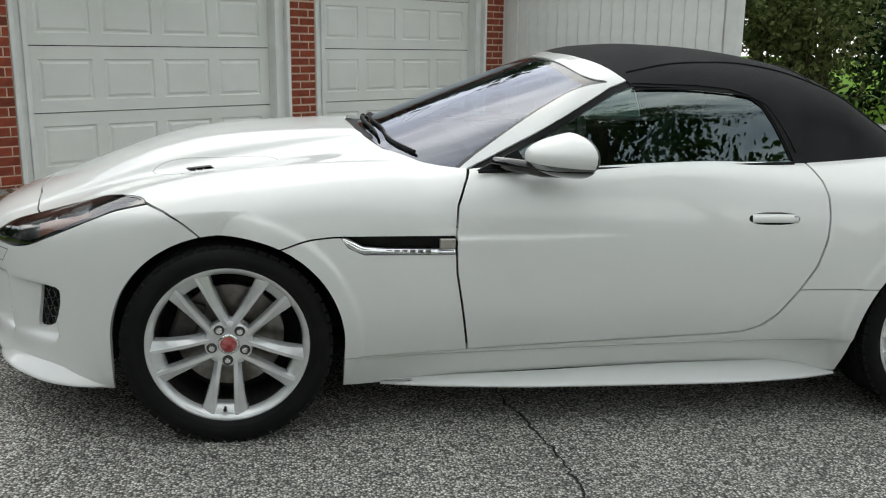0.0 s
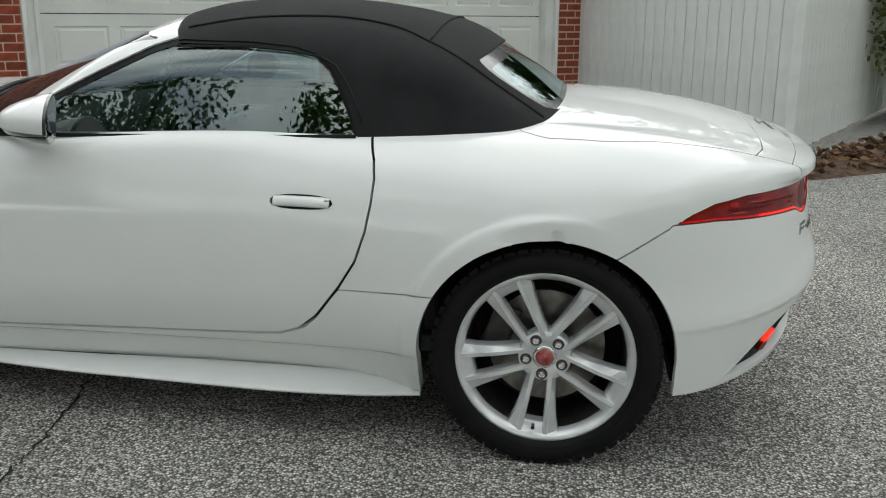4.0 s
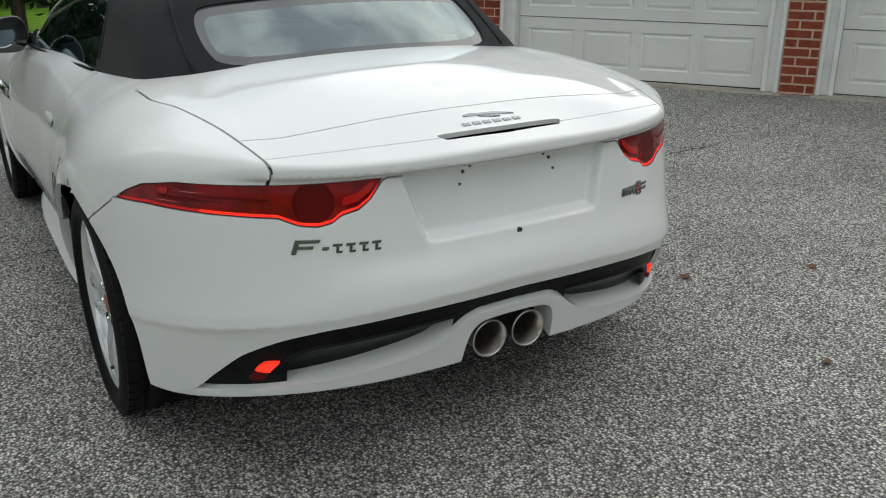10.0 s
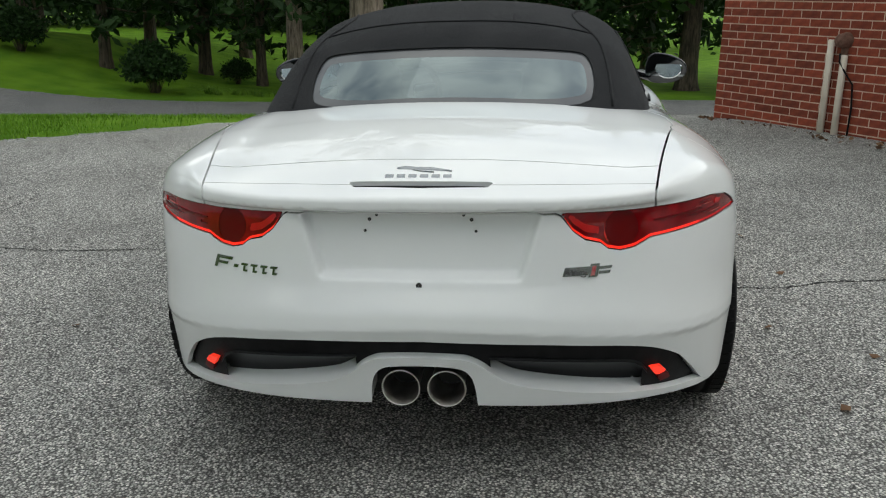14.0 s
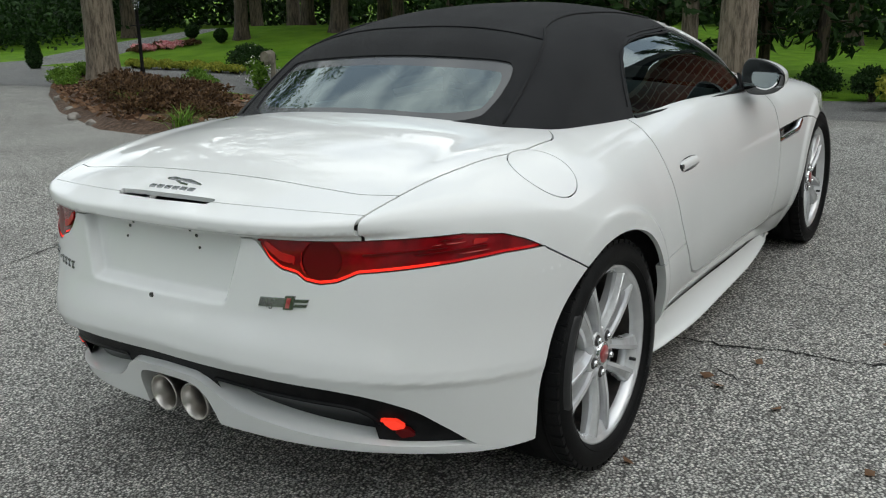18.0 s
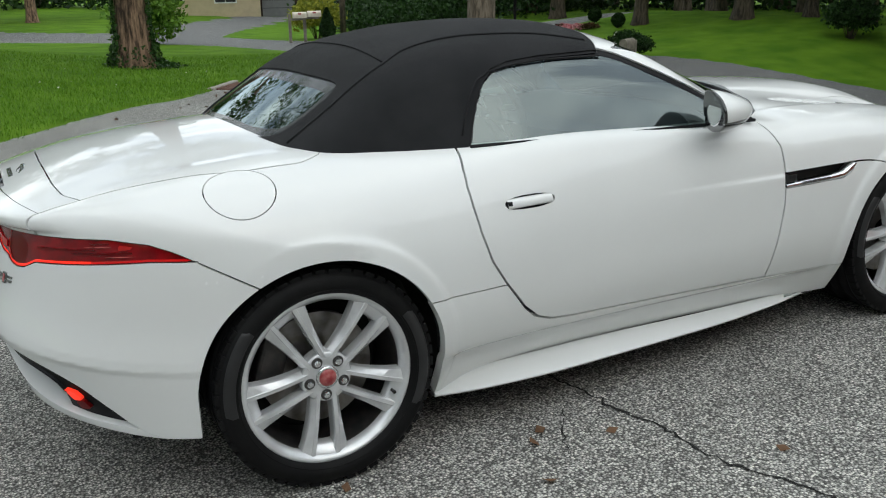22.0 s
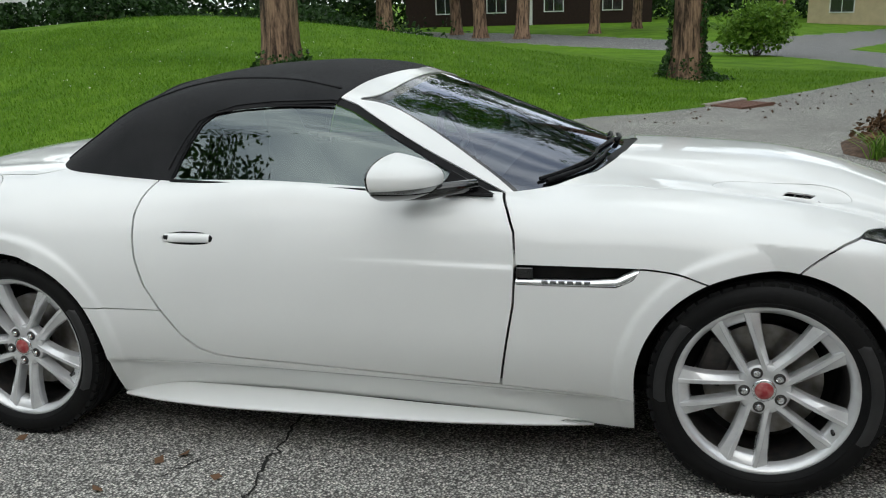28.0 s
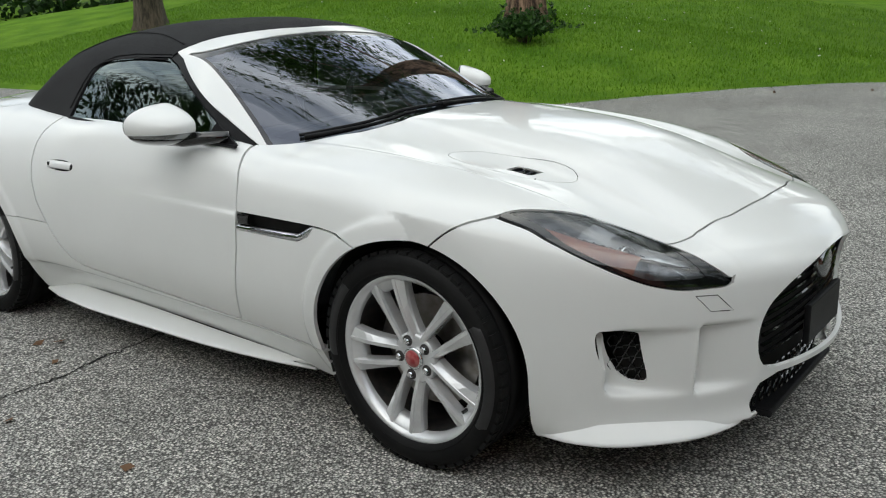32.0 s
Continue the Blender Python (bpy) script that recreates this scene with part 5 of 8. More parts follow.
for _s in (-1, 1):
    part("duct_back", box_bm(-1.97, -1.84, _s * 0.60 - 0.04, _s * 0.60 + 0.04, 0.32, 0.53, 0.02), M_WELL, car)
    bm = bmesh.new()
    for i in range(4):
        for j in range(5):
            px, pz = -1.972 + 0.027 * i + (0.0135 if j % 2 else 0), 0.355 + 0.034 * j
            py = 0.678 - 0.85 * (-1.90 - px)
            tube_bm([(px + 0.013 * math.cos(b), _s * (py + 0.85 * 0.013 * math.cos(b)), pz + 0.017 * math.sin(b)) for b in [k * math.pi / 3 for k in range(7)]], 0.0028, 4, bm)
    part("duct_mesh", bm, M_GLOSSBLACK, car, "black honeycomb duct mesh")
bm = bmesh.new()
for i in range(15):
    for j in range(3):
        cy, cz = -0.30 + 0.043 * i, 0.195 + 0.034 * j
        tube_bm([(-2.175 + 0.35 * cy * cy, cy + 0.02 * math.cos(b), cz + 0.016 * math.sin(b)) for b in [k * math.pi / 3 for k in range(7)]], 0.003, 4, bm)
part("lower_intake_mesh", bm, M_GLOSSBLACK, car)
part("splitter", box_bm(-2.20, -1.98, -0.31, 0.31, 0.150, 0.172, 0.008), M_BLACK, car)

for _s, _m in zip((-1, 1), halves(HEAD)):
    lamp = panel("headlight", _m, M_LENS, car, "clear headlight with black bezel and amber strip", inset=0.002, lip=0.0)
    lamp.visible_shadow = False
    panel("headlight_bezel", _m, M_LAMPGREY, lamp, "dark grey lamp housing", inset=0.030, lip=-0.028)
    rim_, core = split_gap(_m, lambda x, y, z: -(lamp_front(x, y, z) + 0.010 + 0.016 / (1 + np.exp((x + 2.0) / 0.02))), 0.0)
    panel("headlight_edge", rim_, M_GLOSSBLACK, lamp, "black lamp border", inset=0.0005, lip=0.0)
    across = lambda x, y: np.abs(y) - curve_at([(-2.13, 0.50), (-2.036, 0.585), (-1.908, 0.645), (-1.80, 0.695), (-1.657, 0.742), (-1.562, 0.79)], x)
    amb = take(_m, lambda x, y, z: np.maximum(np.maximum(lamp_front(x, y, z) + 0.011, 0.018 - across(x, y)), np.maximum(-1.935 - x, x + 1.645)))
    panel("side_reflector", amb, M_AMBER, lamp, "amber side reflector", inset=0.010, lip=0.01)
    mark = take(_m, lambda x, y, z: np.hypot(x + 1.622, np.abs(y) - 0.755) - 0.010)
    panel("side_lamp", mark, M_CHROME, lamp, "small side lamp", inset=0.014, lip=0.008)
    for x0, x1, w0, w1 in ((-1.838, -1.772, -0.105, 0.012), (-1.872, -1.836, -0.030, 0.012)):
        chr_ = take(_m, lambda x, y, z: np.maximum(np.maximum(lamp_front(x, y, z) + 0.014, np.maximum(x0 - x, x - x1)), np.maximum(w0 - across(x, y), across(x, y) - w1)))
        panel("lamp_reflector", chr_, M_LAMPBRIGHT, lamp, "bright lamp reflector", inset=0.012, lip=0.012)
    tri = take(_m, lambda x, y, z: np.maximum(np.maximum(lamp_front(x, y, z) + 0.020, np.maximum(x + 1.915, -2.05 - x)), np.abs(across(x, y) + 0.020) - 0.040 * (x + 2.055) / 0.14))
    panel("lamp_reflector", tri, M_LAMPBRIGHT, lamp, "bright faceted lamp reflector", inset=0.018, lip=0.01)
    line = take(_m, lambda x, y, z: np.maximum(np.maximum(lamp_front(x, y, z) + 0.012, np.abs(across(x, y) - 0.015) - 0.0016), np.maximum(x + 1.70, -2.09 - x)))
    panel("light_guide", line, M_LAMPBRIGHT, lamp, "thin pale light guide", inset=0.006, lip=0.004)
    pr = part("projector", lathe_bm([(0.034, -0.03), (0.035, 0.004), (0.032, 0.008), (0.029, 0.004), (0.027, -0.004), (0.018, 0.002), (0.0005, 0.006)], 28), M_CHROME, lamp, smooth=True)
    pr.matrix_local = Matrix.Translation((-1.885, _s * 0.640, 0.682)) @ Matrix.Rotation(radians(76 if _s > 0 else 104), 4, "Z") @ Matrix.Rotation(radians(12), 4, "X")
    ring = []
    for _y, _z in ((0.584, 0.588), (0.533, 0.585), (0.490, 0.535), (0.548, 0.540)):
        _xs = np.linspace(-2.4, -1.7, 700)
        ring.append((float(_xs[np.argmax(body_f(_xs, np.full(700, _y), np.full(700, _z)) < 0)]) - 0.0005, _s * _y, _z))
    fine = [tuple(np.array(p) * (1 - f) + np.array(q) * f) for p, q in zip(ring, ring[1:] + ring[:1]) for f in (0, 0.25, 0.5, 0.75)]
    fine = [(float(_xs[np.argmax(body_f(_xs, np.full(700, abs(p[1])), np.full(700, p[2])) < 0)]) - 0.0004, p[1], p[2]) for p in fine]
    part("washer_cover", tube_bm(fine + fine[:1], 0.0013, 4), M_GAP, car, "headlight washer flap outline")

# ---- tail lamps ----
def pieces(M, least=24):
    """The connected pieces of a panel, without crumbs."""
    V, N, T = clean(M)
    mark = np.arange(len(V))
    while len(T):
        m = mark[T].min(1)
        new_ = mark.copy()
        for c in range(3):
            np.minimum.at(new_, T[:, c], m)
        new_ = new_[new_]
        if (new_ == mark).all():
            break
        mark = new_
    for k in np.unique(mark[T[:, 0]]) if len(T) else ():
        t = T[mark[T[:, 0]] == k]
        if len(t) >= least:
            yield V, N, t


_RC = (0.527, 0.796)
# emission stands for light thrown back by the bumper reflectors
M_GLOWREFLECTOR = glowing("glowing_reflector", (0.95, 0.045, 0.02), 0.5)
for _s, _m in zip((-1, 1), halves(TAILS)):
    rise = lambda x, y, z: z - tail_low(round_u(x, y))
    glow, upper = cut(_m, rise(*_m[0].T) - 0.0078)
    # the strip shines round the disc and dims towards the tip
    dim, glow = cut(glow, 0.80 - round_u(glow[0][:, 0], glow[0][:, 1]))
    disc, upper = split_gap(upper, lambda x, y, z: np.hypot(round_u(x, y) - _RC[0], z - _RC[1]) - 0.047, 0.002)
    lamp = panel("tail_light", upper, M_REDLENS, car, "red tail light with a lit lower strip", inset=0.004, lip=0.0)
    panel("tail_light_disc", disc, M_DARKRED, lamp, "dark red round lens", inset=0.0045, lip=0.0)
    panel("tail_light_strip", glow, M_TAILGLOW, lamp, "lit red strip", inset=0.005, lip=0.0)
    panel("tail_light_strip", dim, M_TAILDIM, lamp, "dimly lit red strip", inset=0.005, lip=0.0)
    panel("tail_light_housing", _m, M_DARKRED, lamp, inset=0.012, lip=-0.011)
    ring = take(_m, lambda x, y, z: np.maximum(np.abs(np.hypot(round_u(x, y) - _RC[0], z - _RC[1]) - 0.0505) - 0.0022, z - 0.815))
    for ring in pieces(ring):
        panel("tail_light_ring", ring, M_REDBRIGHT, lamp, inset=0.001, lip=0.002)
    # pale ribs are painted highlights, set between dark red ribs
    for dz, mt, hw, u0, u1 in ((0.018, M_PINKGLINT, 0.0011, 0.62, 0.97), (0.027, M_DARKRED, 0.0035, 0.62, 0.92), (0.034, M_PINKGLINT, 0.0010, 0.62, 0.88), (0.041, M_DARKRED, 0.0030, 0.62, 0.88), (0.047, M_PINKGLINT, 0.0010, 0.62, 0.87), (0.054, M_DARKRED, 0.0028, 0.62, 0.86)):
        rib = take(_m, lambda x, y, z: np.maximum(np.maximum(np.abs(rise(x, y, z) - dz) - hw, lamp_rear(x, y, z) + 0.007), np.maximum(u0 - round_u(x, y), round_u(x, y) - u1)))
        for rib in pieces(rib):
            panel("tail_light_rib", rib, mt, lamp, inset=0.0005 if mt is M_DARKRED else -0.0003, lip=0.003)
    # blocks that look lit by their brighter red alone
    block = take(_m, lambda x, y, z: np.maximum(np.maximum(lamp_rear(x, y, z) + 0.010, 0.036 - rise(x, y, z)), np.maximum(0.885 - round_u(x, y), round_u(x, y) - 0.985)))
    panel("tail_light_block", block, M_REDBRIGHT, lamp, "lens block coloured brighter red to look lit", inset=0.0002, lip=0.003)
    inner = take(_m, lambda x, y, z: np.maximum(np.maximum(lamp_rear(x, y, z) + 0.006, np.abs(rise(x, y, z) - 0.030) - 0.010), round_u(x, y) - 0.462))
    if len(inner[2]):
        panel("tail_light_block", inner, M_REDBRIGHT, lamp, inset=0.0002, lip=0.003)
    for nm, poly, mt, lb in (("rear_reflector", [(0.628, 0.376), (0.664, 0.372), (0.684, 0.348), (0.650, 0.344)], M_GLOWREFLECTOR, "orange-red bumper reflector, returned light put in as a glow"), ("reflector_base", [(0.652, 0.342), (0.684, 0.346), (0.696, 0.322), (0.664, 0.318)], M_DARKRED, "dark red lower part of the reflector")):
        lens = take(BLACKBAND, lambda x, y, z: np.maximum(poly_sd(np.abs(y), z, poly), -_s * y))
        if len(lens[2]):
            panel(nm, lens, mt, car, lb, inset=0.010, lip=0.012)

# ---- exhaust, diffuser ----
for _s in (-1, 1):
    ex = part("exhaust_tip", lathe_bm([(0.047, 1.80), (0.047, 2.10), (0.052, 2.118), (0.0545, 2.130), (0.053, 2.135), (0.050, 2.132), (0.041, 2.085), (0.038, 1.95)], 40, "x"), M_STEEL, car, "round polished exhaust pipe", smooth=True)
    ex.location = (0, _s * 0.0635, 0.351)
    part("exhaust_bore", lathe_bm([(0.040, 1.99), (0.0005, 1.985)], 24, "x"), M_WELL, ex)
part("exhaust_shroud", box_bm(1.85, 2.02, -0.16, 0.16, 0.30, 0.46, 0.02), M_WELL, car)
for _s in (-1, 1):
    bm = bmesh.new()
    prev = None
    for _k in range(25):
        yy_ = 0.180 + 0.436 * _k / 24
        top = float(curve_at(_INSERT, yy_))
        low = min(float(curve_at(_ZW, yy_)), top - 0.006)
        back = lambda z: float(rear_x(np.array(yy_), np.array(z)))
        q = [bm.verts.new((back(z) - d, _s * yy_, z)) for d, z in ((0.040, top + 0.012), (0.021, top + 0.003), (0.017, top - 0.001), (0.022, top - 0.006), (0.048, top - 0.30 * (top - low)), (0.070, top - 0.65 * (top - low)), (0.078, low - 0.006))]
        if prev:
            for i in range(6):
                bm.faces.new((prev[i], prev[i + 1], q[i + 1], q[i]))
        prev = q
    bmesh.ops.recalc_face_normals(bm, faces=bm.faces)
    if sum(f.normal.x for f in bm.faces) < 0:
        bmesh.ops.reverse_faces(bm, faces=bm.faces)
    part("diffuser_insert", bm, M_DIFFUSER, car, "dark grey moulded diffuser insert", smooth=True)

# ---- rear badges and fittings ----
def on_rear(y, z, lift=0.0):
    return Vector((float(rear_x(np.array(abs(y)), np.array(z))) + lift, y, z))


def badge_bar(name, y0, y1, z0, z1, material, parent, slant=0.0, lift=0.003):
    bm = bmesh.new()
    p = [on_rear(y0 + slant * 0, z0, 0.0), on_rear(y1, z0, 0.0), on_rear(y1 + slant, z1, 0.0), on_rear(y0 + slant, z1, 0.0)]
    lo = [bm.verts.new(q) for q in p]
    hi = [bm.verts.new(q + Vector((lift, 0, 0))) for q in p]
    bm.faces.new(hi)
    for i in range(4):
        bm.faces.new((lo[i], lo[(i + 1) % 4], hi[(i + 1) % 4], hi[i]))
    bmesh.ops.recalc_face_normals(bm, faces=bm.faces)
    return part(name, bm, material, parent)


model = new("model_badge")
model.parent = car
model["label"] = "chrome model badge"
_y = -0.588
for wdt, h in ((0.062, 0.034), (0.020, 0.008), (0.026, 0.022), (0.026, 0.022), (0.026, 0.022), (0.026, 0.022)):
    zb = 0.676 + (0.008 if h < 0.01 else 0)
    if h > 0.03:
        badge_bar("badge_stroke", _y, _y + 0.010, zb, zb + h, M_EMBLEM, model, 0.012)
        badge_bar("badge_stroke", _y + 0.012, _y + wdt, zb + h - 0.008, zb + h, M_EMBLEM, model, 0.004)
        badge_bar("badge_stroke", _y + 0.014, _y + wdt * 0.75, zb + 0.012, zb + 0.019, M_EMBLEM, model, 0.003)
    elif h < 0.01:
        badge_bar("badge_stroke", _y, _y + wdt * 0.7, zb, zb + h, M_EMBLEM, model, 0.003)
    else:
        badge_bar("badge_stroke", _y, _y + wdt * 0.8, zb + h - 0.006, zb + h, M_EMBLEM, model, 0.003)
        badge_bar("badge_stroke", _y + 0.006, _y + 0.012, zb, zb + h - 0.007, M_EMBLEM, model, 0.003)
        badge_bar("badge_stroke", _y + 0.010, _y + wdt * 0.75, zb, zb + 0.005, M_EMBLEM, model, 0.002)
    _y += wdt + 0.004
drive = new("drive_badge")
drive.parent = car
drive["label"] = "chrome all-wheel-drive badge with red centre"
badge_bar("badge_plate", 0.372, 0.439, 0.683, 0.705, M_GREYBADGE, drive, 0.006)
badge_bar("badge_centre", 0.439, 0.463, 0.678, 0.711, M_EMBLEM, drive, 0.006, 0.004)
badge_bar("badge_red", 0.445, 0.455, 0.682, 0.706, M_REDCAP, drive, 0.005, 0.005)
badge_bar("badge_stroke", 0.465, 0.499, 0.696, 0.703, M_EMBLEM, drive, 0.003)
badge_bar("badge_stroke", 0.465, 0.495, 0.684, 0.691, M_EMBLEM, drive, 0.003)
_tx = bpy.data.curves.new("badge_word", "FONT")
_tx.body = "AWD"
_tx.size = 0.024
_tx.extrude = 0.0008
_tx.materials.append(M_GLOSSBLACK)
_to = new("badge_word", _tx)
_to.parent = drive
_to.matrix_local = Matrix.Translation(on_rear(0.376, 0.686, 0.004)) @ Matrix.Rotation(radians(90 - 12), 4, "Z") @ Matrix.Rotation(radians(90), 4, "X")
# maker's badge on the boot lid as plain chrome shapes
maker = new("boot_emblem")
maker.parent = car
maker["label"] = "chrome leaping emblem over a chrome word"


def on_top(x, y, lift=0.001):
    z = float(top_z(np.array(x), np.array(abs(y)))) + lift
    for _ in range(12):
        z -= float(body_f(np.array(x), np.array(y), np.array(z))) - lift
    return Vector((x, y, z))


def top_strip(name, pts, wid, material, parent, hgt=0.003):
    bm = bmesh.new()
    rings = []
    for (x, y), w in zip(pts, wid):
        rings.append([bm.verts.new(on_top(x - w, y, 0.0)), bm.verts.new(on_top(x - w * 0.7, y, hgt)), bm.verts.new(on_top(x + w * 0.7, y, hgt)), bm.verts.new(on_top(x + w, y, 0.0))])
    for a, b in zip(rings, rings[1:]):
        for i in range(3):
            bm.faces.new((a[i], a[i + 1], b[i + 1], b[i]))
    bm.faces.new(rings[0])
    bm.faces.new(rings[-1][::-1])
    bmesh.ops.recalc_face_normals(bm, faces=bm.faces)
    return part(name, bm, material, parent)


for i in range(6):
    y0 = -0.098 + i * 0.031
    top_strip("letter_block", [(2.046, y0), (2.046, y0 + 0.022)], [0.0075, 0.0075], M_EMBLEM, maker)
top_strip("emblem_body", [(2.005, -0.072), (2.002, -0.05), (2.006, -0.02), (2.008, 0.02), (2.014, 0.05), (2.020, 0.078)], [0.003, 0.008, 0.006, 0.0075, 0.005, 0.002], M_EMBLEM, maker)
top_strip("emblem_limb", [(2.012, -0.03), (2.022, 0.0), (2.026, 0.03)], [0.002, 0.003, 0.002], M_EMBLEM, maker)

# boot release slot, plate recess fittings
part("boot_release", box_bm(2.05, 2.088, -0.20, 0.20, 0.872, 0.884, 0.003), M_GLOSSBLACK, car)
for _y, _z, _r in ((0.0, 0.663, 0.008), (-0.135, 0.825, 0.005), (0.135, 0.825, 0.005), (-0.147, 0.795, 0.004), (0.147, 0.795, 0.004), (-0.115, 0.838, 0.004), (0.115, 0.838, 0.004)):
    h_ = part("screw_hole", lathe_bm([(_r, -0.004), (_r, 0.0015), (0.0005, 0.0015)], 16, "x"), M_GLOSSBLACK, car)
    h_.location = on_rear(_y, _z)
part("boot_latch", box_bm(2.06, 2.085, 0.030, 0.062, 0.805, 0.838, 0.004), M_GAP, car)

# ---- doors: handles, mirrors ----
for _s, _door in zip((-1, 1), DOOR_OBS):
    yy = lambda x, z: float(side_y(np.array(x), np.array(z)))
    # black box close behind the skin stands for shade round the handle
    part("handle_gap_shade", box_bm(0.474, 0.676, _s * (yy(0.575, 0.77) - 0.032) - 0.018, _s * (yy(0.575, 0.77) - 0.032) + 0.018, 0.742, 0.797, 0.008), M_GAP, _door)
    bm = bmesh.new()
    rows = []
    for i in range(13):
        x = 0.488 + 0.172 * i / 12
        rows.append([bm.verts.new((x, _s * (yy(x, z) + d), z)) for z, d in ((0.7545, -0.012), (0.756, 0.002), (0.762, 0.006), (0.776, 0.006), (0.7835, 0.001), (0.785, -0.012))])
    for a, b in zip(rows, rows[1:]):
        for i in range(5):
            bm.faces.new((a[i], a[i + 1], b[i + 1], b[i]))
    bmesh.ops.recalc_face_normals(bm, faces=bm.faces)
    part("door_handle", bm, M_PAINT, _door, "white flush door handle", smooth=True)
    part("handle_pad", box_bm(0.644, 0.660, _s * yy(0.65, 0.77) - 0.004, _s * yy(0.65, 0.77) + 0.0075, 0.760, 0.780, 0.002), M_GLOSSBLACK if _s > 0 else M_GREYBADGE, _door)

    def shell(x, y, z, s=_s):
        o = s * y - 0.885
        px, py = (x + 0.15) / 0.195, np.where(o > 0, o / 0.140, o / 0.055)
        pz = (z - 0.982) / np.where(z > 0.982, 0.078 - 0.10 * np.clip(o, 0, 1) ** 1.1 - 0.12 * np.clip(-0.2 - x, 0, 1), 0.074)
        f = (np.abs(px) ** 2.2 + np.abs(py) ** 2.3 + np.abs(pz) ** 2.3) ** (1 / 2.3) - 1
        return smax(f * 0.07, (x + 0.190 - 0.43 * o - 0.10 * (z - 0.98)) * 0.85, 0.007)
    MS = solid_mesh(shell, (-0.38, min(_s * 0.80, _s * 1.05), 0.88), (-0.10, max(_s * 0.80, _s * 1.05), 1.08), 0.006)
    low, upp = split_gap(MS, lambda x, y, z: z - 0.957 + 0.04 * (x + 0.2), 0.002)
    back, upp = cut(upp, -(upp[0][:, 0] + 0.202 - 0.43 * (np.abs(upp[0][:, 1]) - 0.885) - 0.10 * (upp[0][:, 2] - 0.98)))
    clear, low = split_gap(low, lambda x, y, z: 0.944 - z + 0.04 * (x + 0.2), 0.001)
    mir = panel("door_mirror", upp, M_PAINT, _door, "white wing mirror with black base", lip=0.004)
    panel("mirror_base", low, M_GLOSSBLACK, mir, lip=0.0)
    panel("mirror_indicator", clear, M_EMBLEM, mir, "chrome indicator strip", inset=0.002, lip=0.0)
    panel("mirror_rim", back, M_GLOSSBLACK, mir, lip=0.0)
    gl_ = part("mirror_glass", lathe_bm([(0.0005, 0.0), (0.9, 0.0), (1.0, -0.02)], 40, "x"), M_CHROME, mir, "mirror glass")
    gl_.matrix_local = Matrix.Translation((-0.1615, _s * 0.940, 0.984)) @ Matrix.Rotation(radians(-23.3 * _s), 4, "Z") @ Matrix.Rotation(radians(-5.7), 4, "Y") @ Matrix.Diagonal((0.06, 0.066, 0.048, 1))
    part("mirror_arm", tube_bm([(-0.43, _s * 0.800, 0.942), (-0.37, _s * 0.835, 0.940), (-0.28, _s * 0.88, 0.932), (-0.20, _s * 0.90, 0.928)], [0.020, 0.022, 0.026, 0.020], 12), M_GLOSSBLACK, mir, "black mirror arm", smooth=True)
    # black sail behind the pillar and seal along the belt
    part("belt_seal", tube_bm([(x, _s * (float(curve_at(_WB, x)) + 0.004 - 0.47 * (z - 0.93)), z) for x, z in [(-0.485 + 0.1 * k, 0.913 + 0.0027 * k) for k in range(12)] + [(0.705, 0.945)]], 0.0065, 6), M_BLACK, _door, "black rubber belt seal")
    bm = bmesh.new()
    tri = [(-0.49, 0.916), (-0.30, 0.922), (-0.345, 0.985)]
    vs = [bm.verts.new((x, _s * (float(curve_at(_WB, x)) + 0.0035 - 0.47 * (z - 0.93)), z)) for x, z in tri]
    vs2 = [bm.verts.new(v.co + Vector((0, -_s * 0.008, 0))) for v in vs]
    bm.faces.new(vs)
    bm.faces.new(vs2[::-1])
    for i in range(3):
        bm.faces.new((vs[i], vs2[i], vs2[(i + 1) % 3], vs[(i + 1) % 3]))
    bmesh.ops.recalc_face_normals(bm, faces=bm.faces)
    part("window_sail", bm, M_BLACK, _door, "black window sail panel")

    # side vent
    bk = part("side_vent", box_bm(-0.97, -0.555, _s * 0.84 - 0.03, _s * 0.84 + 0.03, 0.64, 0.72, 0.01), M_WELL, car, "black side vent with chrome blade")
    bm = bmesh.new()
    rows = []
    for x, z0, z1 in ((-0.944, 0.700, 0.7065), (-0.925, 0.679, 0.704), (-0.90, 0.665, 0.692), (-0.875, 0.657, 0.679), (-0.80, 0.655, 0.673), (-0.65, 0.653, 0.670), (-0.570, 0.653, 0.669)):
        rows.append([bm.verts.new((x, _s * (yy(x, z) + d), z)) for z, d in ((z0, -0.02), (z0, 0.0), (z0 * 0.6 + z1 * 0.4, 0.003), (z1, -0.006), (z1, -0.03))])
    for a, b in zip(rows, rows[1:]):
        for i in range(4):
            bm.faces.new((a[i], a[i + 1], b[i + 1], b[i]))
    bmesh.ops.recalc_face_normals(bm, faces=bm.faces)
    part("vent_blade", bm, M_CHROME, bk, "chrome vent blade", smooth=True)
    part("vent_corner", box_bm(-0.625, -0.571, _s * (yy(-0.6, 0.685)) - 0.012, _s * (yy(-0.6, 0.685)) + 0.0005, 0.672, 0.706, 0.004), M_STEEL if _s < 0 else M_GLOSSBLACK, bk)
    for k in range(6):
        part("word_block", box_bm(-0.80 + k * 0.026, -0.782 + k * 0.026, _s * (yy(-0.75, 0.662)) - 0.002, _s * (yy(-0.75, 0.662)) + 0.0045, 0.658, 0.668, 0.001), M_EMBLEM, bk)
    # bonnet louvre
    lv = part("bonnet_louvre", box_bm(-1.495, -1.37, _s * 0.45 - 0.04, _s * 0.45 + 0.04, 0.80, 0.838, 0.006), M_WELL, car)
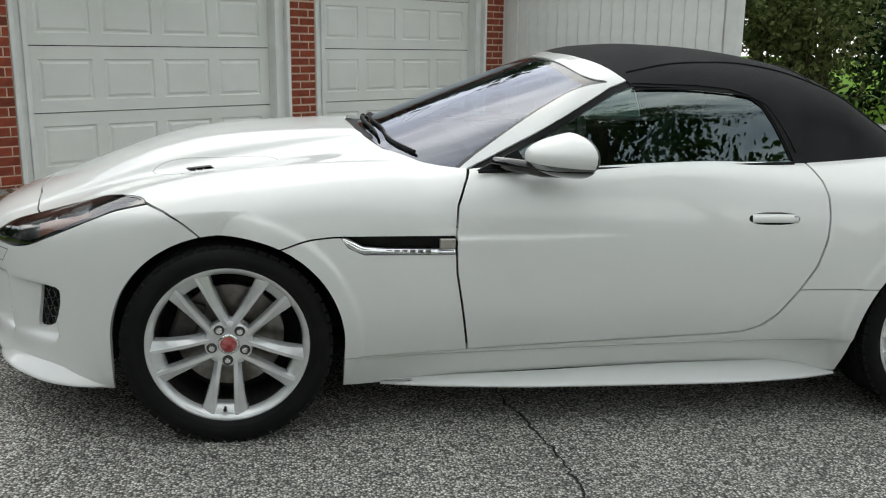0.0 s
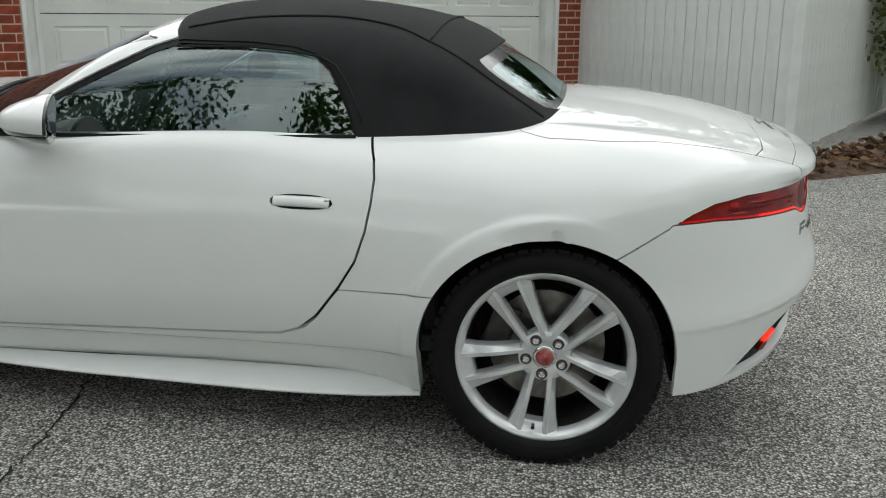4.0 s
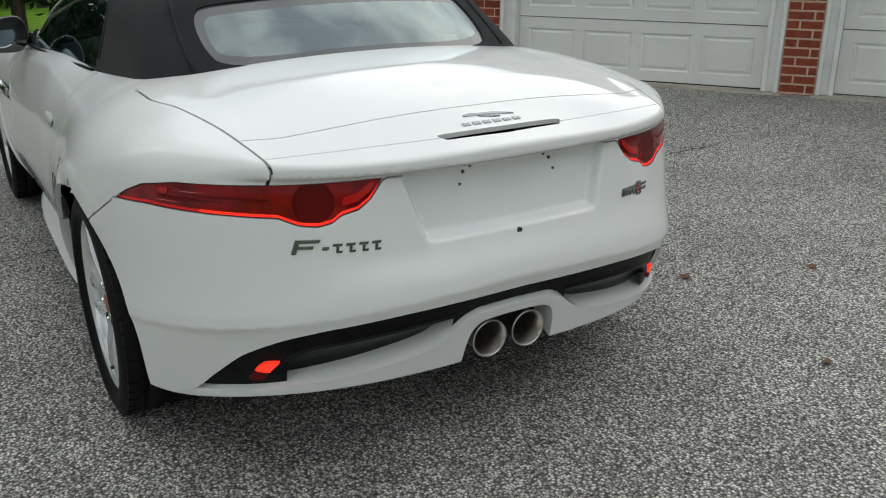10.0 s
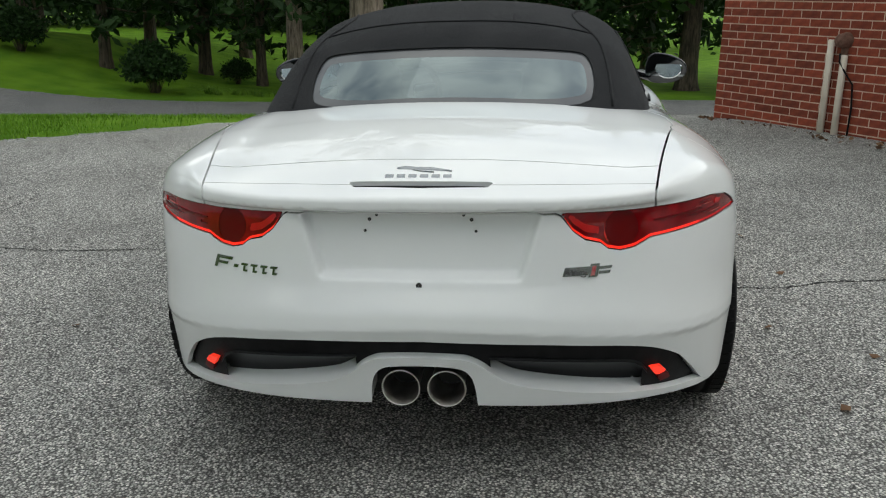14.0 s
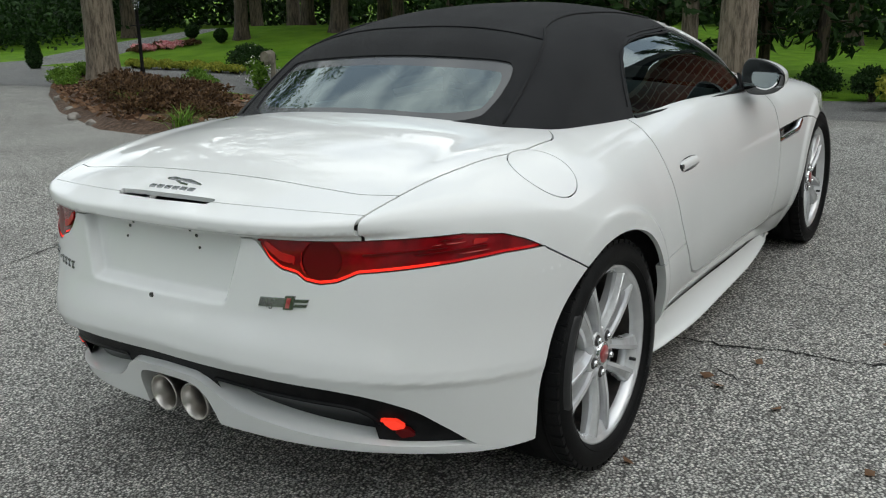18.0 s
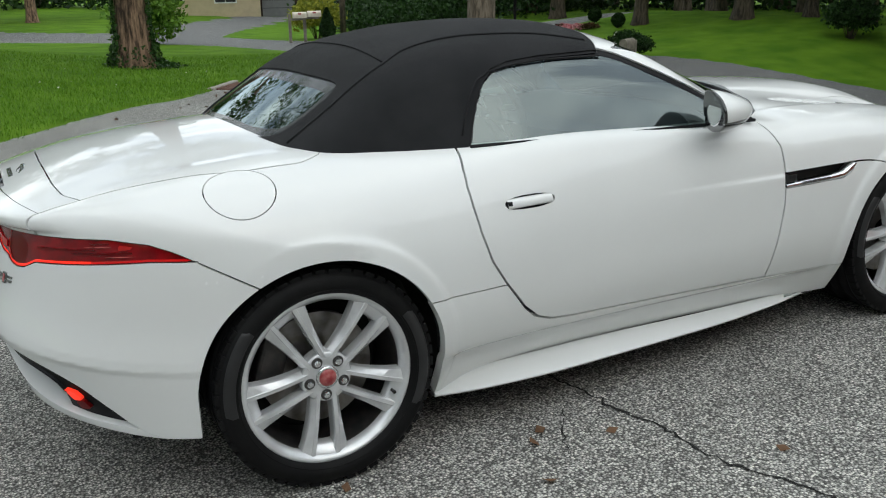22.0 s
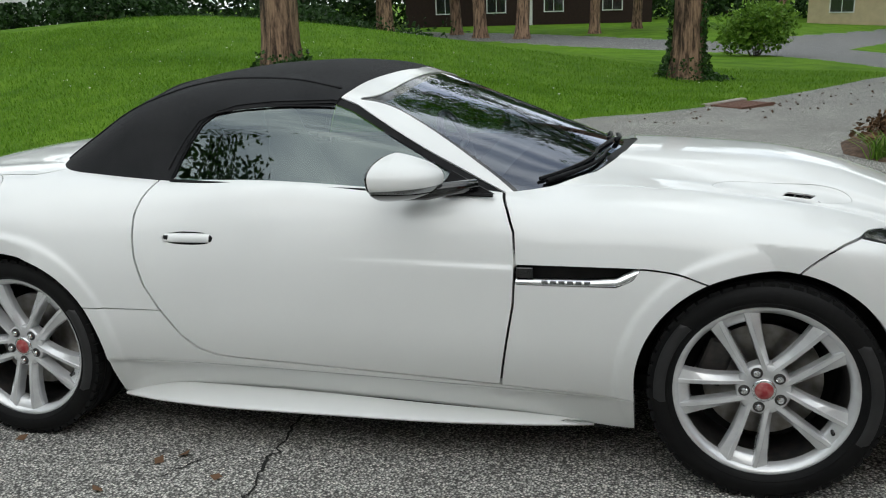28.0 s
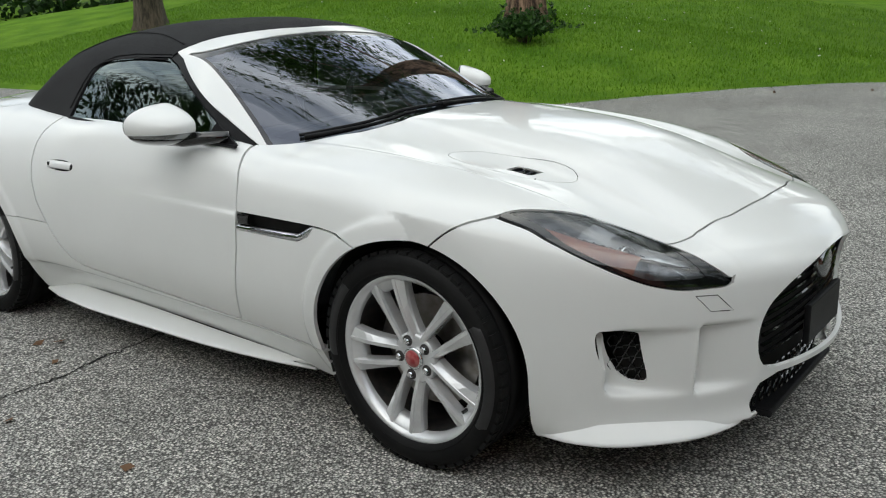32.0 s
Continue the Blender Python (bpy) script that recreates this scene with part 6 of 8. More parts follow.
    for k in range(3):
        part("louvre_slat", tube_bm([on_top(-1.458 + 0.024 * k, _s * 0.470, -0.008), on_top(-1.474 + 0.026 * k, _s * 0.428, -0.008)], 0.003, 5), M_GLOSSBLACK, lv)

# ---- screen base: cowl and wipers ----
panel("cowl", COWL, M_BLACK, car, "black cowl below the windscreen", inset=0.018, lip=0.0)


def screen_pt(y, z, lift):
    return Vector((float(screen_x(np.array(abs(y)), np.array(z))) - lift, y, z + lift * 0.45))


def screen_base(y):
    """Height at which the bonnet's surface meets the screen."""
    z = 0.93
    for _ in range(30):
        q = screen_pt(y, z, 0)
        z += 0.5 * (float(top_z(np.array(q.x), np.array(abs(y)))) - z)
    return z


for _y0, _y1 in ((0.63, 0.02), (0.06, -0.56)):
    _run = [(_y0 + (_y1 - _y0) * t, screen_base(_y0 + (_y1 - _y0) * t) - 0.002 - 0.006 * t) for t in np.linspace(0, 1, 13)]
    wp = part("wiper", tube_bm([screen_pt(y, z, 0.014) for y, z in _run[:9]], [0.010, 0.010, 0.009, 0.008, 0.007, 0.007, 0.006, 0.006, 0.005], 8), M_BLACK, car, "black windscreen wiper", smooth=True)
    part("wiper_blade", tube_bm([screen_pt(y, z + 0.010, 0.008) for y, z in _run], 0.0065, 6), M_BLACK, wp)

# ---- roof seams ----
def on_green(x, y, z0, lift=0.002):
    p = Vector((x, y, z0))
    for _ in range(14):
        e = 0.003
        f0 = float(green_f(np.array(p.x), np.array(p.y), np.array(p.z))) - lift
        g = Vector([(float(green_f(*(np.array(c) for c in p + d))) - f0 - lift) / e for d in (Vector((e, 0, 0)), Vector((0, e, 0)), Vector((0, 0, e)))])
        p = p - g * (f0 / max(g.length_squared, 0.05))
    return p


_SE = [(0.10, 0.575), (0.25, 0.520), (0.45, 0.470), (0.65, 0.445), (0.80, 0.470), (0.90, 0.515), (1.02, 0.540), (1.15, 0.552), (1.25, 0.553)]
for _s in (-1, 1):
    pts = [on_green(x, _s * float(curve_at(_SE, x)), 1.3 - 0.0 * x if x < 0.8 else 1.3 - (x - 0.8) * 0.7) for x in np.linspace(0.10, 1.25, 30)]
    part("roof_seam", tube_bm(pts, 0.0045, 6), M_CLOTH, soft_top, smooth=True)
    hoop = [(-0.02, 1.2)]
    pts = [on_green(x, _s * 0.66, z, 0.001) for x, z in [(0.10, 1.215), (0.35, 1.216), (0.48, 1.206), (0.57, 1.184), (0.62, 1.150), (0.66, 1.085), (0.69, 1.02), (0.715, 0.95)]]
    part("window_piping", tube_bm(pts, 0.004, 6), M_CLOTH, soft_top, smooth=True)
pts = [on_green(0.90, y, 1.27) for y in np.linspace(-0.515, 0.515, 21)]
part("roof_bow_seam", tube_bm(pts, 0.0035, 6), M_CLOTH, soft_top, smooth=True)
base = [on_green(1.30 + 0.06 * math.cos(y * 2.6), y, 1.0) for y in np.linspace(-0.5, 0.5, 21)]
part("roof_base_piping", tube_bm(base, 0.006, 6), M_BLACK, soft_top, smooth=True)

# ---- cabin ----
def seat_shape(yc):
    s = new("seat")
    s.parent = car
    s["label"] = "dark leather bucket seat"
    part("seat_cushion", box_bm(0.10, 0.62, yc - 0.24, yc + 0.24, 0.36, 0.52, 0.06, 3), M_SEAT, s, smooth=True)
    bm = bmesh.new()
    rings = []
    for z, w, d, xo in ((0.45, 0.25, 0.10, 0.60), (0.60, 0.25, 0.09, 0.64), (0.80, 0.24, 0.08, 0.70), (0.93, 0.20, 0.07, 0.74), (0.99, 0.135, 0.06, 0.76), (1.08, 0.13, 0.055, 0.79), (1.12, 0.09, 0.03, 0.80)):
        rings.append([bm.verts.new((xo + d * math.cos(b), yc + w * math.copysign(abs(math.sin(b)) ** 0.6, math.sin(b)), z)) for b in [k * math.pi / 8 for k in range(16)]])
    for a, b in zip(rings, rings[1:]):
        for i in range(16):
            bm.faces.new((a[i], a[(i + 1) % 16], b[(i + 1) % 16], b[i]))
    bm.faces.new(rings[-1])
    bmesh.ops.recalc_face_normals(bm, faces=bm.faces)
    part("seat_back", bm, M_SEAT, s, smooth=True)


seat_shape(-0.37)
seat_shape(0.37)
part("cabin_floor", box_bm(-0.62, 1.05, -0.70, 0.70, 0.24, 0.30, 0.01), M_TRIM, car)
part("centre_console", box_bm(-0.50, 0.75, -0.12, 0.12, 0.28, 0.62, 0.03), M_TRIM, car)
part("rear_bulkhead", box_bm(0.86, 0.95, -0.66, 0.66, 0.28, 0.97, 0.03), M_TRIM, car)
bm = bmesh.new()
rings = []
for y in np.linspace(-0.70, 0.70, 13):
    hump = 0.03 * math.exp(-((y + 0.37) / 0.16) ** 2)
    q = (y / 0.70) ** 2
    rings.append([bm.verts.new((x, y, z)) for x, z in ((-0.72 + 0.34 * q, 0.90 - 0.03 * q), (-0.55 + 0.20 * q, 0.935 - 0.04 * q), (-0.38 + 0.06 * q, 0.945 + hump - 0.03 * q), (-0.27, 0.925 + hump), (-0.22, 0.86), (-0.24, 0.70), (-0.32, 0.50))])
for a, b in zip(rings, rings[1:]):
    for i in range(6):
        bm.faces.new((a[i], a[i + 1], b[i + 1], b[i]))
part("dashboard", bm, M_TRIM, car, "dark padded dashboard", smooth=True)
st = new("steering_wheel")
st.parent = car
st["label"] = "grey leather steering wheel"
st.matrix_local = Matrix.Translation((-0.08, -0.37, 0.90)) @ Matrix.Rotation(radians(-68), 4, "Y")
ring = tube_bm([(0.185 * math.cos(a), 0.185 * math.sin(a), 0) for a in [k * math.pi / 18 for k in range(37)]], 0.0165, 10, closed_ends=False)
part("steering_rim", ring, M_TRIM, st, smooth=True)
part("steering_boss", box_bm(-0.075, 0.075, -0.07, 0.07, -0.04, 0.0, 0.02), M_TRIM, st)
for a in (0.15, math.pi - 0.15, -math.pi / 2):
    part("steering_spoke", tube_bm([(0.05 * math.sin(a), 0.05 * math.cos(a), -0.012), (0.18 * math.sin(a), 0.18 * math.cos(a), 0)], [0.02, 0.013], 8), M_STEEL, st, smooth=True)
for _s in (-1, 1):
    dc = part("door_card", box_bm(-0.50, 0.80, _s * 0.725 - 0.015, _s * 0.725 + 0.015, 0.32, 0.905, 0.01), M_TRIM, car)
    part("inner_handle", tube_bm([(-0.02, _s * 0.703, 0.80), (0.06, _s * 0.695, 0.81), (0.12, _s * 0.703, 0.815)], 0.009, 6), M_CHROME, dc)
part("rear_mirror", box_bm(-0.20, -0.17, -0.11, 0.11, 1.155, 1.215, 0.012), M_GLOSSBLACK, car, "interior rear-view mirror")

# ---- side blades below the sills ----
for _s in (-1, 1):
    bm = bmesh.new()
    prev = None
    for _x in np.linspace(-0.80, 0.93, 60):
        yo = float(curve_at([(-0.80, 0.815), (-0.6, 0.853), (-0.2, 0.889), (0.1, 0.896), (0.45, 0.902), (0.75, 0.882), (0.93, 0.846)], _x))
        zc = float(curve_at([(-0.80, 0.158), (-0.6, 0.170), (-0.2, 0.180), (0.1, 0.190), (0.4, 0.196), (0.68, 0.197), (0.82, 0.182), (0.93, 0.162)], _x))
        ring = [bm.verts.new((_x, _s * y, z)) for y, z in ((0.800, zc + 0.004), (0.826, zc), (yo - 0.014, 0.1655), (yo - 0.003, 0.1615), (yo, 0.157), (yo - 0.004, 0.151), (0.79, 0.150))]
        if prev:
            for a, b, c, d in zip(prev, prev[1:], ring[1:], ring):
                bm.faces.new((a, b, c, d) if _s > 0 else (d, c, b, a))
        prev = ring
    bmesh.ops.recalc_face_normals(bm, faces=bm.faces)
    if sum(f.normal.z for f in bm.faces if f.calc_center_median().z > 0.158) < 0:
        bmesh.ops.reverse_faces(bm, faces=bm.faces)
    part("side_blade", bm, M_PAINT, car, "white sculpted side skirt blade", smooth=True)

# ---- front lip below the bumper ----
_LP = smooth_line([(-1.705, 0.800), (-1.80, 0.783), (-1.90, 0.737), (-2.0, 0.650), (-2.08, 0.560), (-2.14, 0.450), (-2.175, 0.36)], 8)
for _s in (-1, 1):
    bm = bmesh.new()
    prev = None
    for i, (px, py) in enumerate(_LP):
        a, b = _LP[max(i - 1, 0)], _LP[min(i + 1, len(_LP) - 1)]
        d = math.hypot(b[0] - a[0], b[1] - a[1])
        nx, ny = (b[1] - a[1]) / d, -(b[0] - a[0]) / d
        t = i / (len(_LP) - 1)
        o = 0.034 * math.sin(math.pi * min(1, t * 1.1 + 0.03)) ** 0.6 if t < 0.88 else 0.034 * math.sin(math.pi * min(1, t * 1.1 + 0.03)) ** 0.6
        zt = 0.172 + 0.052 * math.sin(math.pi * min(1, 0.08 + t)) ** 0.7
        zb = 0.166 + 0.012 * t
        ring = [bm.verts.new((px + nx * q, _s * (py + ny * q), z)) for q, z in ((-0.03, zt + 0.006), (-0.004, zt), (o - 0.008, zb + 0.012), (o, zb + 0.006), (o - 0.003, zb), (-0.04, zb))]
        if prev:
            for v0, v1, v2, v3 in zip(prev, prev[1:], ring[1:], ring):
                bm.faces.new((v0, v1, v2, v3))
        prev = ring
    bmesh.ops.recalc_face_normals(bm, faces=bm.faces)
    part("front_lip", bm, M_PAINT, car, "white flared lip below the bumper", smooth=True)

# ---- garage wing: brick wall, two sectional doors ----
WALL = Matrix.Translation((-5.25, 2.15, 0)) @ Matrix.Rotation(radians(35), 4, "Z")
WALL_Z = 0.17          # paving level along the wall
WALL_TOP = 2.75
DOORS = ((2.51, 5.07), (5.36, 7.82))
HEAD_Z = WALL_Z + 2.28


def on_wall(ob):
    ob.matrix_world = WALL
    return ob


_w = bmesh.new()
for _a, _b, _z0 in ((0.0, 2.51, -0.5), (5.07, 5.36, -0.5), (7.82, 8.12, -0.5), (2.51, 5.07, HEAD_Z), (5.36, 7.82, HEAD_Z)):
    box_bm(_a, _b, 0.0045, 0.26, _z0, WALL_TOP, bm=_w)
brick_wall = tagged(on_wall(part("wall_garage", _w, M_MORTAR, None)), "red brick garage wall with pale mortar joints", "wall", kind="structure")
# return wall, back wall and ceiling close the garage
_w = bmesh.new()
box_bm(0.0, 0.24, 0.262, 7.0, -0.5, WALL_TOP, bm=_w)
box_bm(7.88, 8.12, 0.262, 7.0, -0.5, WALL_TOP, bm=_w)
box_bm(0.242, 7.878, 6.76, 7.0, -0.5, WALL_TOP, bm=_w)
tagged(on_wall(part("wall_return", _w, M_BRICK, None)), "red brick side wall of the garage", "wall", kind="structure")
# unseen roof, added to close the garage and for reflections on the car
_w = bmesh.new()
_rv = [_w.verts.new(p) for p in ((-0.35, -0.4, WALL_TOP - 0.06), (8.5, -0.4, WALL_TOP - 0.06), (8.5, 3.6, WALL_TOP + 1.3), (-0.35, 3.6, WALL_TOP + 1.3), (8.5, 7.4, WALL_TOP - 0.06), (-0.35, 7.4, WALL_TOP - 0.06),
                                (-0.35, -0.4, WALL_TOP + 0.1), (8.5, -0.4, WALL_TOP + 0.1), (8.5, 3.6, WALL_TOP + 1.46), (-0.35, 3.6, WALL_TOP + 1.46), (8.5, 7.4, WALL_TOP + 0.1), (-0.35, 7.4, WALL_TOP + 0.1))]
for _f in ((0, 3, 2, 1), (3, 5, 4, 2), (6, 7, 8, 9), (9, 8, 10, 11), (0, 1, 7, 6), (5, 11, 10, 4), (0, 6, 9, 3), (3, 9, 11, 5), (1, 2, 8, 7), (2, 4, 10, 8)):
    _w.faces.new([_rv[i] for i in _f])
tagged(on_wall(part("roof_garage", _w, M_SHINGLE, None)), "added unseen dark shingle roof over the garage", "roof", kind="structure")


def garage_door(a, b, number):
    """White sectional door: four sections of four pressed panels, wide stepped casing, concrete sill."""
    thing = tagged(new("door_%d" % number), "closed white sectional garage door with pressed panels", "garage door", kind="structure")
    thing.matrix_world = WALL
    left, right = a + 0.15, b - 0.15
    h = 0.535
    for s in range(4):
        z0 = WALL_Z + 0.045 + s * h
        bm = bmesh.new()
        # rails round four sunk panels
        xs = [left]
        pw = (right - left - 0.10) / 4
        for k in range(4):
            xs += [left + 0.05 + k * pw + 0.047, left + 0.05 + (k + 1) * pw - 0.047]
        xs += [right]
        y, d = 0.155, 0.011
        zt, zb = z0 + h - 0.004, z0 + 0.004
        pt, pb = z0 + h - 0.105, z0 + 0.10
        for k in range(len(xs) - 1):
            x0, x1 = xs[k], xs[k + 1]
            if k % 2 == 0:
                q = [bm.verts.new(p) for p in ((x0, y, zb), (x1, y, zb), (x1, y, zt), (x0, y, zt))]
                bm.faces.new(q)
                continue
            o = [(x0, pb), (x1, pb), (x1, pt), (x0, pt)]
            rings = []
            for inset, depth in ((0.0, 0.0), (0.010, d), (0.022, d), (0.040, 0.002)):
                rings.append([bm.verts.new((px + (inset * 1.1 if px == x0 else -inset * 1.1), y + depth, pz + (inset if pz == pb else -inset))) for px, pz in o])
            for r0, r1 in zip(rings, rings[1:]):
                for i in range(4):
                    bm.faces.new((r0[i], r0[(i + 1) % 4], r1[(i + 1) % 4], r1[i]))
            bm.faces.new(rings[-1])
            for za, zc in ((zb, pb), (pt, zt)):
                bm.faces.new([bm.verts.new(p) for p in ((x0, y, za), (x1, y, za), (x1, y, zc), (x0, y, zc))])
        box_bm(left, right, y + 0.019, y + 0.05, zb, zt, bm=bm)
        # lips of the joint between sections
        box_bm(left, right, y + 0.0005, y + 0.02, zt - 0.004, zt, bm=bm)
        box_bm(left, right, y + 0.0005, y + 0.02, zb, zb + 0.004, bm=bm)
        bmesh.ops.remove_doubles(bm, verts=bm.verts, dist=0.0002)
        bmesh.ops.recalc_face_normals(bm, faces=bm.faces)
        part("door_section", bm, M_DOORWHITE, thing)
    part("bottom_seal", box_bm(left, right, 0.165, 0.20, WALL_Z + 0.036, WALL_Z + 0.05), M_BLACK, thing, "black rubber bottom seal")
    part("joint_backing", box_bm(left, right, 0.208, 0.212, WALL_Z + 0.04, WALL_Z + 0.045 + 4 * h), M_GAP, thing)
    for x0, x1, sgn in ((a, a + 0.15, 1), (b - 0.15, b, -1)):
        bm = box_bm(x0 + 0.002, x1 - 0.002, 0.06, 0.17, WALL_Z + 0.04, HEAD_Z - 0.002, 0.004, 1)
        inner = x1 - 0.05 if sgn > 0 else x0
        box_bm(inner + 0.004, inner + 0.046, 0.035, 0.062, WALL_Z + 0.04, HEAD_Z - 0.004, 0.004, 1, bm)
        outer = x0 if sgn > 0 else x1 - 0.045
        box_bm(outer + 0.004, outer + 0.042, -0.008, 0.062, WALL_Z + 0.04, HEAD_Z - 0.003, 0.006, 1, bm)
        part("casing", bm, M_WHITEWOOD, thing, "white painted wooden casing")
    part("head_casing", box_bm(a + 0.152, b - 0.152, 0.03, 0.2, WALL_Z + 0.05 + 4 * h, HEAD_Z - 0.002, 0.004, 1), M_WHITEWOOD, thing)
    part("sill", box_bm(a - 0.03, b + 0.03, -0.10, 0.24, -0.4, WALL_Z + 0.038, 0.01, 1), M_CONCRETE, thing, "worn pale concrete sill")
    return thing


for _i, (_a, _b) in enumerate(DOORS):
    garage_door(_a, _b, _i + 1)

# two cream pipes with a rusty cap and a black cable on the brick
def wall_pipe(x, top, label):
    z0 = WALL_Z - 0.12
    bm = lathe_bm([(0.002, z0), (0.031, z0), (0.031, top - 0.005), (0.027, top), (0.002, top)], 20, "z")
    ob = part("pipe", bm, M_CREAM, None, smooth=True)
    ob.matrix_world = WALL @ Matrix.Translation((x, -0.045, 0))
    return tagged(ob, label, "pipe")


wall_pipe(1.362, 1.023, "taller cream painted pipe standing on the brick wall")
wall_pipe(1.511, 0.895, "shorter cream painted pipe with a black cable beside it")
fitting = tagged(new("vent_fitting"), "round rusty brown metal fitting on the brick wall", "vent")
fitting.matrix_world = WALL @ Matrix.Translation((1.478, 0.0, 1.02))
part("hood", lathe_bm([(0.002, -0.11), (0.045, -0.105), (0.062, -0.08), (0.066, -0.02), (0.075, 0.0), (0.075, 0.015), (0.002, 0.016)], 24, "y"), M_RUST, fitting, smooth=True)
part("collar", lathe_bm([(0.03, -0.14), (0.034, -0.135), (0.034, -0.05), (0.03, -0.045)], 20, "z"), M_RUST, fitting, smooth=True)
cable = part("cable", tube_bm([WALL @ Vector(p) for p in ((1.495, -0.085, 0.91), (1.500, -0.088, 0.84), (1.535, -0.060, 0.765), (1.612, -0.02, 0.645), (1.631, -0.015, 0.435), (1.634, -0.03, WALL_Z - 0.02))], 0.009, 8), M_BLACK, None, smooth=True)
tagged(cable, "black cable running down the brick wall", "cable")

# ---- white plank fence ----
def fence(p0, p1, label, gate_gap=0.0):
    thing = tagged(new("fence"), label, "fence", kind="structure")
    d = Vector((p1[0] - p0[0], p1[1] - p0[1], 0))
    L = d.length
    base = gz((p0[0] + p1[0]) / 2, (p0[1] + p1[1]) / 2)
    thing.matrix_world = Matrix.Translation((p0[0], p0[1], base)) @ Matrix.Rotation(math.atan2(d.y, d.x), 4, "Z")
    rng = random.Random(int(L * 100))
    n = int(L / 0.142)
    slope = (gz(*p1) - gz(*p0)) / L
    w = L / n
    shapes = []
    for k in range(4):
        g = rng.uniform(0.0015, 0.004)
        shapes.append(box_bm(g, w - g, -0.010 - 0.001 * k, 0.010, 0.0, 2.15, 0.003, 1))
    meshes = []
    for bm in shapes:
        me = bpy.data.meshes.new("plank")
        bm.to_mesh(me)
        bm.free()
        me.materials.append(M_WHITEWOOD)
        meshes.append(me)
    for i in range(n):
        ob = new("plank", meshes[rng.randrange(4)])
        ob.parent = thing
        ob.location = (i * w, rng.uniform(-0.002, 0.002), (i + 0.5) * w * slope - L / 2 * slope + rng.uniform(0.03, 0.05))
        ob.rotation_euler = (0, rng.gauss(0, 0.0012), rng.gauss(0, 0.006))
    for z in (0.25, 1.05, 1.9):
        part("rail", box_bm(0.0, L, 0.013, 0.05, z, z + 0.09, 0.004, 1), M_WHITEWOOD, thing)
    for x in (0.05, L - 0.05):
        part("post", box_bm(x - 0.05, x + 0.05, 0.052, 0.15, -0.4, 2.22, 0.006, 1), M_WHITEWOOD, thing)
    return thing


fence((1.36, 6.86), (3.05, 4.52), "white painted vertical plank fence joining the garage")
corner_post = part("corner_post", box_bm(-0.065, 0.065, -0.065, 0.065, -0.4, 2.25, 0.008, 1), M_WHITEWOOD, None)
corner_post.matrix_world = Matrix.Translation((3.12, 4.45, gz(3.12, 4.45))) @ Matrix.Rotation(radians(35), 4, "Z")
tagged(corner_post, "white painted square fence corner post", "post")
fence((3.22, 4.58), (5.9, 9.8), "weathered white plank fence turning behind the shrub")

# ---- plants ----
def leaf_arrays(P, size, rng, flat=0.0, stretch=1.6, N=None):
    """Folded four-cornered leaves at the places P, turned at random."""
    n = len(P)
    d = rng.normal(size=(n, 3)) if N is None else N + 0.6 * rng.normal(size=(n, 3))
    d[:, 2] *= 1 - flat
    d /= np.linalg.norm(d, axis=1)[:, None] + 1e-9
    a = np.cross(d, rng.normal(size=(n, 3)))
    a /= np.linalg.norm(a, axis=1)[:, None] + 1e-9
    b = np.cross(d, a)
    s = (size * rng.uniform(0.6, 1.25, n))[:, None]
    V = np.stack([P - d * s * stretch / 2, P + a * s * 0.5 + b * s * 0.12, P + d * s * stretch / 2, P - a * s * 0.5 + b * s * 0.12], 1).reshape(-1, 3)
    return V, np.arange(4 * n).reshape(n, 4)


def leaves(name, P, size, material, parent, seed=0, flat=0.0, stretch=1.6, N=None):
    V, F = leaf_arrays(np.asarray(P, float), size, np.random.default_rng(seed), flat, stretch, N)
    return raw_mesh(name, V.tolist(), F.tolist(), material, parent)


def clumps(rng, centres, spread, per):
    """Points gathered round centres."""
    c = np.repeat(np.asarray(centres), per, 0)
    return c + rng.normal(size=c.shape) * np.asarray(spread)


def trunk_bm(r, h, rng, lean=0.0, flare=1.35, sides=20, flutes=5, rough=0.06):
    """A tapered trunk with root flare and uneven, fluted girth."""
    bm = bmesh.new()
    ph = [rng.uniform(0, 6.28) for _ in range(4)]
    rings = []
    zs = [-0.35, 0.0, 0.12, 0.3, 0.55, 0.9, 1.4] + [1.4 + (h - 1.4) * k / 8 for k in range(1, 9)]
    for z in zs:
        t = max(z, 0) / h
        rr = r * (1 - 0.45 * t) * (1 + (flare - 1) * math.exp(-max(z, 0) / 0.28))
        cx, cy = lean * z + 0.03 * math.sin(z * 0.9 + ph[0]), 0.03 * math.sin(z * 0.7 + ph[1])
        ring = []
        for k in range(sides):
            a = 2 * math.pi * k / sides
            w = 1 + rough * math.sin(flutes * a + ph[2] + 0.3 * z) * (1 + 1.5 * math.exp(-max(z, 0) / 0.4)) + rough * 0.5 * math.sin((flutes + 4) * a + ph[3] - 0.5 * z)
            ring.append(bm.verts.new((cx + rr * w * math.cos(a), cy + rr * w * math.sin(a), z)))
        rings.append(ring)
    for a, b in zip(rings, rings[1:]):
        for k in range(sides):
            bm.faces.new((a[k], a[(k + 1) % sides], b[(k + 1) % sides], b[k]))
    bm.faces.new(rings[-1])
    return bm


def limb_points(rng, p, direction, length, n=5, droop=0.0):
    pts, d = [Vector(p)], Vector(direction).normalized()
    for i in range(n):
        d = (d + Vector((rng.gauss(0, 0.15), rng.gauss(0, 0.15), rng.gauss(0.04, 0.1) - droop))).normalized()
        pts.append(pts[-1] + d * length / n)
    return pts


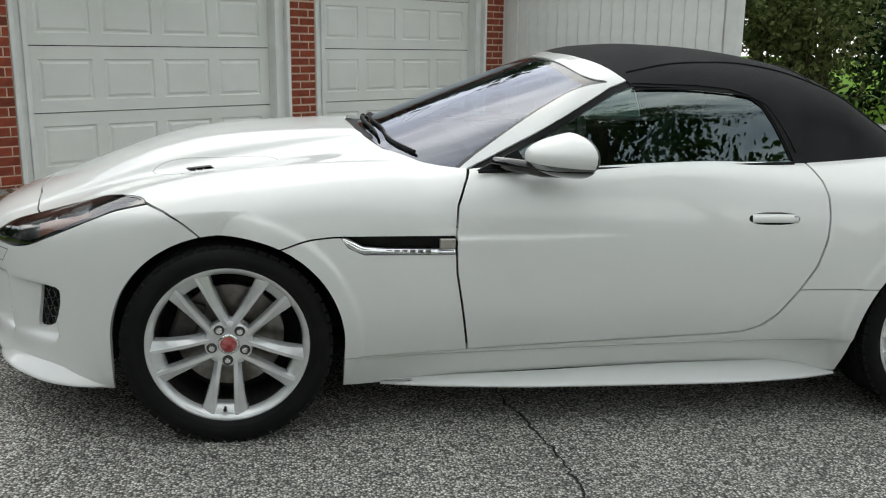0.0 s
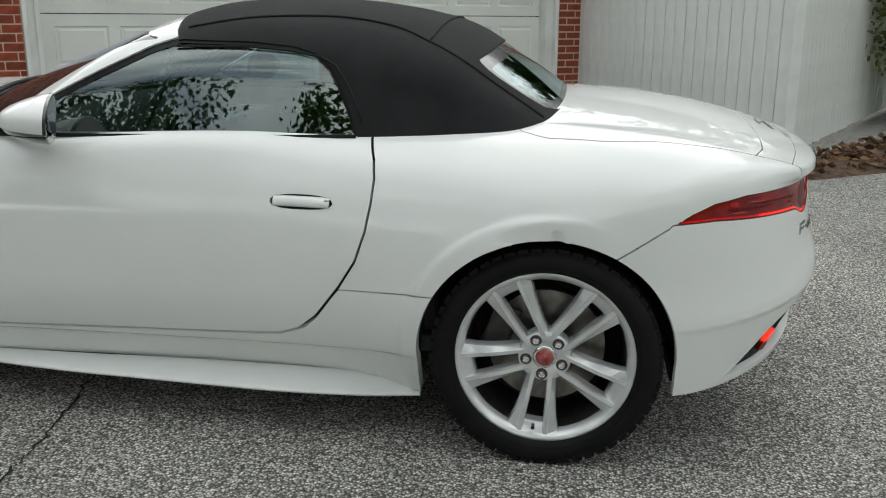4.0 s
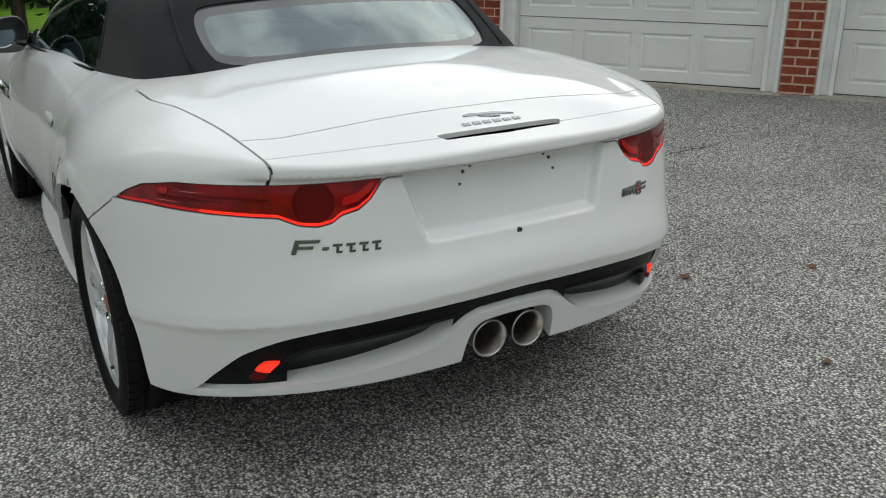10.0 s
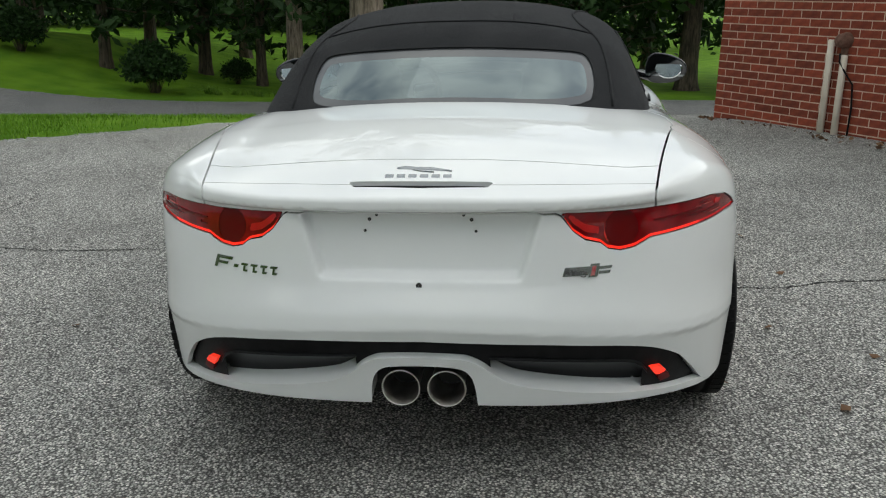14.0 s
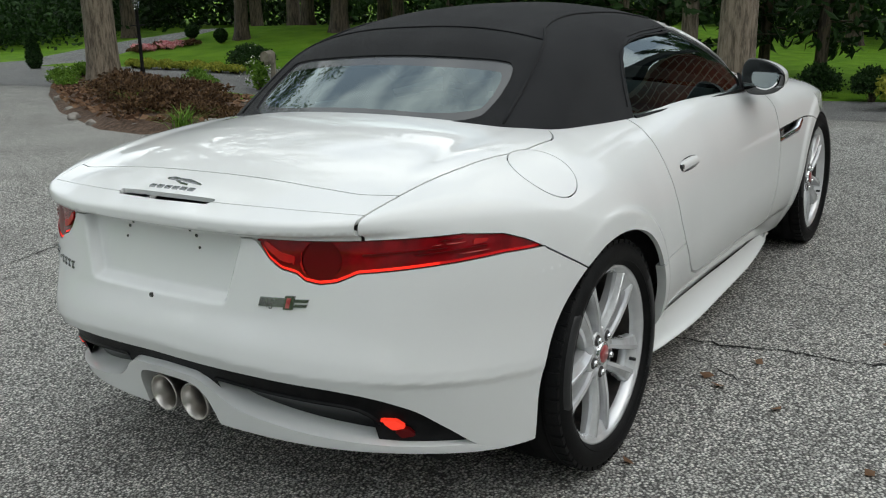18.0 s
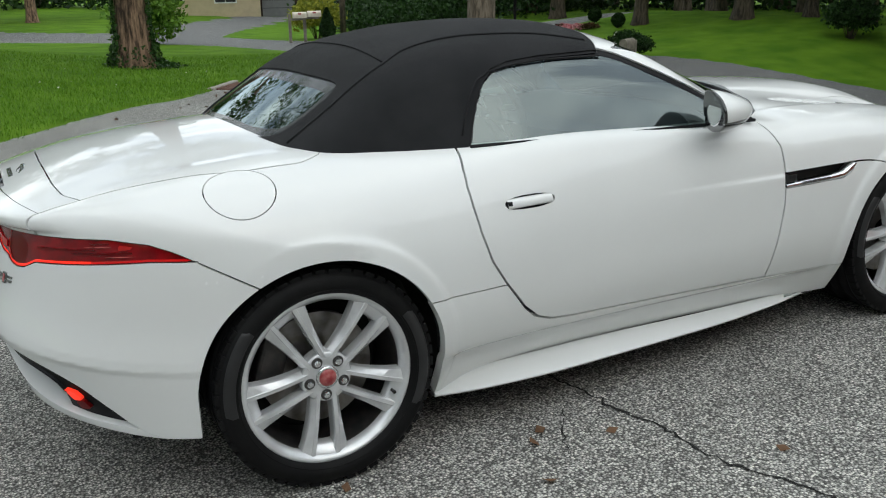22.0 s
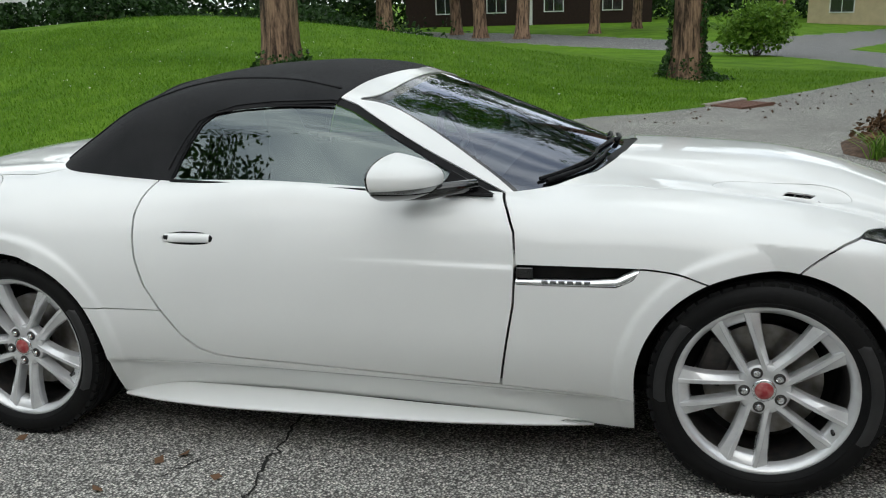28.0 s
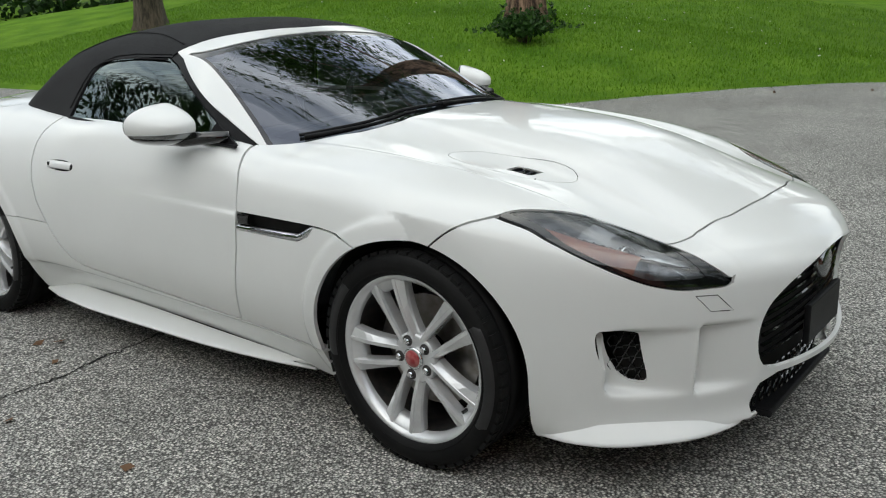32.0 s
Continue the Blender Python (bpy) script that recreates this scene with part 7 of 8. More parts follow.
def broad_tree(name, r, h, crown_r, seed, material, leaf, crown_from=4.0, count=5000, size=0.16, label="", lean=0.0, flutes=5, rough=0.06, limbs=9):
    rng, nr = random.Random(seed), np.random.default_rng(seed)
    tree = tagged(new(name), label, "tree")
    part("trunk", trunk_bm(r, h * 0.72, rng, lean, flutes=flutes, rough=rough), material, tree, smooth=True)
    tips = []
    for i in range(limbs):
        z = crown_from * 0.9 + (h * 0.7 - crown_from * 0.9) * i / limbs
        a = i * 2.4 + rng.uniform(-0.4, 0.4)
        L = crown_r * rng.uniform(0.75, 1.0) * (1 - 0.35 * i / limbs)
        pts = limb_points(rng, (lean * z, 0, z), (math.cos(a), math.sin(a), rng.uniform(0.25, 0.6)), L)
        part("limb", tube_bm(pts, [r * 0.34 * (1 - k / 6.5) for k in range(len(pts))], 7), material, tree, smooth=True)
        tips += pts[2:]
        for p in pts[2:]:
            q = p + Vector((rng.gauss(0, 0.8), rng.gauss(0, 0.8), rng.gauss(0.1, 0.5)))
            tips.append(q)
    tips.append(Vector((lean * h, 0, h * 0.8)))
    per = max(4, count // (len(tips) * 3))
    c = clumps(nr, np.array([tuple(t) for t in tips]), (0.9, 0.9, 0.6), 3)
    P = clumps(nr, c, (0.38, 0.38, 0.26), per)
    P = P[P[:, 2] > crown_from * 0.62]
    ob = leaves("crown", P, size, leaf, tree, seed, flat=0.4)
    return tree


def spruce(name, r, h, spread, seed, bare=1.8, label="", boughs=46):
    """Drooping evergreen with a bare lower trunk."""
    rng, nr = random.Random(seed), np.random.default_rng(seed)
    tree = tagged(new(name), label, "tree")
    part("trunk", trunk_bm(r, h, rng, 0.0, 1.25), M_BARKDARK, tree, smooth=True)
    P = []
    bm = bmesh.new()
    for i in range(boughs):
        t = i / boughs
        z = bare + (h - bare) * t
        a = i * 2.4 + rng.uniform(-0.3, 0.3)
        L = spread * (1 - t) ** 0.7 * rng.uniform(0.7, 1.0) + 0.3
        pts = limb_points(rng, (0, 0, z), (math.cos(a), math.sin(a), 0.1), L, 5, 0.09)
        tube_bm(pts, [0.035 * (1 - k / 7) for k in range(6)], 4, bm)
        for k in range(1, 6):
            for j in range(10):
                f = rng.random()
                q = pts[k - 1].lerp(pts[k], f)
                P.append((q.x + rng.gauss(0, 0.2), q.y + rng.gauss(0, 0.2), q.z - abs(rng.gauss(0, 0.24)) + 0.08))
    part("boughs", bm, M_BARKDARK, tree)
    leaves("needles", P, 0.17, M_DARKGREEN, tree, seed, stretch=2.6)
    return tree


def shrub(name, w, d, h, seed, leaf, label, count=1500, size=0.05, category="shrub", lumps=14, upright=False, stem=M_BARKDARK):
    """Bush of uneven outline: stems and a shell of small leaves over a leafy inside."""
    rng, nr = random.Random(seed), np.random.default_rng(seed)
    thing = tagged(new(name), label, category)
    bm = bmesh.new()
    C = []
    for i in range(lumps):
        a, rr = rng.uniform(0, 6.28), math.sqrt(rng.random()) * 0.72
        z = rng.uniform(0.25, 0.8) if upright else 0.30 + 0.42 * (1 - rr) * rng.uniform(0.7, 1.25)
        C.append((rr * math.cos(a) * w / 2, rr * math.sin(a) * d / 2, z * h))
    for c in C:
        tube_bm([(c[0] * 0.12, c[1] * 0.12, -0.08), (c[0] * 0.45, c[1] * 0.45, c[2] * 0.5), c], [0.013, 0.009, 0.004], 5, bm)
    part("stems", bm, stem, thing)
    base = np.array(C)
    k = nr.integers(0, len(base), count)
    v = nr.normal(size=(count, 3))
    v /= np.linalg.norm(v, axis=1)[:, None]
    rad = nr.uniform(0.35, 1.05, count) ** 0.6
    P = base[k] + v * rad[:, None] * np.array([w, d, h * 0.95]) * 0.24 * nr.uniform(0.75, 1.2, count)[:, None]
    P[:, 2] = np.maximum(P[:, 2], 0.02)
    leaves("foliage", P, size, leaf, thing, seed, N=v)
    return thing


def tuft(name, h, n, seed, leaf, label, w=0.2, category="grass clump"):
    """Arching blades from one root."""
    rng = random.Random(seed)
    vs, fs = [], []
    for i in range(n):
        a, L, out = rng.uniform(0, 6.28), h * rng.uniform(0.6, 1.1), rng.uniform(0.15, 1.0) * w
        bx, by = rng.gauss(0, w * 0.2), rng.gauss(0, w * 0.2)
        s = 0.006 + 0.004 * rng.random()
        nx, ny = -math.sin(a) * s, math.cos(a) * s
        k = len(vs)
        for f, g in ((0, 1), (0.5, 0.9), (0.85, 0.5)):
            x, y, z = bx + math.cos(a) * out * f * f * 1.6, by + math.sin(a) * out * f * f * 1.6, L * f * (1 - 0.25 * f)
            vs += [(x + nx * g, y + ny * g, z), (x - nx * g, y - ny * g, z)]
        vs.append((bx + math.cos(a) * out * 1.7, by + math.sin(a) * out * 1.7, L * 0.78))
        fs += [(k, k + 1, k + 3, k + 2), (k + 2, k + 3, k + 5, k + 4), (k + 4, k + 5, k + 6)]
    return tagged(raw_mesh(name, vs, fs, leaf), label, category)


def put(ob, x, y, turn=0.0, lift=0.0, s=1.0):
    ob.matrix_basis = Matrix.Translation((x, y, gz(x, y) + lift)) @ Matrix.Rotation(turn, 4, "Z") @ Matrix.Scale(s, 4)
    return ob


def again(ob, x, y, turn=0.0, s=1.0, lift=0.0):
    c = copy_thing(ob, Matrix.Identity(4))
    return put(c, x, y, turn, lift, s)


# large trees near the driveway
put(broad_tree("tree", 0.35, 18, 6.0, 11, M_BARKGREY, M_GREEN, 5.6, 14000, 0.14, label="tall grey-brown tree in the planting bed", rough=0.03), -8.9, -15.9)
tree_b = put(broad_tree("tree", 0.34, 19, 5.4, 12, M_BARKRED, M_GREEN, 6.2, 14000, 0.14, label="tall tree with furrowed reddish bark and ivy on the lawn", flutes=7, rough=0.09), -1.02, -17.2)
tree_c = put(broad_tree("tree", 0.30, 18, 4.6, 13, M_BARKRED, M_GREEN, 6.6, 14000, 0.12, label="tall tree with furrowed bark on the lawn's slope", flutes=6, rough=0.06), 5.36, -10.15)
put(broad_tree("tree", 0.34, 17, 6.0, 14, M_BARKDARK, M_GREEN, 4.6, 5200, label="dark-barked tree far up the lawn"), 17.2, -11.0)
put(broad_tree("tree", 0.36, 15, 4.8, 15, M_BARKGREY, M_GREEN, 5.2, 5200, label="stout grey-barked tree between driveway and road", rough=0.04), -13.3, -3.1)
put(broad_tree("tree", 0.26, 13, 5.0, 16, M_BARKDARK, M_DARKGREEN, 4.2, 14000, 0.10, label="tall leafy tree behind the white fence"), 9.5, 14)

put(broad_tree("tree", 0.22, 12, 4.4, 17, M_BARKDARK, M_GREEN, 3.0, 13000, 0.10, label="leafy tree behind the shrubs at the fence"), 9.6, 9.2)
put(broad_tree("tree", 0.25, 13, 4.8, 18, M_BARKDARK, M_DARKGREEN, 3.2, 13000, 0.11, label="tall leafy tree up the driveway's far side"), 14.5, 8.0)

# ivy on the two trunks and beside one of them
def ivy(parent_xy, r, h, n, seed, label, arc=(0, 6.28)):
    nr = np.random.default_rng(seed)
    a, z = nr.uniform(arc[0], arc[1], n), h * nr.uniform(0, 1, n) ** 1.8
    rr = r * (1 + 0.45 * np.exp(-z / 0.25)) + 0.02 + np.abs(nr.normal(0, 0.03, n)) + 0.5 * np.exp(-z / 0.06) * nr.uniform(0, 1, n)
    P = np.stack([rr * np.cos(a), rr * np.sin(a), z + 0.03], 1)
    return put(tagged(leaves("ivy", P, 0.07, M_IVY, None, seed, stretch=1.1), label, "ivy", kind="stuff"), *parent_xy)


ivy((-1.02, -17.2), 0.34, 3.2, 900, 21, "dark ivy climbing the edges of the trunk", (-0.6, 0.5))
ivy((-1.02, -17.2), 0.34, 3.2, 900, 22, "dark ivy climbing the trunk's far edge", (2.4, 3.6))
ivy((-1.02, -17.2), 0.42, 0.5, 600, 23, "ivy round the foot of the trunk")
ivy((5.36, -10.15), 0.34, 0.4, 350, 24, "ivy round the foot of the trunk")
put(shrub("ivy_bush", 0.9, 0.8, 0.55, 25, M_IVY, "dark green ivy bush beside the tree trunk", 1300, 0.06), 4.75, -9.15)

# planting bed: barberries, grasses, rocks
_rng = random.Random(5)
barberry = put(shrub("barberry_shrub", 1.25, 1.1, 0.47, 31, M_REDLEAF, "reddish-brown barberry shrub in the mulch bed", 3000, 0.034, lumps=26), -3.6, -7.2)
tagged(barberry, group="barberry shrubs")
for _x, _y, _s in ((-4.3, -8.6, 1.1), (-3.5, -6.4, 0.7), (-5.1, -9.9, 1.15), (-5.0, -8.4, 0.9), (-6.1, -11.4, 1.1), (-6.3, -9.9, 0.9), (-7.3, -13.1, 1.05), (-4.2, -7.3, 0.8), (-7.9, -12.0, 0.9), (-8.3, -14.4, 0.8)):
    again(barberry, _x, _y, _rng.uniform(0, 6.28), _s)
_olive = put(shrub("low_shrub", 1.0, 0.9, 0.42, 35, M_OLIVE, "low olive-green shrub among the barberries", 2000, 0.036, lumps=20), -5.6, -10.6)
for _x, _y, _s in ((-4.7, -9.3, 0.8), (-6.8, -12.2, 1.0), (-5.7, -9.1, 0.8), (-7.2, -11.2, 0.9), (-8.6, -13.4, 0.9)):
    again(_olive, _x, _y, _x * 3, _s)
_spire = put(shrub("spirea_shrub", 0.8, 0.75, 0.5, 32, M_LIGHTGREEN, "pale green leafy shrub at the bed's end", 1300, 0.04), -8.3, -16.6)
for _x, _y, _s in ((-9.3, -17.3, 1.0), (-7.5, -15.2, 0.75), (-10.4, -14.6, 0.8), (-9.5, -13.2, 0.8)):
    again(_spire, _x, _y, _rng.uniform(0, 6), _s)
_tf = put(tuft("grass_clump", 0.4, 70, 41, M_LIGHTGREEN, "arching light green grass clump", 0.3), -8.7, -17.4)
for _i in range(16):
    _t = _rng.random()
    _x, _y = -3.3 - 6.2 * _t + _rng.uniform(-0.1, 0.7), -6.3 - 10.5 * _t + _rng.uniform(-0.5, 0.6)
    again(_tf, _x, _y, _rng.uniform(0, 6), _rng.uniform(0.5, 1.0))


def rock(w, seed, x, y, label):
    rng = random.Random(seed)
    bm = bmesh.new()
    bmesh.ops.create_icosphere(bm, subdivisions=3, radius=1.0)
    for v in bm.verts:
        n = noise.noise(v.co * 1.4 + Vector((seed, 0, 0))) * 0.4 + noise.noise(v.co * 4 + Vector((0, seed, 0))) * 0.12
        v.co = v.co * (1 + n)
        v.co = Vector((v.co.x * w, v.co.y * w * 0.75, v.co.z * w * 0.55))
    return put(tagged(part("rock", bm, M_ROCK, None, smooth=True), label, "rock"), x, y, rng.uniform(0, 6), w * 0.25)


for _i, (_x, _y, _w) in enumerate(((-2.95, -6.9, 0.10), (-3.0, -7.9, 0.08), (-3.3, -8.7, 0.11), (-3.9, -9.7, 0.09), (-4.8, -11.3, 0.12), (-3.3, -6.05, 0.13), (-4.7, -6.9, 0.17), (-9.9, -15.6, 0.24), (-8.9, -17.9, 0.12))):
    rock(_w, _i + 3, _x, _y, "pale weathered stone edging the planting bed")

# litter on bed, under the fence and on the asphalt
def litter(name, polygon, n, size, seed, material, label, category, lift=0.012):
    nr = np.random.default_rng(seed)
    xs, ys = [p[0] for p in polygon], [p[1] for p in polygon]
    x, y = nr.uniform(min(xs), max(xs), n * 5), nr.uniform(min(ys), max(ys), n * 5)
    k = np.nonzero(poly_dist(x, y, polygon) < 0)[0][:n]
    x, y = x[k], y[k]
    up = np.tile(np.array([[1.0, 0, 0]]), (len(x), 1))
    P = np.stack([x, y, ground_z(x, y) + lift + nr.uniform(0, 0.012, len(x))], 1)
    V, F = leaf_arrays(P, size, nr, flat=0.85)
    return tagged(raw_mesh(name, V.tolist(), F.tolist(), material), label, category, kind="stuff")


litter("leaf_litter", BED, 2600, 0.07, 51, M_LITTER, "brown fallen leaves over the mulch", "leaf litter", 0.13)
FENCE_BED = [(1.2, 6.75), (1.55, 6.75), (3.2, 4.4), (5.2, 6.9), (6.4, 9.5), (7.5, 9), (5.4, 5.2), (3.2, 3.7), (2.6, 4.45), (1.35, 6.35)]
grid_mesh("fence_mulch_bed", list(np.arange(1, 7.6, 0.2)), list(np.arange(3.5, 9.8, 0.2)), lambda x, y: np.clip(-poly_dist(x, y, FENCE_BED) * 0.2, -0.05, 0.035) + 0.006, M_MULCH, "dark mulch strip along the foot of the fence", lambda x, y: poly_dist(x, y, FENCE_BED) < 0.15)
litter("leaf_litter", FENCE_BED, 1500, 0.06, 52, M_LITTER, "dry brown leaves along the foot of the fence", "leaf litter", 0.05)
litter("leaf_litter", [(-3.2, 3.4), (-5.2, 2.05), (-5.1, 1.85), (-3.0, 3.2)], 70, 0.04, 53, M_LITTER, "dry leaves at the foot of the brick wall", "leaf litter")
litter("pebbles", [(6, -5), (2, -6.6), (-1.2, -11), (-3.8, -15.3), (-5.4, -18.4), (-6.5, -17), (-4.2, -13), (-2, -9.5), (6, -4)], 260, 0.035, 54, M_MULCH, "dark bits of debris along the lawn edge", "debris")
_lf = tagged(leaves("fallen_leaf", [(0, 0, 0.012)], 0.05, M_LITTER, None, 61, flat=0.9), "dry reddish-brown fallen leaf on the asphalt", "leaf")
for _i, (_x, _y) in enumerate(((1.31, 0.98), (0.77, 1.27), (0.62, 0.99), (0.42, 1.12), (0.68, 1.05), (1.5, 1.35), (0.05, 1.5), (-0.6, 1.45), (2.3, 1.2), (1.05, 1.6), (2.7, -0.9), (-0.9, -1.9), (0.9, -1.7), (1.7, 1.9))):
    again(_lf, _x, _y, _i * 1.7, 0.9 + 0.1 * (_i % 3))
bpy.data.objects.remove(_lf)

# tall shrub against the fence
put(shrub("tall_shrub", 2.1, 2.0, 2.7, 33, M_OLIVE, "tall loose olive-green shrub in front of the white fence", 6500, 0.055, lumps=34, upright=True), 5.35, 7.0)
put(shrub("tall_shrub", 2.4, 2.2, 2.6, 34, M_DARKGREEN, "dense dark green shrub beyond the fence", 5000, 0.07, lumps=30, upright=True), 7.4, 7.6)

# lawn blades in the nearer stretch, white clover heads
def blades(n, seed, region, h, label):
    nr = np.random.default_rng(seed)
    x, y = nr.uniform(region[0], region[1], n), nr.uniform(region[2], region[3], n)
    pd = paving_dist(x, y)
    bd = poly_dist(x, y, BED)
    k = (pd > -0.05 + nr.uniform(-0.06, 0.1, n)) & (bd > 0.1)
    x, y = x[k], y[k]
    z = ground_z(x, y) + np.clip(paving_dist(x, y) * 0.3, -0.07, 0.03) - 0.004
    m = len(x)
    a, L = nr.uniform(0, 6.28, m), h * nr.uniform(0.5, 1.2, m)
    w = 0.0065
    dx, dy = np.cos(a), np.sin(a)
    ben = nr.uniform(0.2, 0.8, m) * L
    base = np.stack([x, y, z], 1)
    V = np.stack([base + np.stack([-dy * w, dx * w, 0 * x], 1), base + np.stack([dy * w, -dx * w, 0 * x], 1), base + np.stack([dx * ben, dy * ben, L], 1)], 1).reshape(-1, 3)
    return tagged(raw_mesh("grass", V.tolist(), np.arange(3 * m).reshape(m, 3).tolist(), M_BLADE), label, "grass", kind="stuff")


blades(90000, 71, (-6, 10, -13, -4.6), 0.055, "short green blades of the mown lawn")
blades(50000, 72, (-6, 14, -20, -12), 0.07, "green lawn blades on the slope")
blades(45000, 75, (10, 20, -16, -5), 0.07, "green lawn blades up the knoll")
blades(16000, 73, (-7.5, -2.8, -9, -2.3), 0.055, "green blades of the grass island")
litter("clover", [(-3, -16), (3, -8), (9, -6), (14, -12), (10, -18)], 160, 0.028, 74, M_CLOVER, "small white clover heads in the lawn", "clover", 0.06)

# ---- beyond the road ----
_sp = put(spruce("spruce_tree", 0.17, 12, 2.6, 81, 1.5, "dark spruce with drooping boughs beyond the road"), -21.0, -12.3)
for _x, _y, _s in ((-23.0, -8.2, 0.9), (-24.5, -10.6, 1.15), (-27, -13.5, 1.2), (-24.8, -5.6, 1.0), (-22.2, -3.4, 0.95), (-26.5, -1.2, 1.2), (-23.5, 1.6, 1.05), (-30.5, 0.8, 1.3), (-22.6, -15.6, 1.0), (-29, -7.5, 1.3), (-25.5, 5.2, 1.2), (-20.5, 8.0, 1.0), (-31, 4.5, 1.3), (-28.5, -18.5, 1.2), (-33, -12, 1.4)):
    again(_sp, _x, _y, _x * 1.3, _s)
_th = put(broad_tree("tree", 0.24, 13, 3.8, 82, M_BARKGREY, M_DARKGREEN, 2.9, 4200, 0.2, "grey-barked tree with a forked limb beyond the road", 0.03), -20.4, -6.4)
_tk = put(broad_tree("tree", 0.30, 15, 4.5, 83, M_BARKDARK, M_DARKGREEN, 3.4, 4200, 0.24, "tall dark tree at the edge of the woods"), -20.9, -19.2)
for _x, _y, _s in ((-18.8, -21.9, 0.8), (-22.5, -17.8, 0.7), (-24.5, -24, 0.9), (-34.3, -37.2, 1.0), (-30, -30, 1.1), (-27, -22, 0.9)):
    again(_tk, _x, _y, _x, _s)
_tf3 = put(broad_tree("tree", 0.36, 15, 4.5, 84, M_BARKRED, M_GREEN, 6.0, 3600, 0.26, "reddish-barked tree beside the far road", 0.04), 10.0, -45.5)
for _x, _y, _s in ((7.4, -44, 1.0), (12.5, -50, 0.9), (4.0, -47.5, 0.8), (15.5, -46, 0.9), (-1.0, -49.5, 0.75), (2.0, -53, 0.8), (-6.5, -55, 0.7), (18, -52, 0.9), (24, -49, 1.0), (-16.5, -50, 0.8)):
    again(_tf3, _x, _y, _x * 2, _s)

# woods all round, in three recurring shapes
_wd = [put(broad_tree("woodland_tree", 0.34, 16, 5.5, 90 + k, M_BARKDARK, (M_DARKGREEN, M_GREEN, M_DARKGREEN)[k], (2.2, 3.2, 2.6)[k], 3000, 0.42, "tall tree of the surrounding dark woods", limbs=8), *p) for k, p in enumerate(((-38, -16), (-34, -52), (20, -66)))]
for _w2 in _wd:
    tagged(_w2, group="woodland trees")
_rng = random.Random(8)
for _i in range(64):
    _a = -3.3 + 4.0 * (_i + _rng.uniform(-0.35, 0.35)) / 64
    _d = _rng.uniform(46, 84) + (6 if -1.9 < _a < -1.2 else 0)
    _x, _y = _d * math.cos(_a), _d * math.sin(_a)
    if float(paving_dist(np.array([_x]), np.array([_y]))[0]) > 2.5 and not (-32 < _x < 22 and -72 < _y < -52):
        again(_wd[_i % 3], _x, _y, _rng.uniform(0, 6), _rng.uniform(0.8, 1.25))
for _i in range(26):
    _a = 0.7 + 2.3 * (_i + _rng.uniform(-0.3, 0.3)) / 26
    _d = _rng.uniform(24, 42)
    again(_wd[_i % 3], _d * math.cos(_a), _d * math.sin(_a), _rng.uniform(0, 6), _rng.uniform(0.7, 1.0))


def thicket(name, line, depth, h, n, size, seed, material, label):
    """A band of undergrowth: uneven mass of leaves along a line."""
    nr = np.random.default_rng(seed)
    L = np.array(line, float)
    k = nr.integers(0, len(L) - 1, n)
    f = nr.uniform(0, 1, n)[:, None]
    p = L[k] * (1 - f) + L[k + 1] * f
    p = p + nr.normal(size=(n, 2)) * depth * 0.35
    top = h * (0.62 + 0.38 * np.sin(p[:, 0] * 0.7 + seed) * np.cos(p[:, 1] * 0.55 + seed * 2))
    z = top * nr.uniform(0, 1, n) ** 0.75
    P = np.stack([p[:, 0], p[:, 1], ground_z(p[:, 0], p[:, 1]) + z], 1)
    V, F = leaf_arrays(P, size, nr)
    return tagged(raw_mesh(name, V.tolist(), F.tolist(), material), label, "undergrowth", kind="stuff")


thicket("woods_undergrowth", [(-62, 10), (-60, -14), (-56, -32), (-46, -52), (-36, -62), (-30, -70)], 9, 7, 34000, 0.34, 91, M_DARKGREEN, "dark leafy undergrowth under the woods")
thicket("woods_undergrowth", [(-30, -74), (-14, -78), (6, -76), (26, -68), (46, -56), (60, -40)], 9, 7, 30000, 0.34, 92, M_DARKGREEN, "dark leafy undergrowth behind the houses")
thicket("laurel_thicket", [(-20, -40), (-24, -47), (-30, -52), (-38, -54)], 5, 3.6, 17000, 0.17, 93, M_DARKGREEN, "dense dark shrubs across the road")
thicket("laurel_thicket", [(-15.5, -37), (-18, -43), (-20, -49)], 3.5, 2.6, 9000, 0.14, 94, M_DARKGREEN, "dark shrubs beside the far driveway")
thicket("hedge_shrubs", [(27, -17.5), (22.5, -21.5), (18.5, -25), (14.5, -28.5), (10.5, -33)], 2.6, 2.2, 18000, 0.13, 95, M_DARKGREEN, "dark shrubs along the crest of the lawn")
thicket("woods_undergrowth", [(40, -36), (48, -14), (46, 8), (40, 24)], 8, 6, 14000, 0.32, 96, M_DARKGREEN, "dark leafy woods up the hill")

# bushes on the far verge
_rb = put(shrub("round_bush", 1.75, 1.6, 1.55, 101, M_DARKGREEN, "large round dark green bush across the road", 4200, 0.085, lumps=30), -18.6, -9.8)
for _x, _y, _s in ((-23.0, -9.0, 0.6), (-20.6, -5.4, 0.85), (-19.8, -2.9, 0.62), (-19.2, -1.6, 0.6), (-20.2, -14.4, 0.9)):
    again(_rb, _x, _y, _x, _s)
_yb = put(shrub("laurel_bush", 1.9, 1.6, 1.1, 102, M_YELLOWLEAF, "yellow-green leafy bush at the driveway's end", 3000, 0.085, lumps=22), -17.0, -0.4)
again(_yb, -17.6, 1.6, 2.0, 0.8)
again(_yb, -12.0, 4.6, 1.0, 0.8)
again(_yb, -9.8, 4.4, 4.0, 0.75)
_vt = put(tuft("verge_grass_clump", 0.4, 60, 103, M_LIGHTGREEN, "clump of grass on the far verge", 0.35), -19.4, -8.6)
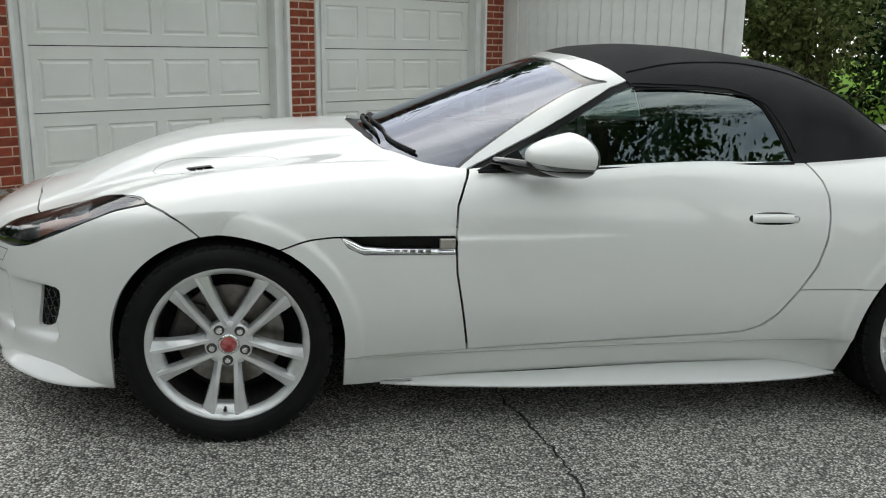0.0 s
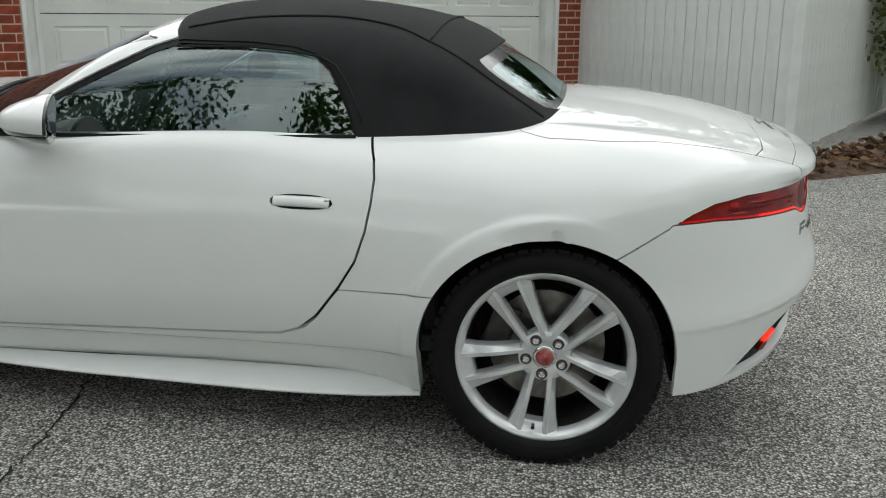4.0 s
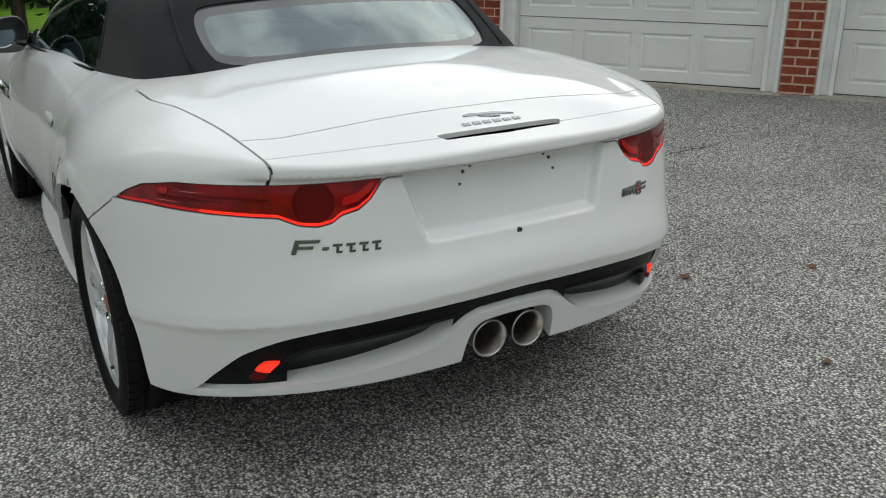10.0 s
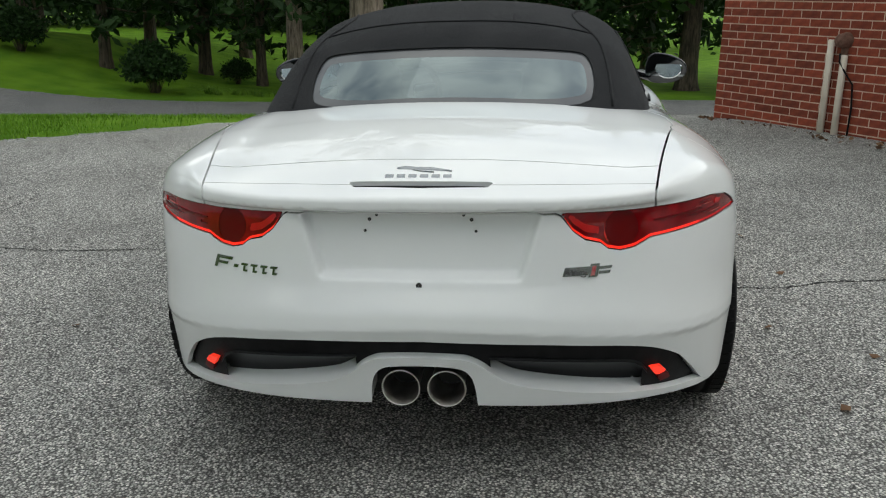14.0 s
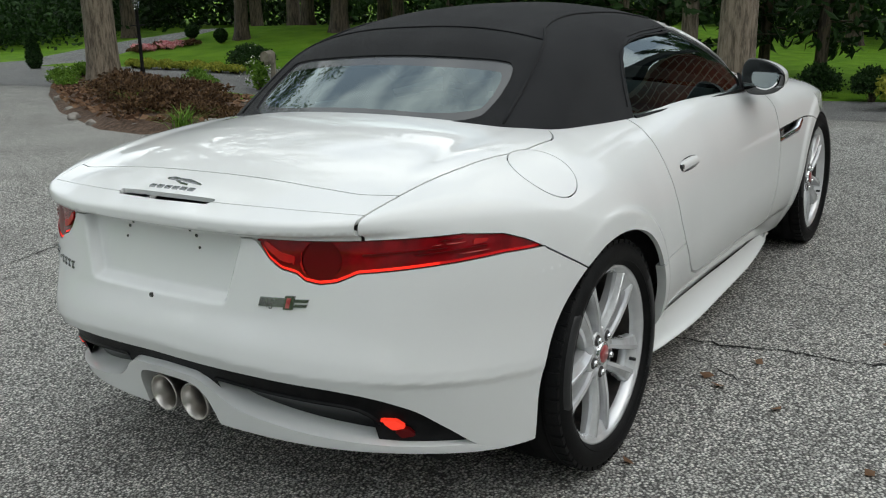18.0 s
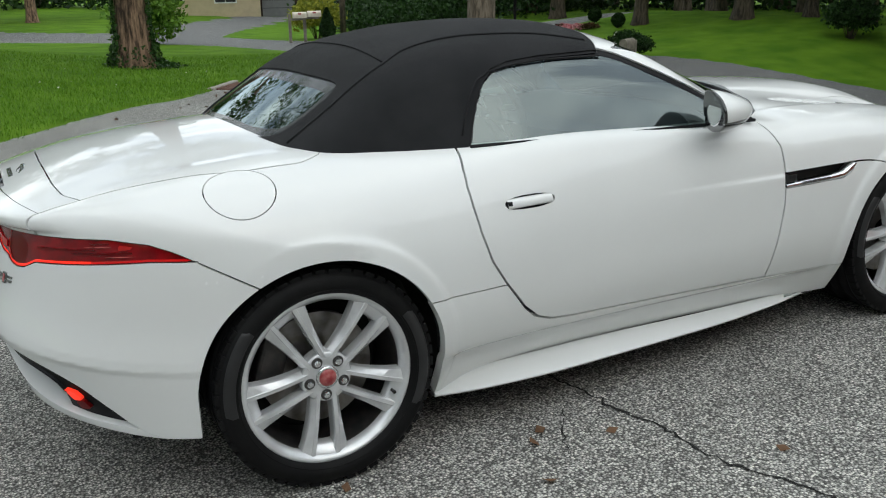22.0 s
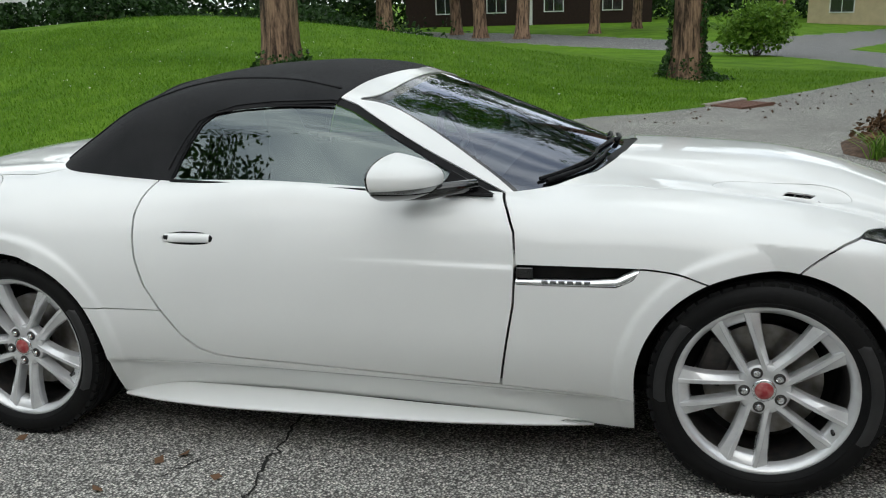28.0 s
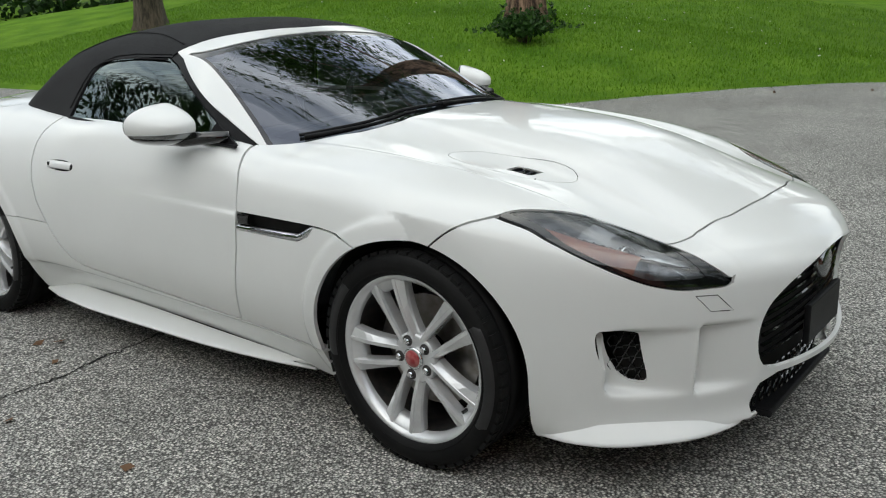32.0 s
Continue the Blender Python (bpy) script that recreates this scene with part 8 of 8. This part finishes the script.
for _i in range(9):
    again(_vt, -19.3 - 0.3 * (_i % 3), -8.3 + 0.38 * _i, _i, 0.7 + 0.1 * (_i % 3))

# clipped garden across the road
put(shrub("boxwood_hedge", 1.35, 1.1, 0.85, 111, M_DARKGREEN, "clipped rounded boxwood hedge across the road", 6500, 0.045, lumps=44), -13.6, -16.1)
for _i in range(14):
    _t = _i / 13
    _x, _y = -12.55 - 0.35 * _t + 0.16 * (_i % 2), -19.8 + 4.0 * _t
    if _i == 0:
        _yg = put(shrub("border_plant", 0.6, 0.55, 0.28, 112, M_YELLOWLEAF, "bright yellow-green border plant along the road", 700, 0.045), _x, _y)
        tagged(_yg, group="yellow border")
    else:
        again(_yg, _x, _y, _i, 0.9 + 0.1 * (_i % 3))
_pk = put(shrub("flower_cluster", 0.55, 0.5, 0.36, 113, M_PINK, "pink and white flowers in a round bed", 420, 0.055, "flowers"), -16.7, -23.5)
for _x, _y in ((-16.3, -23.9), (-17.1, -23.2), (-16.5, -23.1), (-17.0, -23.9), (-16.0, -23.5), (-16.2, -24.3)):
    again(_pk, _x, _y, _x, 0.95)
_gb = put(shrub("flower_foliage", 0.75, 0.65, 0.28, 114, M_REDLEAF, "dark reddish leaves at the edge of the flower bed", 700, 0.055), -17.4, -23.0)
again(_gb, -15.9, -23.9, 1, 1)
again(_gb, -16.6, -23.7, 2, 1.1)


def topiary(x, y, r):
    nr = np.random.default_rng(int(-x * 7))
    t = tagged(new("topiary"), "small clipped ball topiary on a short stem", "topiary")
    part("stem", tube_bm([(0, 0, -0.1), (0, 0, 0.2)], 0.03, 8), M_BARKDARK, t)
    v = nr.normal(size=(1300, 3))
    v /= np.linalg.norm(v, axis=1)[:, None]
    leaves("ball", v * r * nr.uniform(0.75, 1.04, (1300, 1)) + np.array([0, 0, 0.08 + r]), 0.06, M_DARKGREEN, t, 3, N=v)
    return put(t, x, y)


topiary(-18.7, -24.4, 0.24)
topiary(-17.9, -22.0, 0.22)


def cypress(x, y, h, r, seed):
    nr = np.random.default_rng(seed)
    t = tagged(new("cypress"), "narrow dark column-shaped cypress", "shrub")
    part("stem", tube_bm([(0, 0, -0.1), (0, 0, h * 0.5)], 0.05, 8), M_BARKDARK, t)
    z = nr.uniform(0.03, 1, 2200)
    rr = r * np.sin(np.pi * np.clip(z, 0, 1) ** 0.7 * 0.93 + 0.18) * nr.uniform(0.6, 1.08, 2200)
    a = nr.uniform(0, 6.28, 2200)
    leaves("foliage", np.stack([rr * np.cos(a), rr * np.sin(a), z * h], 1), 0.085, M_DARKGREEN, t, seed)
    return put(t, x, y)


cypress(-11.2, -22.4, 1.0, 0.20, 121)
cypress(-9.5, -28.1, 1.2, 0.26, 122)
put(shrub("light_shrub", 2.6, 2.3, 1.9, 123, M_LIGHTGREEN, "light green open shrub on the lawn by the road", 2600, 0.12, lumps=22, upright=True), -3.2, -28.0)
put(shrub("yellow_shrub", 2.6, 2.4, 2.2, 124, M_YELLOWLEAF, "round yellow-green shrub in a distant garden", 2600, 0.14, lumps=24), -10.0, -30.6, 0, 0, 0.85)
put(shrub("weeping_shrub", 3.2, 3.0, 2.6, 125, M_DARKGREEN, "dark spreading shrub beside the distant house", 2600, 0.16, lumps=24), -21.5, -48)

# lamp post in the bed
lamp = tagged(new("lamp_post"), "slim black garden lamp post in the planting bed", "lamp post")
part("pole", lathe_bm([(0.002, -0.2), (0.055, -0.2), (0.055, 0.35), (0.04, 0.42), (0.036, 1.62), (0.05, 1.66), (0.002, 1.67)], 16, "z"), M_BLACK, lamp, smooth=True)
part("ladder_rest", tube_bm([(-0.2, 0, 1.32), (0.2, 0, 1.32)], 0.012, 8), M_BLACK, lamp)
part("lantern", lathe_bm([(0.05, 1.66), (0.065, 1.70), (0.095, 1.90), (0.002, 1.90)], 6, "z"), M_LENS, lamp)
part("lantern_cap", lathe_bm([(0.12, 1.90), (0.115, 1.93), (0.04, 2.01), (0.012, 2.03), (0.012, 2.08), (0.002, 2.09)], 12, "z"), M_BLACK, lamp)
put(lamp, -9.55, -15.4)


def mailbox(x, y, turn, colour, label, h=1.15):
    m = tagged(new("mailbox"), label, "mailbox")
    part("post", box_bm(-0.05, 0.05, -0.05, 0.05, -0.2, h + 0.12, 0.008, 1), M_OLDWOOD, m)
    part("arm", box_bm(0.052, 0.55, -0.04, 0.04, h - 0.12, h - 0.04, 0.006, 1), M_OLDWOOD, m)
    bm = bmesh.new()
    prof = [(-0.09, 0), (0.09, 0)] + [(0.09 * math.cos(a), 0.12 + 0.09 * math.sin(a)) for a in [math.pi * k / 8 for k in range(9)]]
    ends = [[bm.verts.new((xx, py, h - 0.038 + pz)) for py, pz in prof] for xx in (0.12, 0.62)]
    n = len(prof)
    for i in range(n):
        bm.faces.new((ends[0][i], ends[0][(i + 1) % n], ends[1][(i + 1) % n], ends[1][i]))
    bm.faces.new(ends[0][::-1])
    bm.faces.new(ends[1])
    bmesh.ops.recalc_face_normals(bm, faces=bm.faces)
    part("box", bm, colour, m)
    part("flag", box_bm(0.3, 0.42, -0.1, -0.094, h + 0.08, h + 0.14), M_REDCAP, m, "small red flag")
    return put(m, x, y, turn)


mailbox(-10.9, -12.6, 0.5, M_OLDWOOD, "grey mailbox on a weathered post by the road", 0.75)
mailbox(-8.95, -29.0, 3.0, M_CREAM, "cream mailbox on a post across the road", 0.95)
mailbox(-8.35, -28.9, 3.0, M_CREAM, "second cream mailbox beside its neighbour", 0.92)
_wf = put(shrub("white_flowers", 0.6, 0.6, 0.75, 131, M_LIGHTGREEN, "leafy plant with white flowers at the mailbox", 600, 0.055, "flowers", upright=True), -10.7, -12.9)
_nr = np.random.default_rng(132)
leaves("blossoms", _nr.normal(size=(70, 3)) * np.array([0.2, 0.2, 0.2]) + np.array([0, 0, 0.5]), 0.05, M_CLOVER, _wf, 133, stretch=1.0)

pole = tagged(part("utility_pole", lathe_bm([(0.002, -0.3), (0.15, -0.3), (0.14, 2), (0.11, 8.5), (0.002, 8.5)], 14, "z"), M_BARKDARK, None, smooth=True), "tall brown wooden utility pole", "utility pole")
put(pole, -10.7, -29.6, 0, 0, 0.8)

# drain cover and its kerb stone in the lawn's edge
drain = tagged(new("drain_cover"), "rusty drain grate with a pale stone edge beside the lawn", "drain cover")
_g = bmesh.new()
for _k in range(9):
    box_bm(-0.42 + _k * 0.1, -0.36 + _k * 0.1, -0.25, 0.25, 0.0, 0.03, bm=_g)
box_bm(-0.46, 0.50, -0.29, -0.252, -0.05, 0.034, bm=_g)
box_bm(-0.46, 0.50, 0.252, 0.29, -0.05, 0.034, bm=_g)
part("grate", _g, M_RUST, drain)
# flat dark sheet stands for the shadowed pit below the grate
part("pit", box_bm(-0.44, 0.48, -0.25, 0.25, -0.02, -0.012), M_CRACK, drain)
part("stone_edge", box_bm(-0.55, 0.62, 0.30, 0.42, -0.1, 0.05, 0.01, 1), M_CONCRETE, drain, "pale stone edge")
put(drain, -1.95, -12.1, 0.95 + math.pi, 0.01)

# ---- distant houses ----
def window(parent, x, y, z, w, h):
    o = part("window", box_bm(x - w / 2 - 0.08, x + w / 2 + 0.08, y - 0.06, y - 0.002, z - 0.08, z + h + 0.08), M_WHITEWOOD, parent, "white framed window")
    part("pane", box_bm(x - w / 2, x + w / 2, y - 0.075, y - 0.062, z, z + h), M_DARKGLASS, o)
    part("glazing_bar", box_bm(x - 0.025, x + 0.025, y - 0.09, y - 0.077, z, z + h), M_WHITEWOOD, o)


def gable_roof(parent, x0, x1, y0, y1, z, rise, over=0.5):
    bm = bmesh.new()
    ym = (y0 + y1) / 2
    t = 0.18
    v = [bm.verts.new(p) for p in ((x0 - over, y0 - over, z), (x1 + over, y0 - over, z), (x1 + over, ym, z + rise), (x0 - over, ym, z + rise), (x1 + over, y1 + over, z), (x0 - over, y1 + over, z),
                                  (x0 - over, y0 - over, z + t), (x1 + over, y0 - over, z + t), (x1 + over, ym, z + rise + t), (x0 - over, ym, z + rise + t), (x1 + over, y1 + over, z + t), (x0 - over, y1 + over, z + t))]
    for f in ((0, 3, 2, 1), (3, 5, 4, 2), (6, 7, 8, 9), (9, 8, 10, 11), (0, 1, 7, 6), (5, 11, 10, 4), (0, 6, 9, 3), (3, 9, 11, 5), (1, 2, 8, 7), (2, 4, 10, 8)):
        bm.faces.new([v[i] for i in f])
    part("roof", bm, M_SHINGLE, parent, "dark shingle roof")
    part("fascia", box_bm(x0 - over, x1 + over, y0 - over - 0.04, y0 - over - 0.004, z - 0.06, z + t + 0.02), M_WHITEWOOD, parent)


beige = tagged(new("house"), "beige house with grey double garage doors and white porch posts", "house")
part("wall", box_bm(-4.5, 3.6, 0, 8, -0.6, 3.0), M_BEIGE, beige, "beige siding wall")
part("brick_wing", box_bm(3.62, 13.5, 0.6, 8, -0.6, 3.0), M_BRICKSHADED, beige, "red brick wing with tree shade in its colour")
gable_roof(beige, -4.5, 13.5, 0, 8, 3.0, 2.6, 0.9)
for _x in (4.9, 7.5):
    _d = part("garage_door", box_bm(_x - 1.15, _x + 1.15, 0.53, 0.597, -0.6, 1.65), M_GREYDOOR, beige, "grey panelled garage door")
    for _k in range(3):
        part("panel_joint", box_bm(_x - 1.15, _x + 1.15, 0.515, 0.529, 0.0 + _k * 0.55, 0.03 + _k * 0.55), M_GAP, _d)
for _x in (9.4, 10.9, 12.4, 13.4):
    part("porch_post", box_bm(_x - 0.12, _x + 0.12, -0.75, -0.5, -0.6, 2.98, 0.02, 1), M_WHITEWOOD, beige, "white porch post")
window(beige, 1.2, 0, 0.5, 1.4, 1.3)
window(beige, -2.4, 0, 0.5, 1.4, 1.3)
window(beige, 11.6, 0.6, 0.4, 1.6, 1.5)
beige.matrix_world = Matrix.Translation((-17.0, -60.5, gz(-15, -58) + 0.5)) @ Matrix.Rotation(radians(180 - 14), 4, "Z") @ Matrix.Translation((-4, 0, 0))

brickhouse = tagged(new("house"), "low brick house coloured as in tree shade, with a dark shingle roof", "house")
part("wall", box_bm(-9, 9, 0, 8, -0.8, 2.7), M_BRICKSHADED, brickhouse, "red brick wall with tree shade in its colour")
gable_roof(brickhouse, -9, 9, 0, 8, 2.7, 2.4, 0.7)
for _x in (-6, -2.2, 2.0, 6.2):
    window(brickhouse, _x, 0, 0.5, 1.3, 1.3)
part("door", box_bm(-0.5, 0.45, -0.05, -0.003, -0.7, 1.4), M_WHITEWOOD, brickhouse, "white front door")
brickhouse.matrix_world = Matrix.Translation((10.5, -63, gz(10, -60) + 0.5)) @ Matrix.Rotation(radians(180 + 6), 4, "Z")

shed = tagged(new("house"), "white clapboard building half hidden by shrubs", "house")
part("wall", box_bm(-4, 4, 0, 5, -1.0, 3.4), M_WHITEWOOD, shed, "white clapboard wall")
for _k in range(18):
    _o = part("clapboard", box_bm(-4, 4, -0.035, -0.003, -0.6 + _k * 0.21, -0.42 + _k * 0.21), M_WHITEWOOD, shed)
gable_roof(shed, -4, 4, 0, 5, 3.4, 1.8, 0.4)
shed.matrix_world = Matrix.Translation((28.5, -25.5, gz(27, -24))) @ Matrix.Rotation(radians(180 - 43), 4, "Z")

# ---- bricks of the garage wall ----
_COURSE, _PITCH = 0.0755, 0.214


def brick_box(w):
    bm = box_bm(0, w, -0.001, 0.03, 0, _COURSE - 0.011)
    front = [e for e in bm.edges if all(v.co.y < 0 for v in e.verts)]
    bmesh.ops.bevel(bm, geom=front, offset=0.003, segments=1, affect="EDGES")
    me = bpy.data.meshes.new("brick")
    bm.to_mesh(me)
    bm.free()
    me.materials.append(M_BRICK)
    return me


_rng = random.Random(77)
_shared = {}
_vs, _fs = [], []


def lay(x0, x1, c, own):
    w = round(x1 - x0, 3)
    z = WALL_Z - 0.10 + c * _COURSE
    if own:
        if w not in _shared:
            _shared[w] = brick_box(w)
        ob = new("brick", _shared[w])
        ob.parent = brick_wall
        ob.location = (x0, _rng.uniform(-0.0015, 0.0015), z)
    else:
        k = len(_vs)
        y = _rng.uniform(-0.0015, 0.0015)
        z1, i = z + _COURSE - 0.011, 0.003
        for px, py, pz in ((x0, 0.03, z), (x1, 0.03, z), (x1, 0.03, z1), (x0, 0.03, z1), (x0 + i, 0, z + i), (x1 - i, 0, z + i), (x1 - i, 0, z1 - i), (x0 + i, 0, z1 - i)):
            _vs.append((px, py + y, pz))
        for f in ((4, 5, 6, 7), (0, 1, 5, 4), (1, 2, 6, 5), (2, 3, 7, 6), (3, 0, 4, 7)):
            _fs.append(tuple(k + j for j in f))


for _a, _b, _first in ((0.0, 2.505, 0), (5.075, 5.355, 0), (7.825, 8.115, 0), (2.51, 5.07, 31), (5.36, 7.82, 31)):
    for _c in range(_first, 35):
        if WALL_Z - 0.10 + (_c + 1) * _COURSE > WALL_TOP or (_first and WALL_Z - 0.10 + _c * _COURSE < HEAD_Z + 0.002):
            continue
        _x = _a - (_PITCH / 2 if _c % 2 else 0.0)
        while _x < _b - 0.02:
            _x0, _x1 = max(_x, _a), min(_x + _PITCH - 0.011, _b)
            if _x1 - _x0 > 0.03:
                lay(_x0, _x1, _c, _a == 0.0 and _c < 23)
            _x += _PITCH
_st = raw_mesh("bricks_above", _vs, _fs, M_BRICK, brick_wall)
_st["kind"] = "stuff"
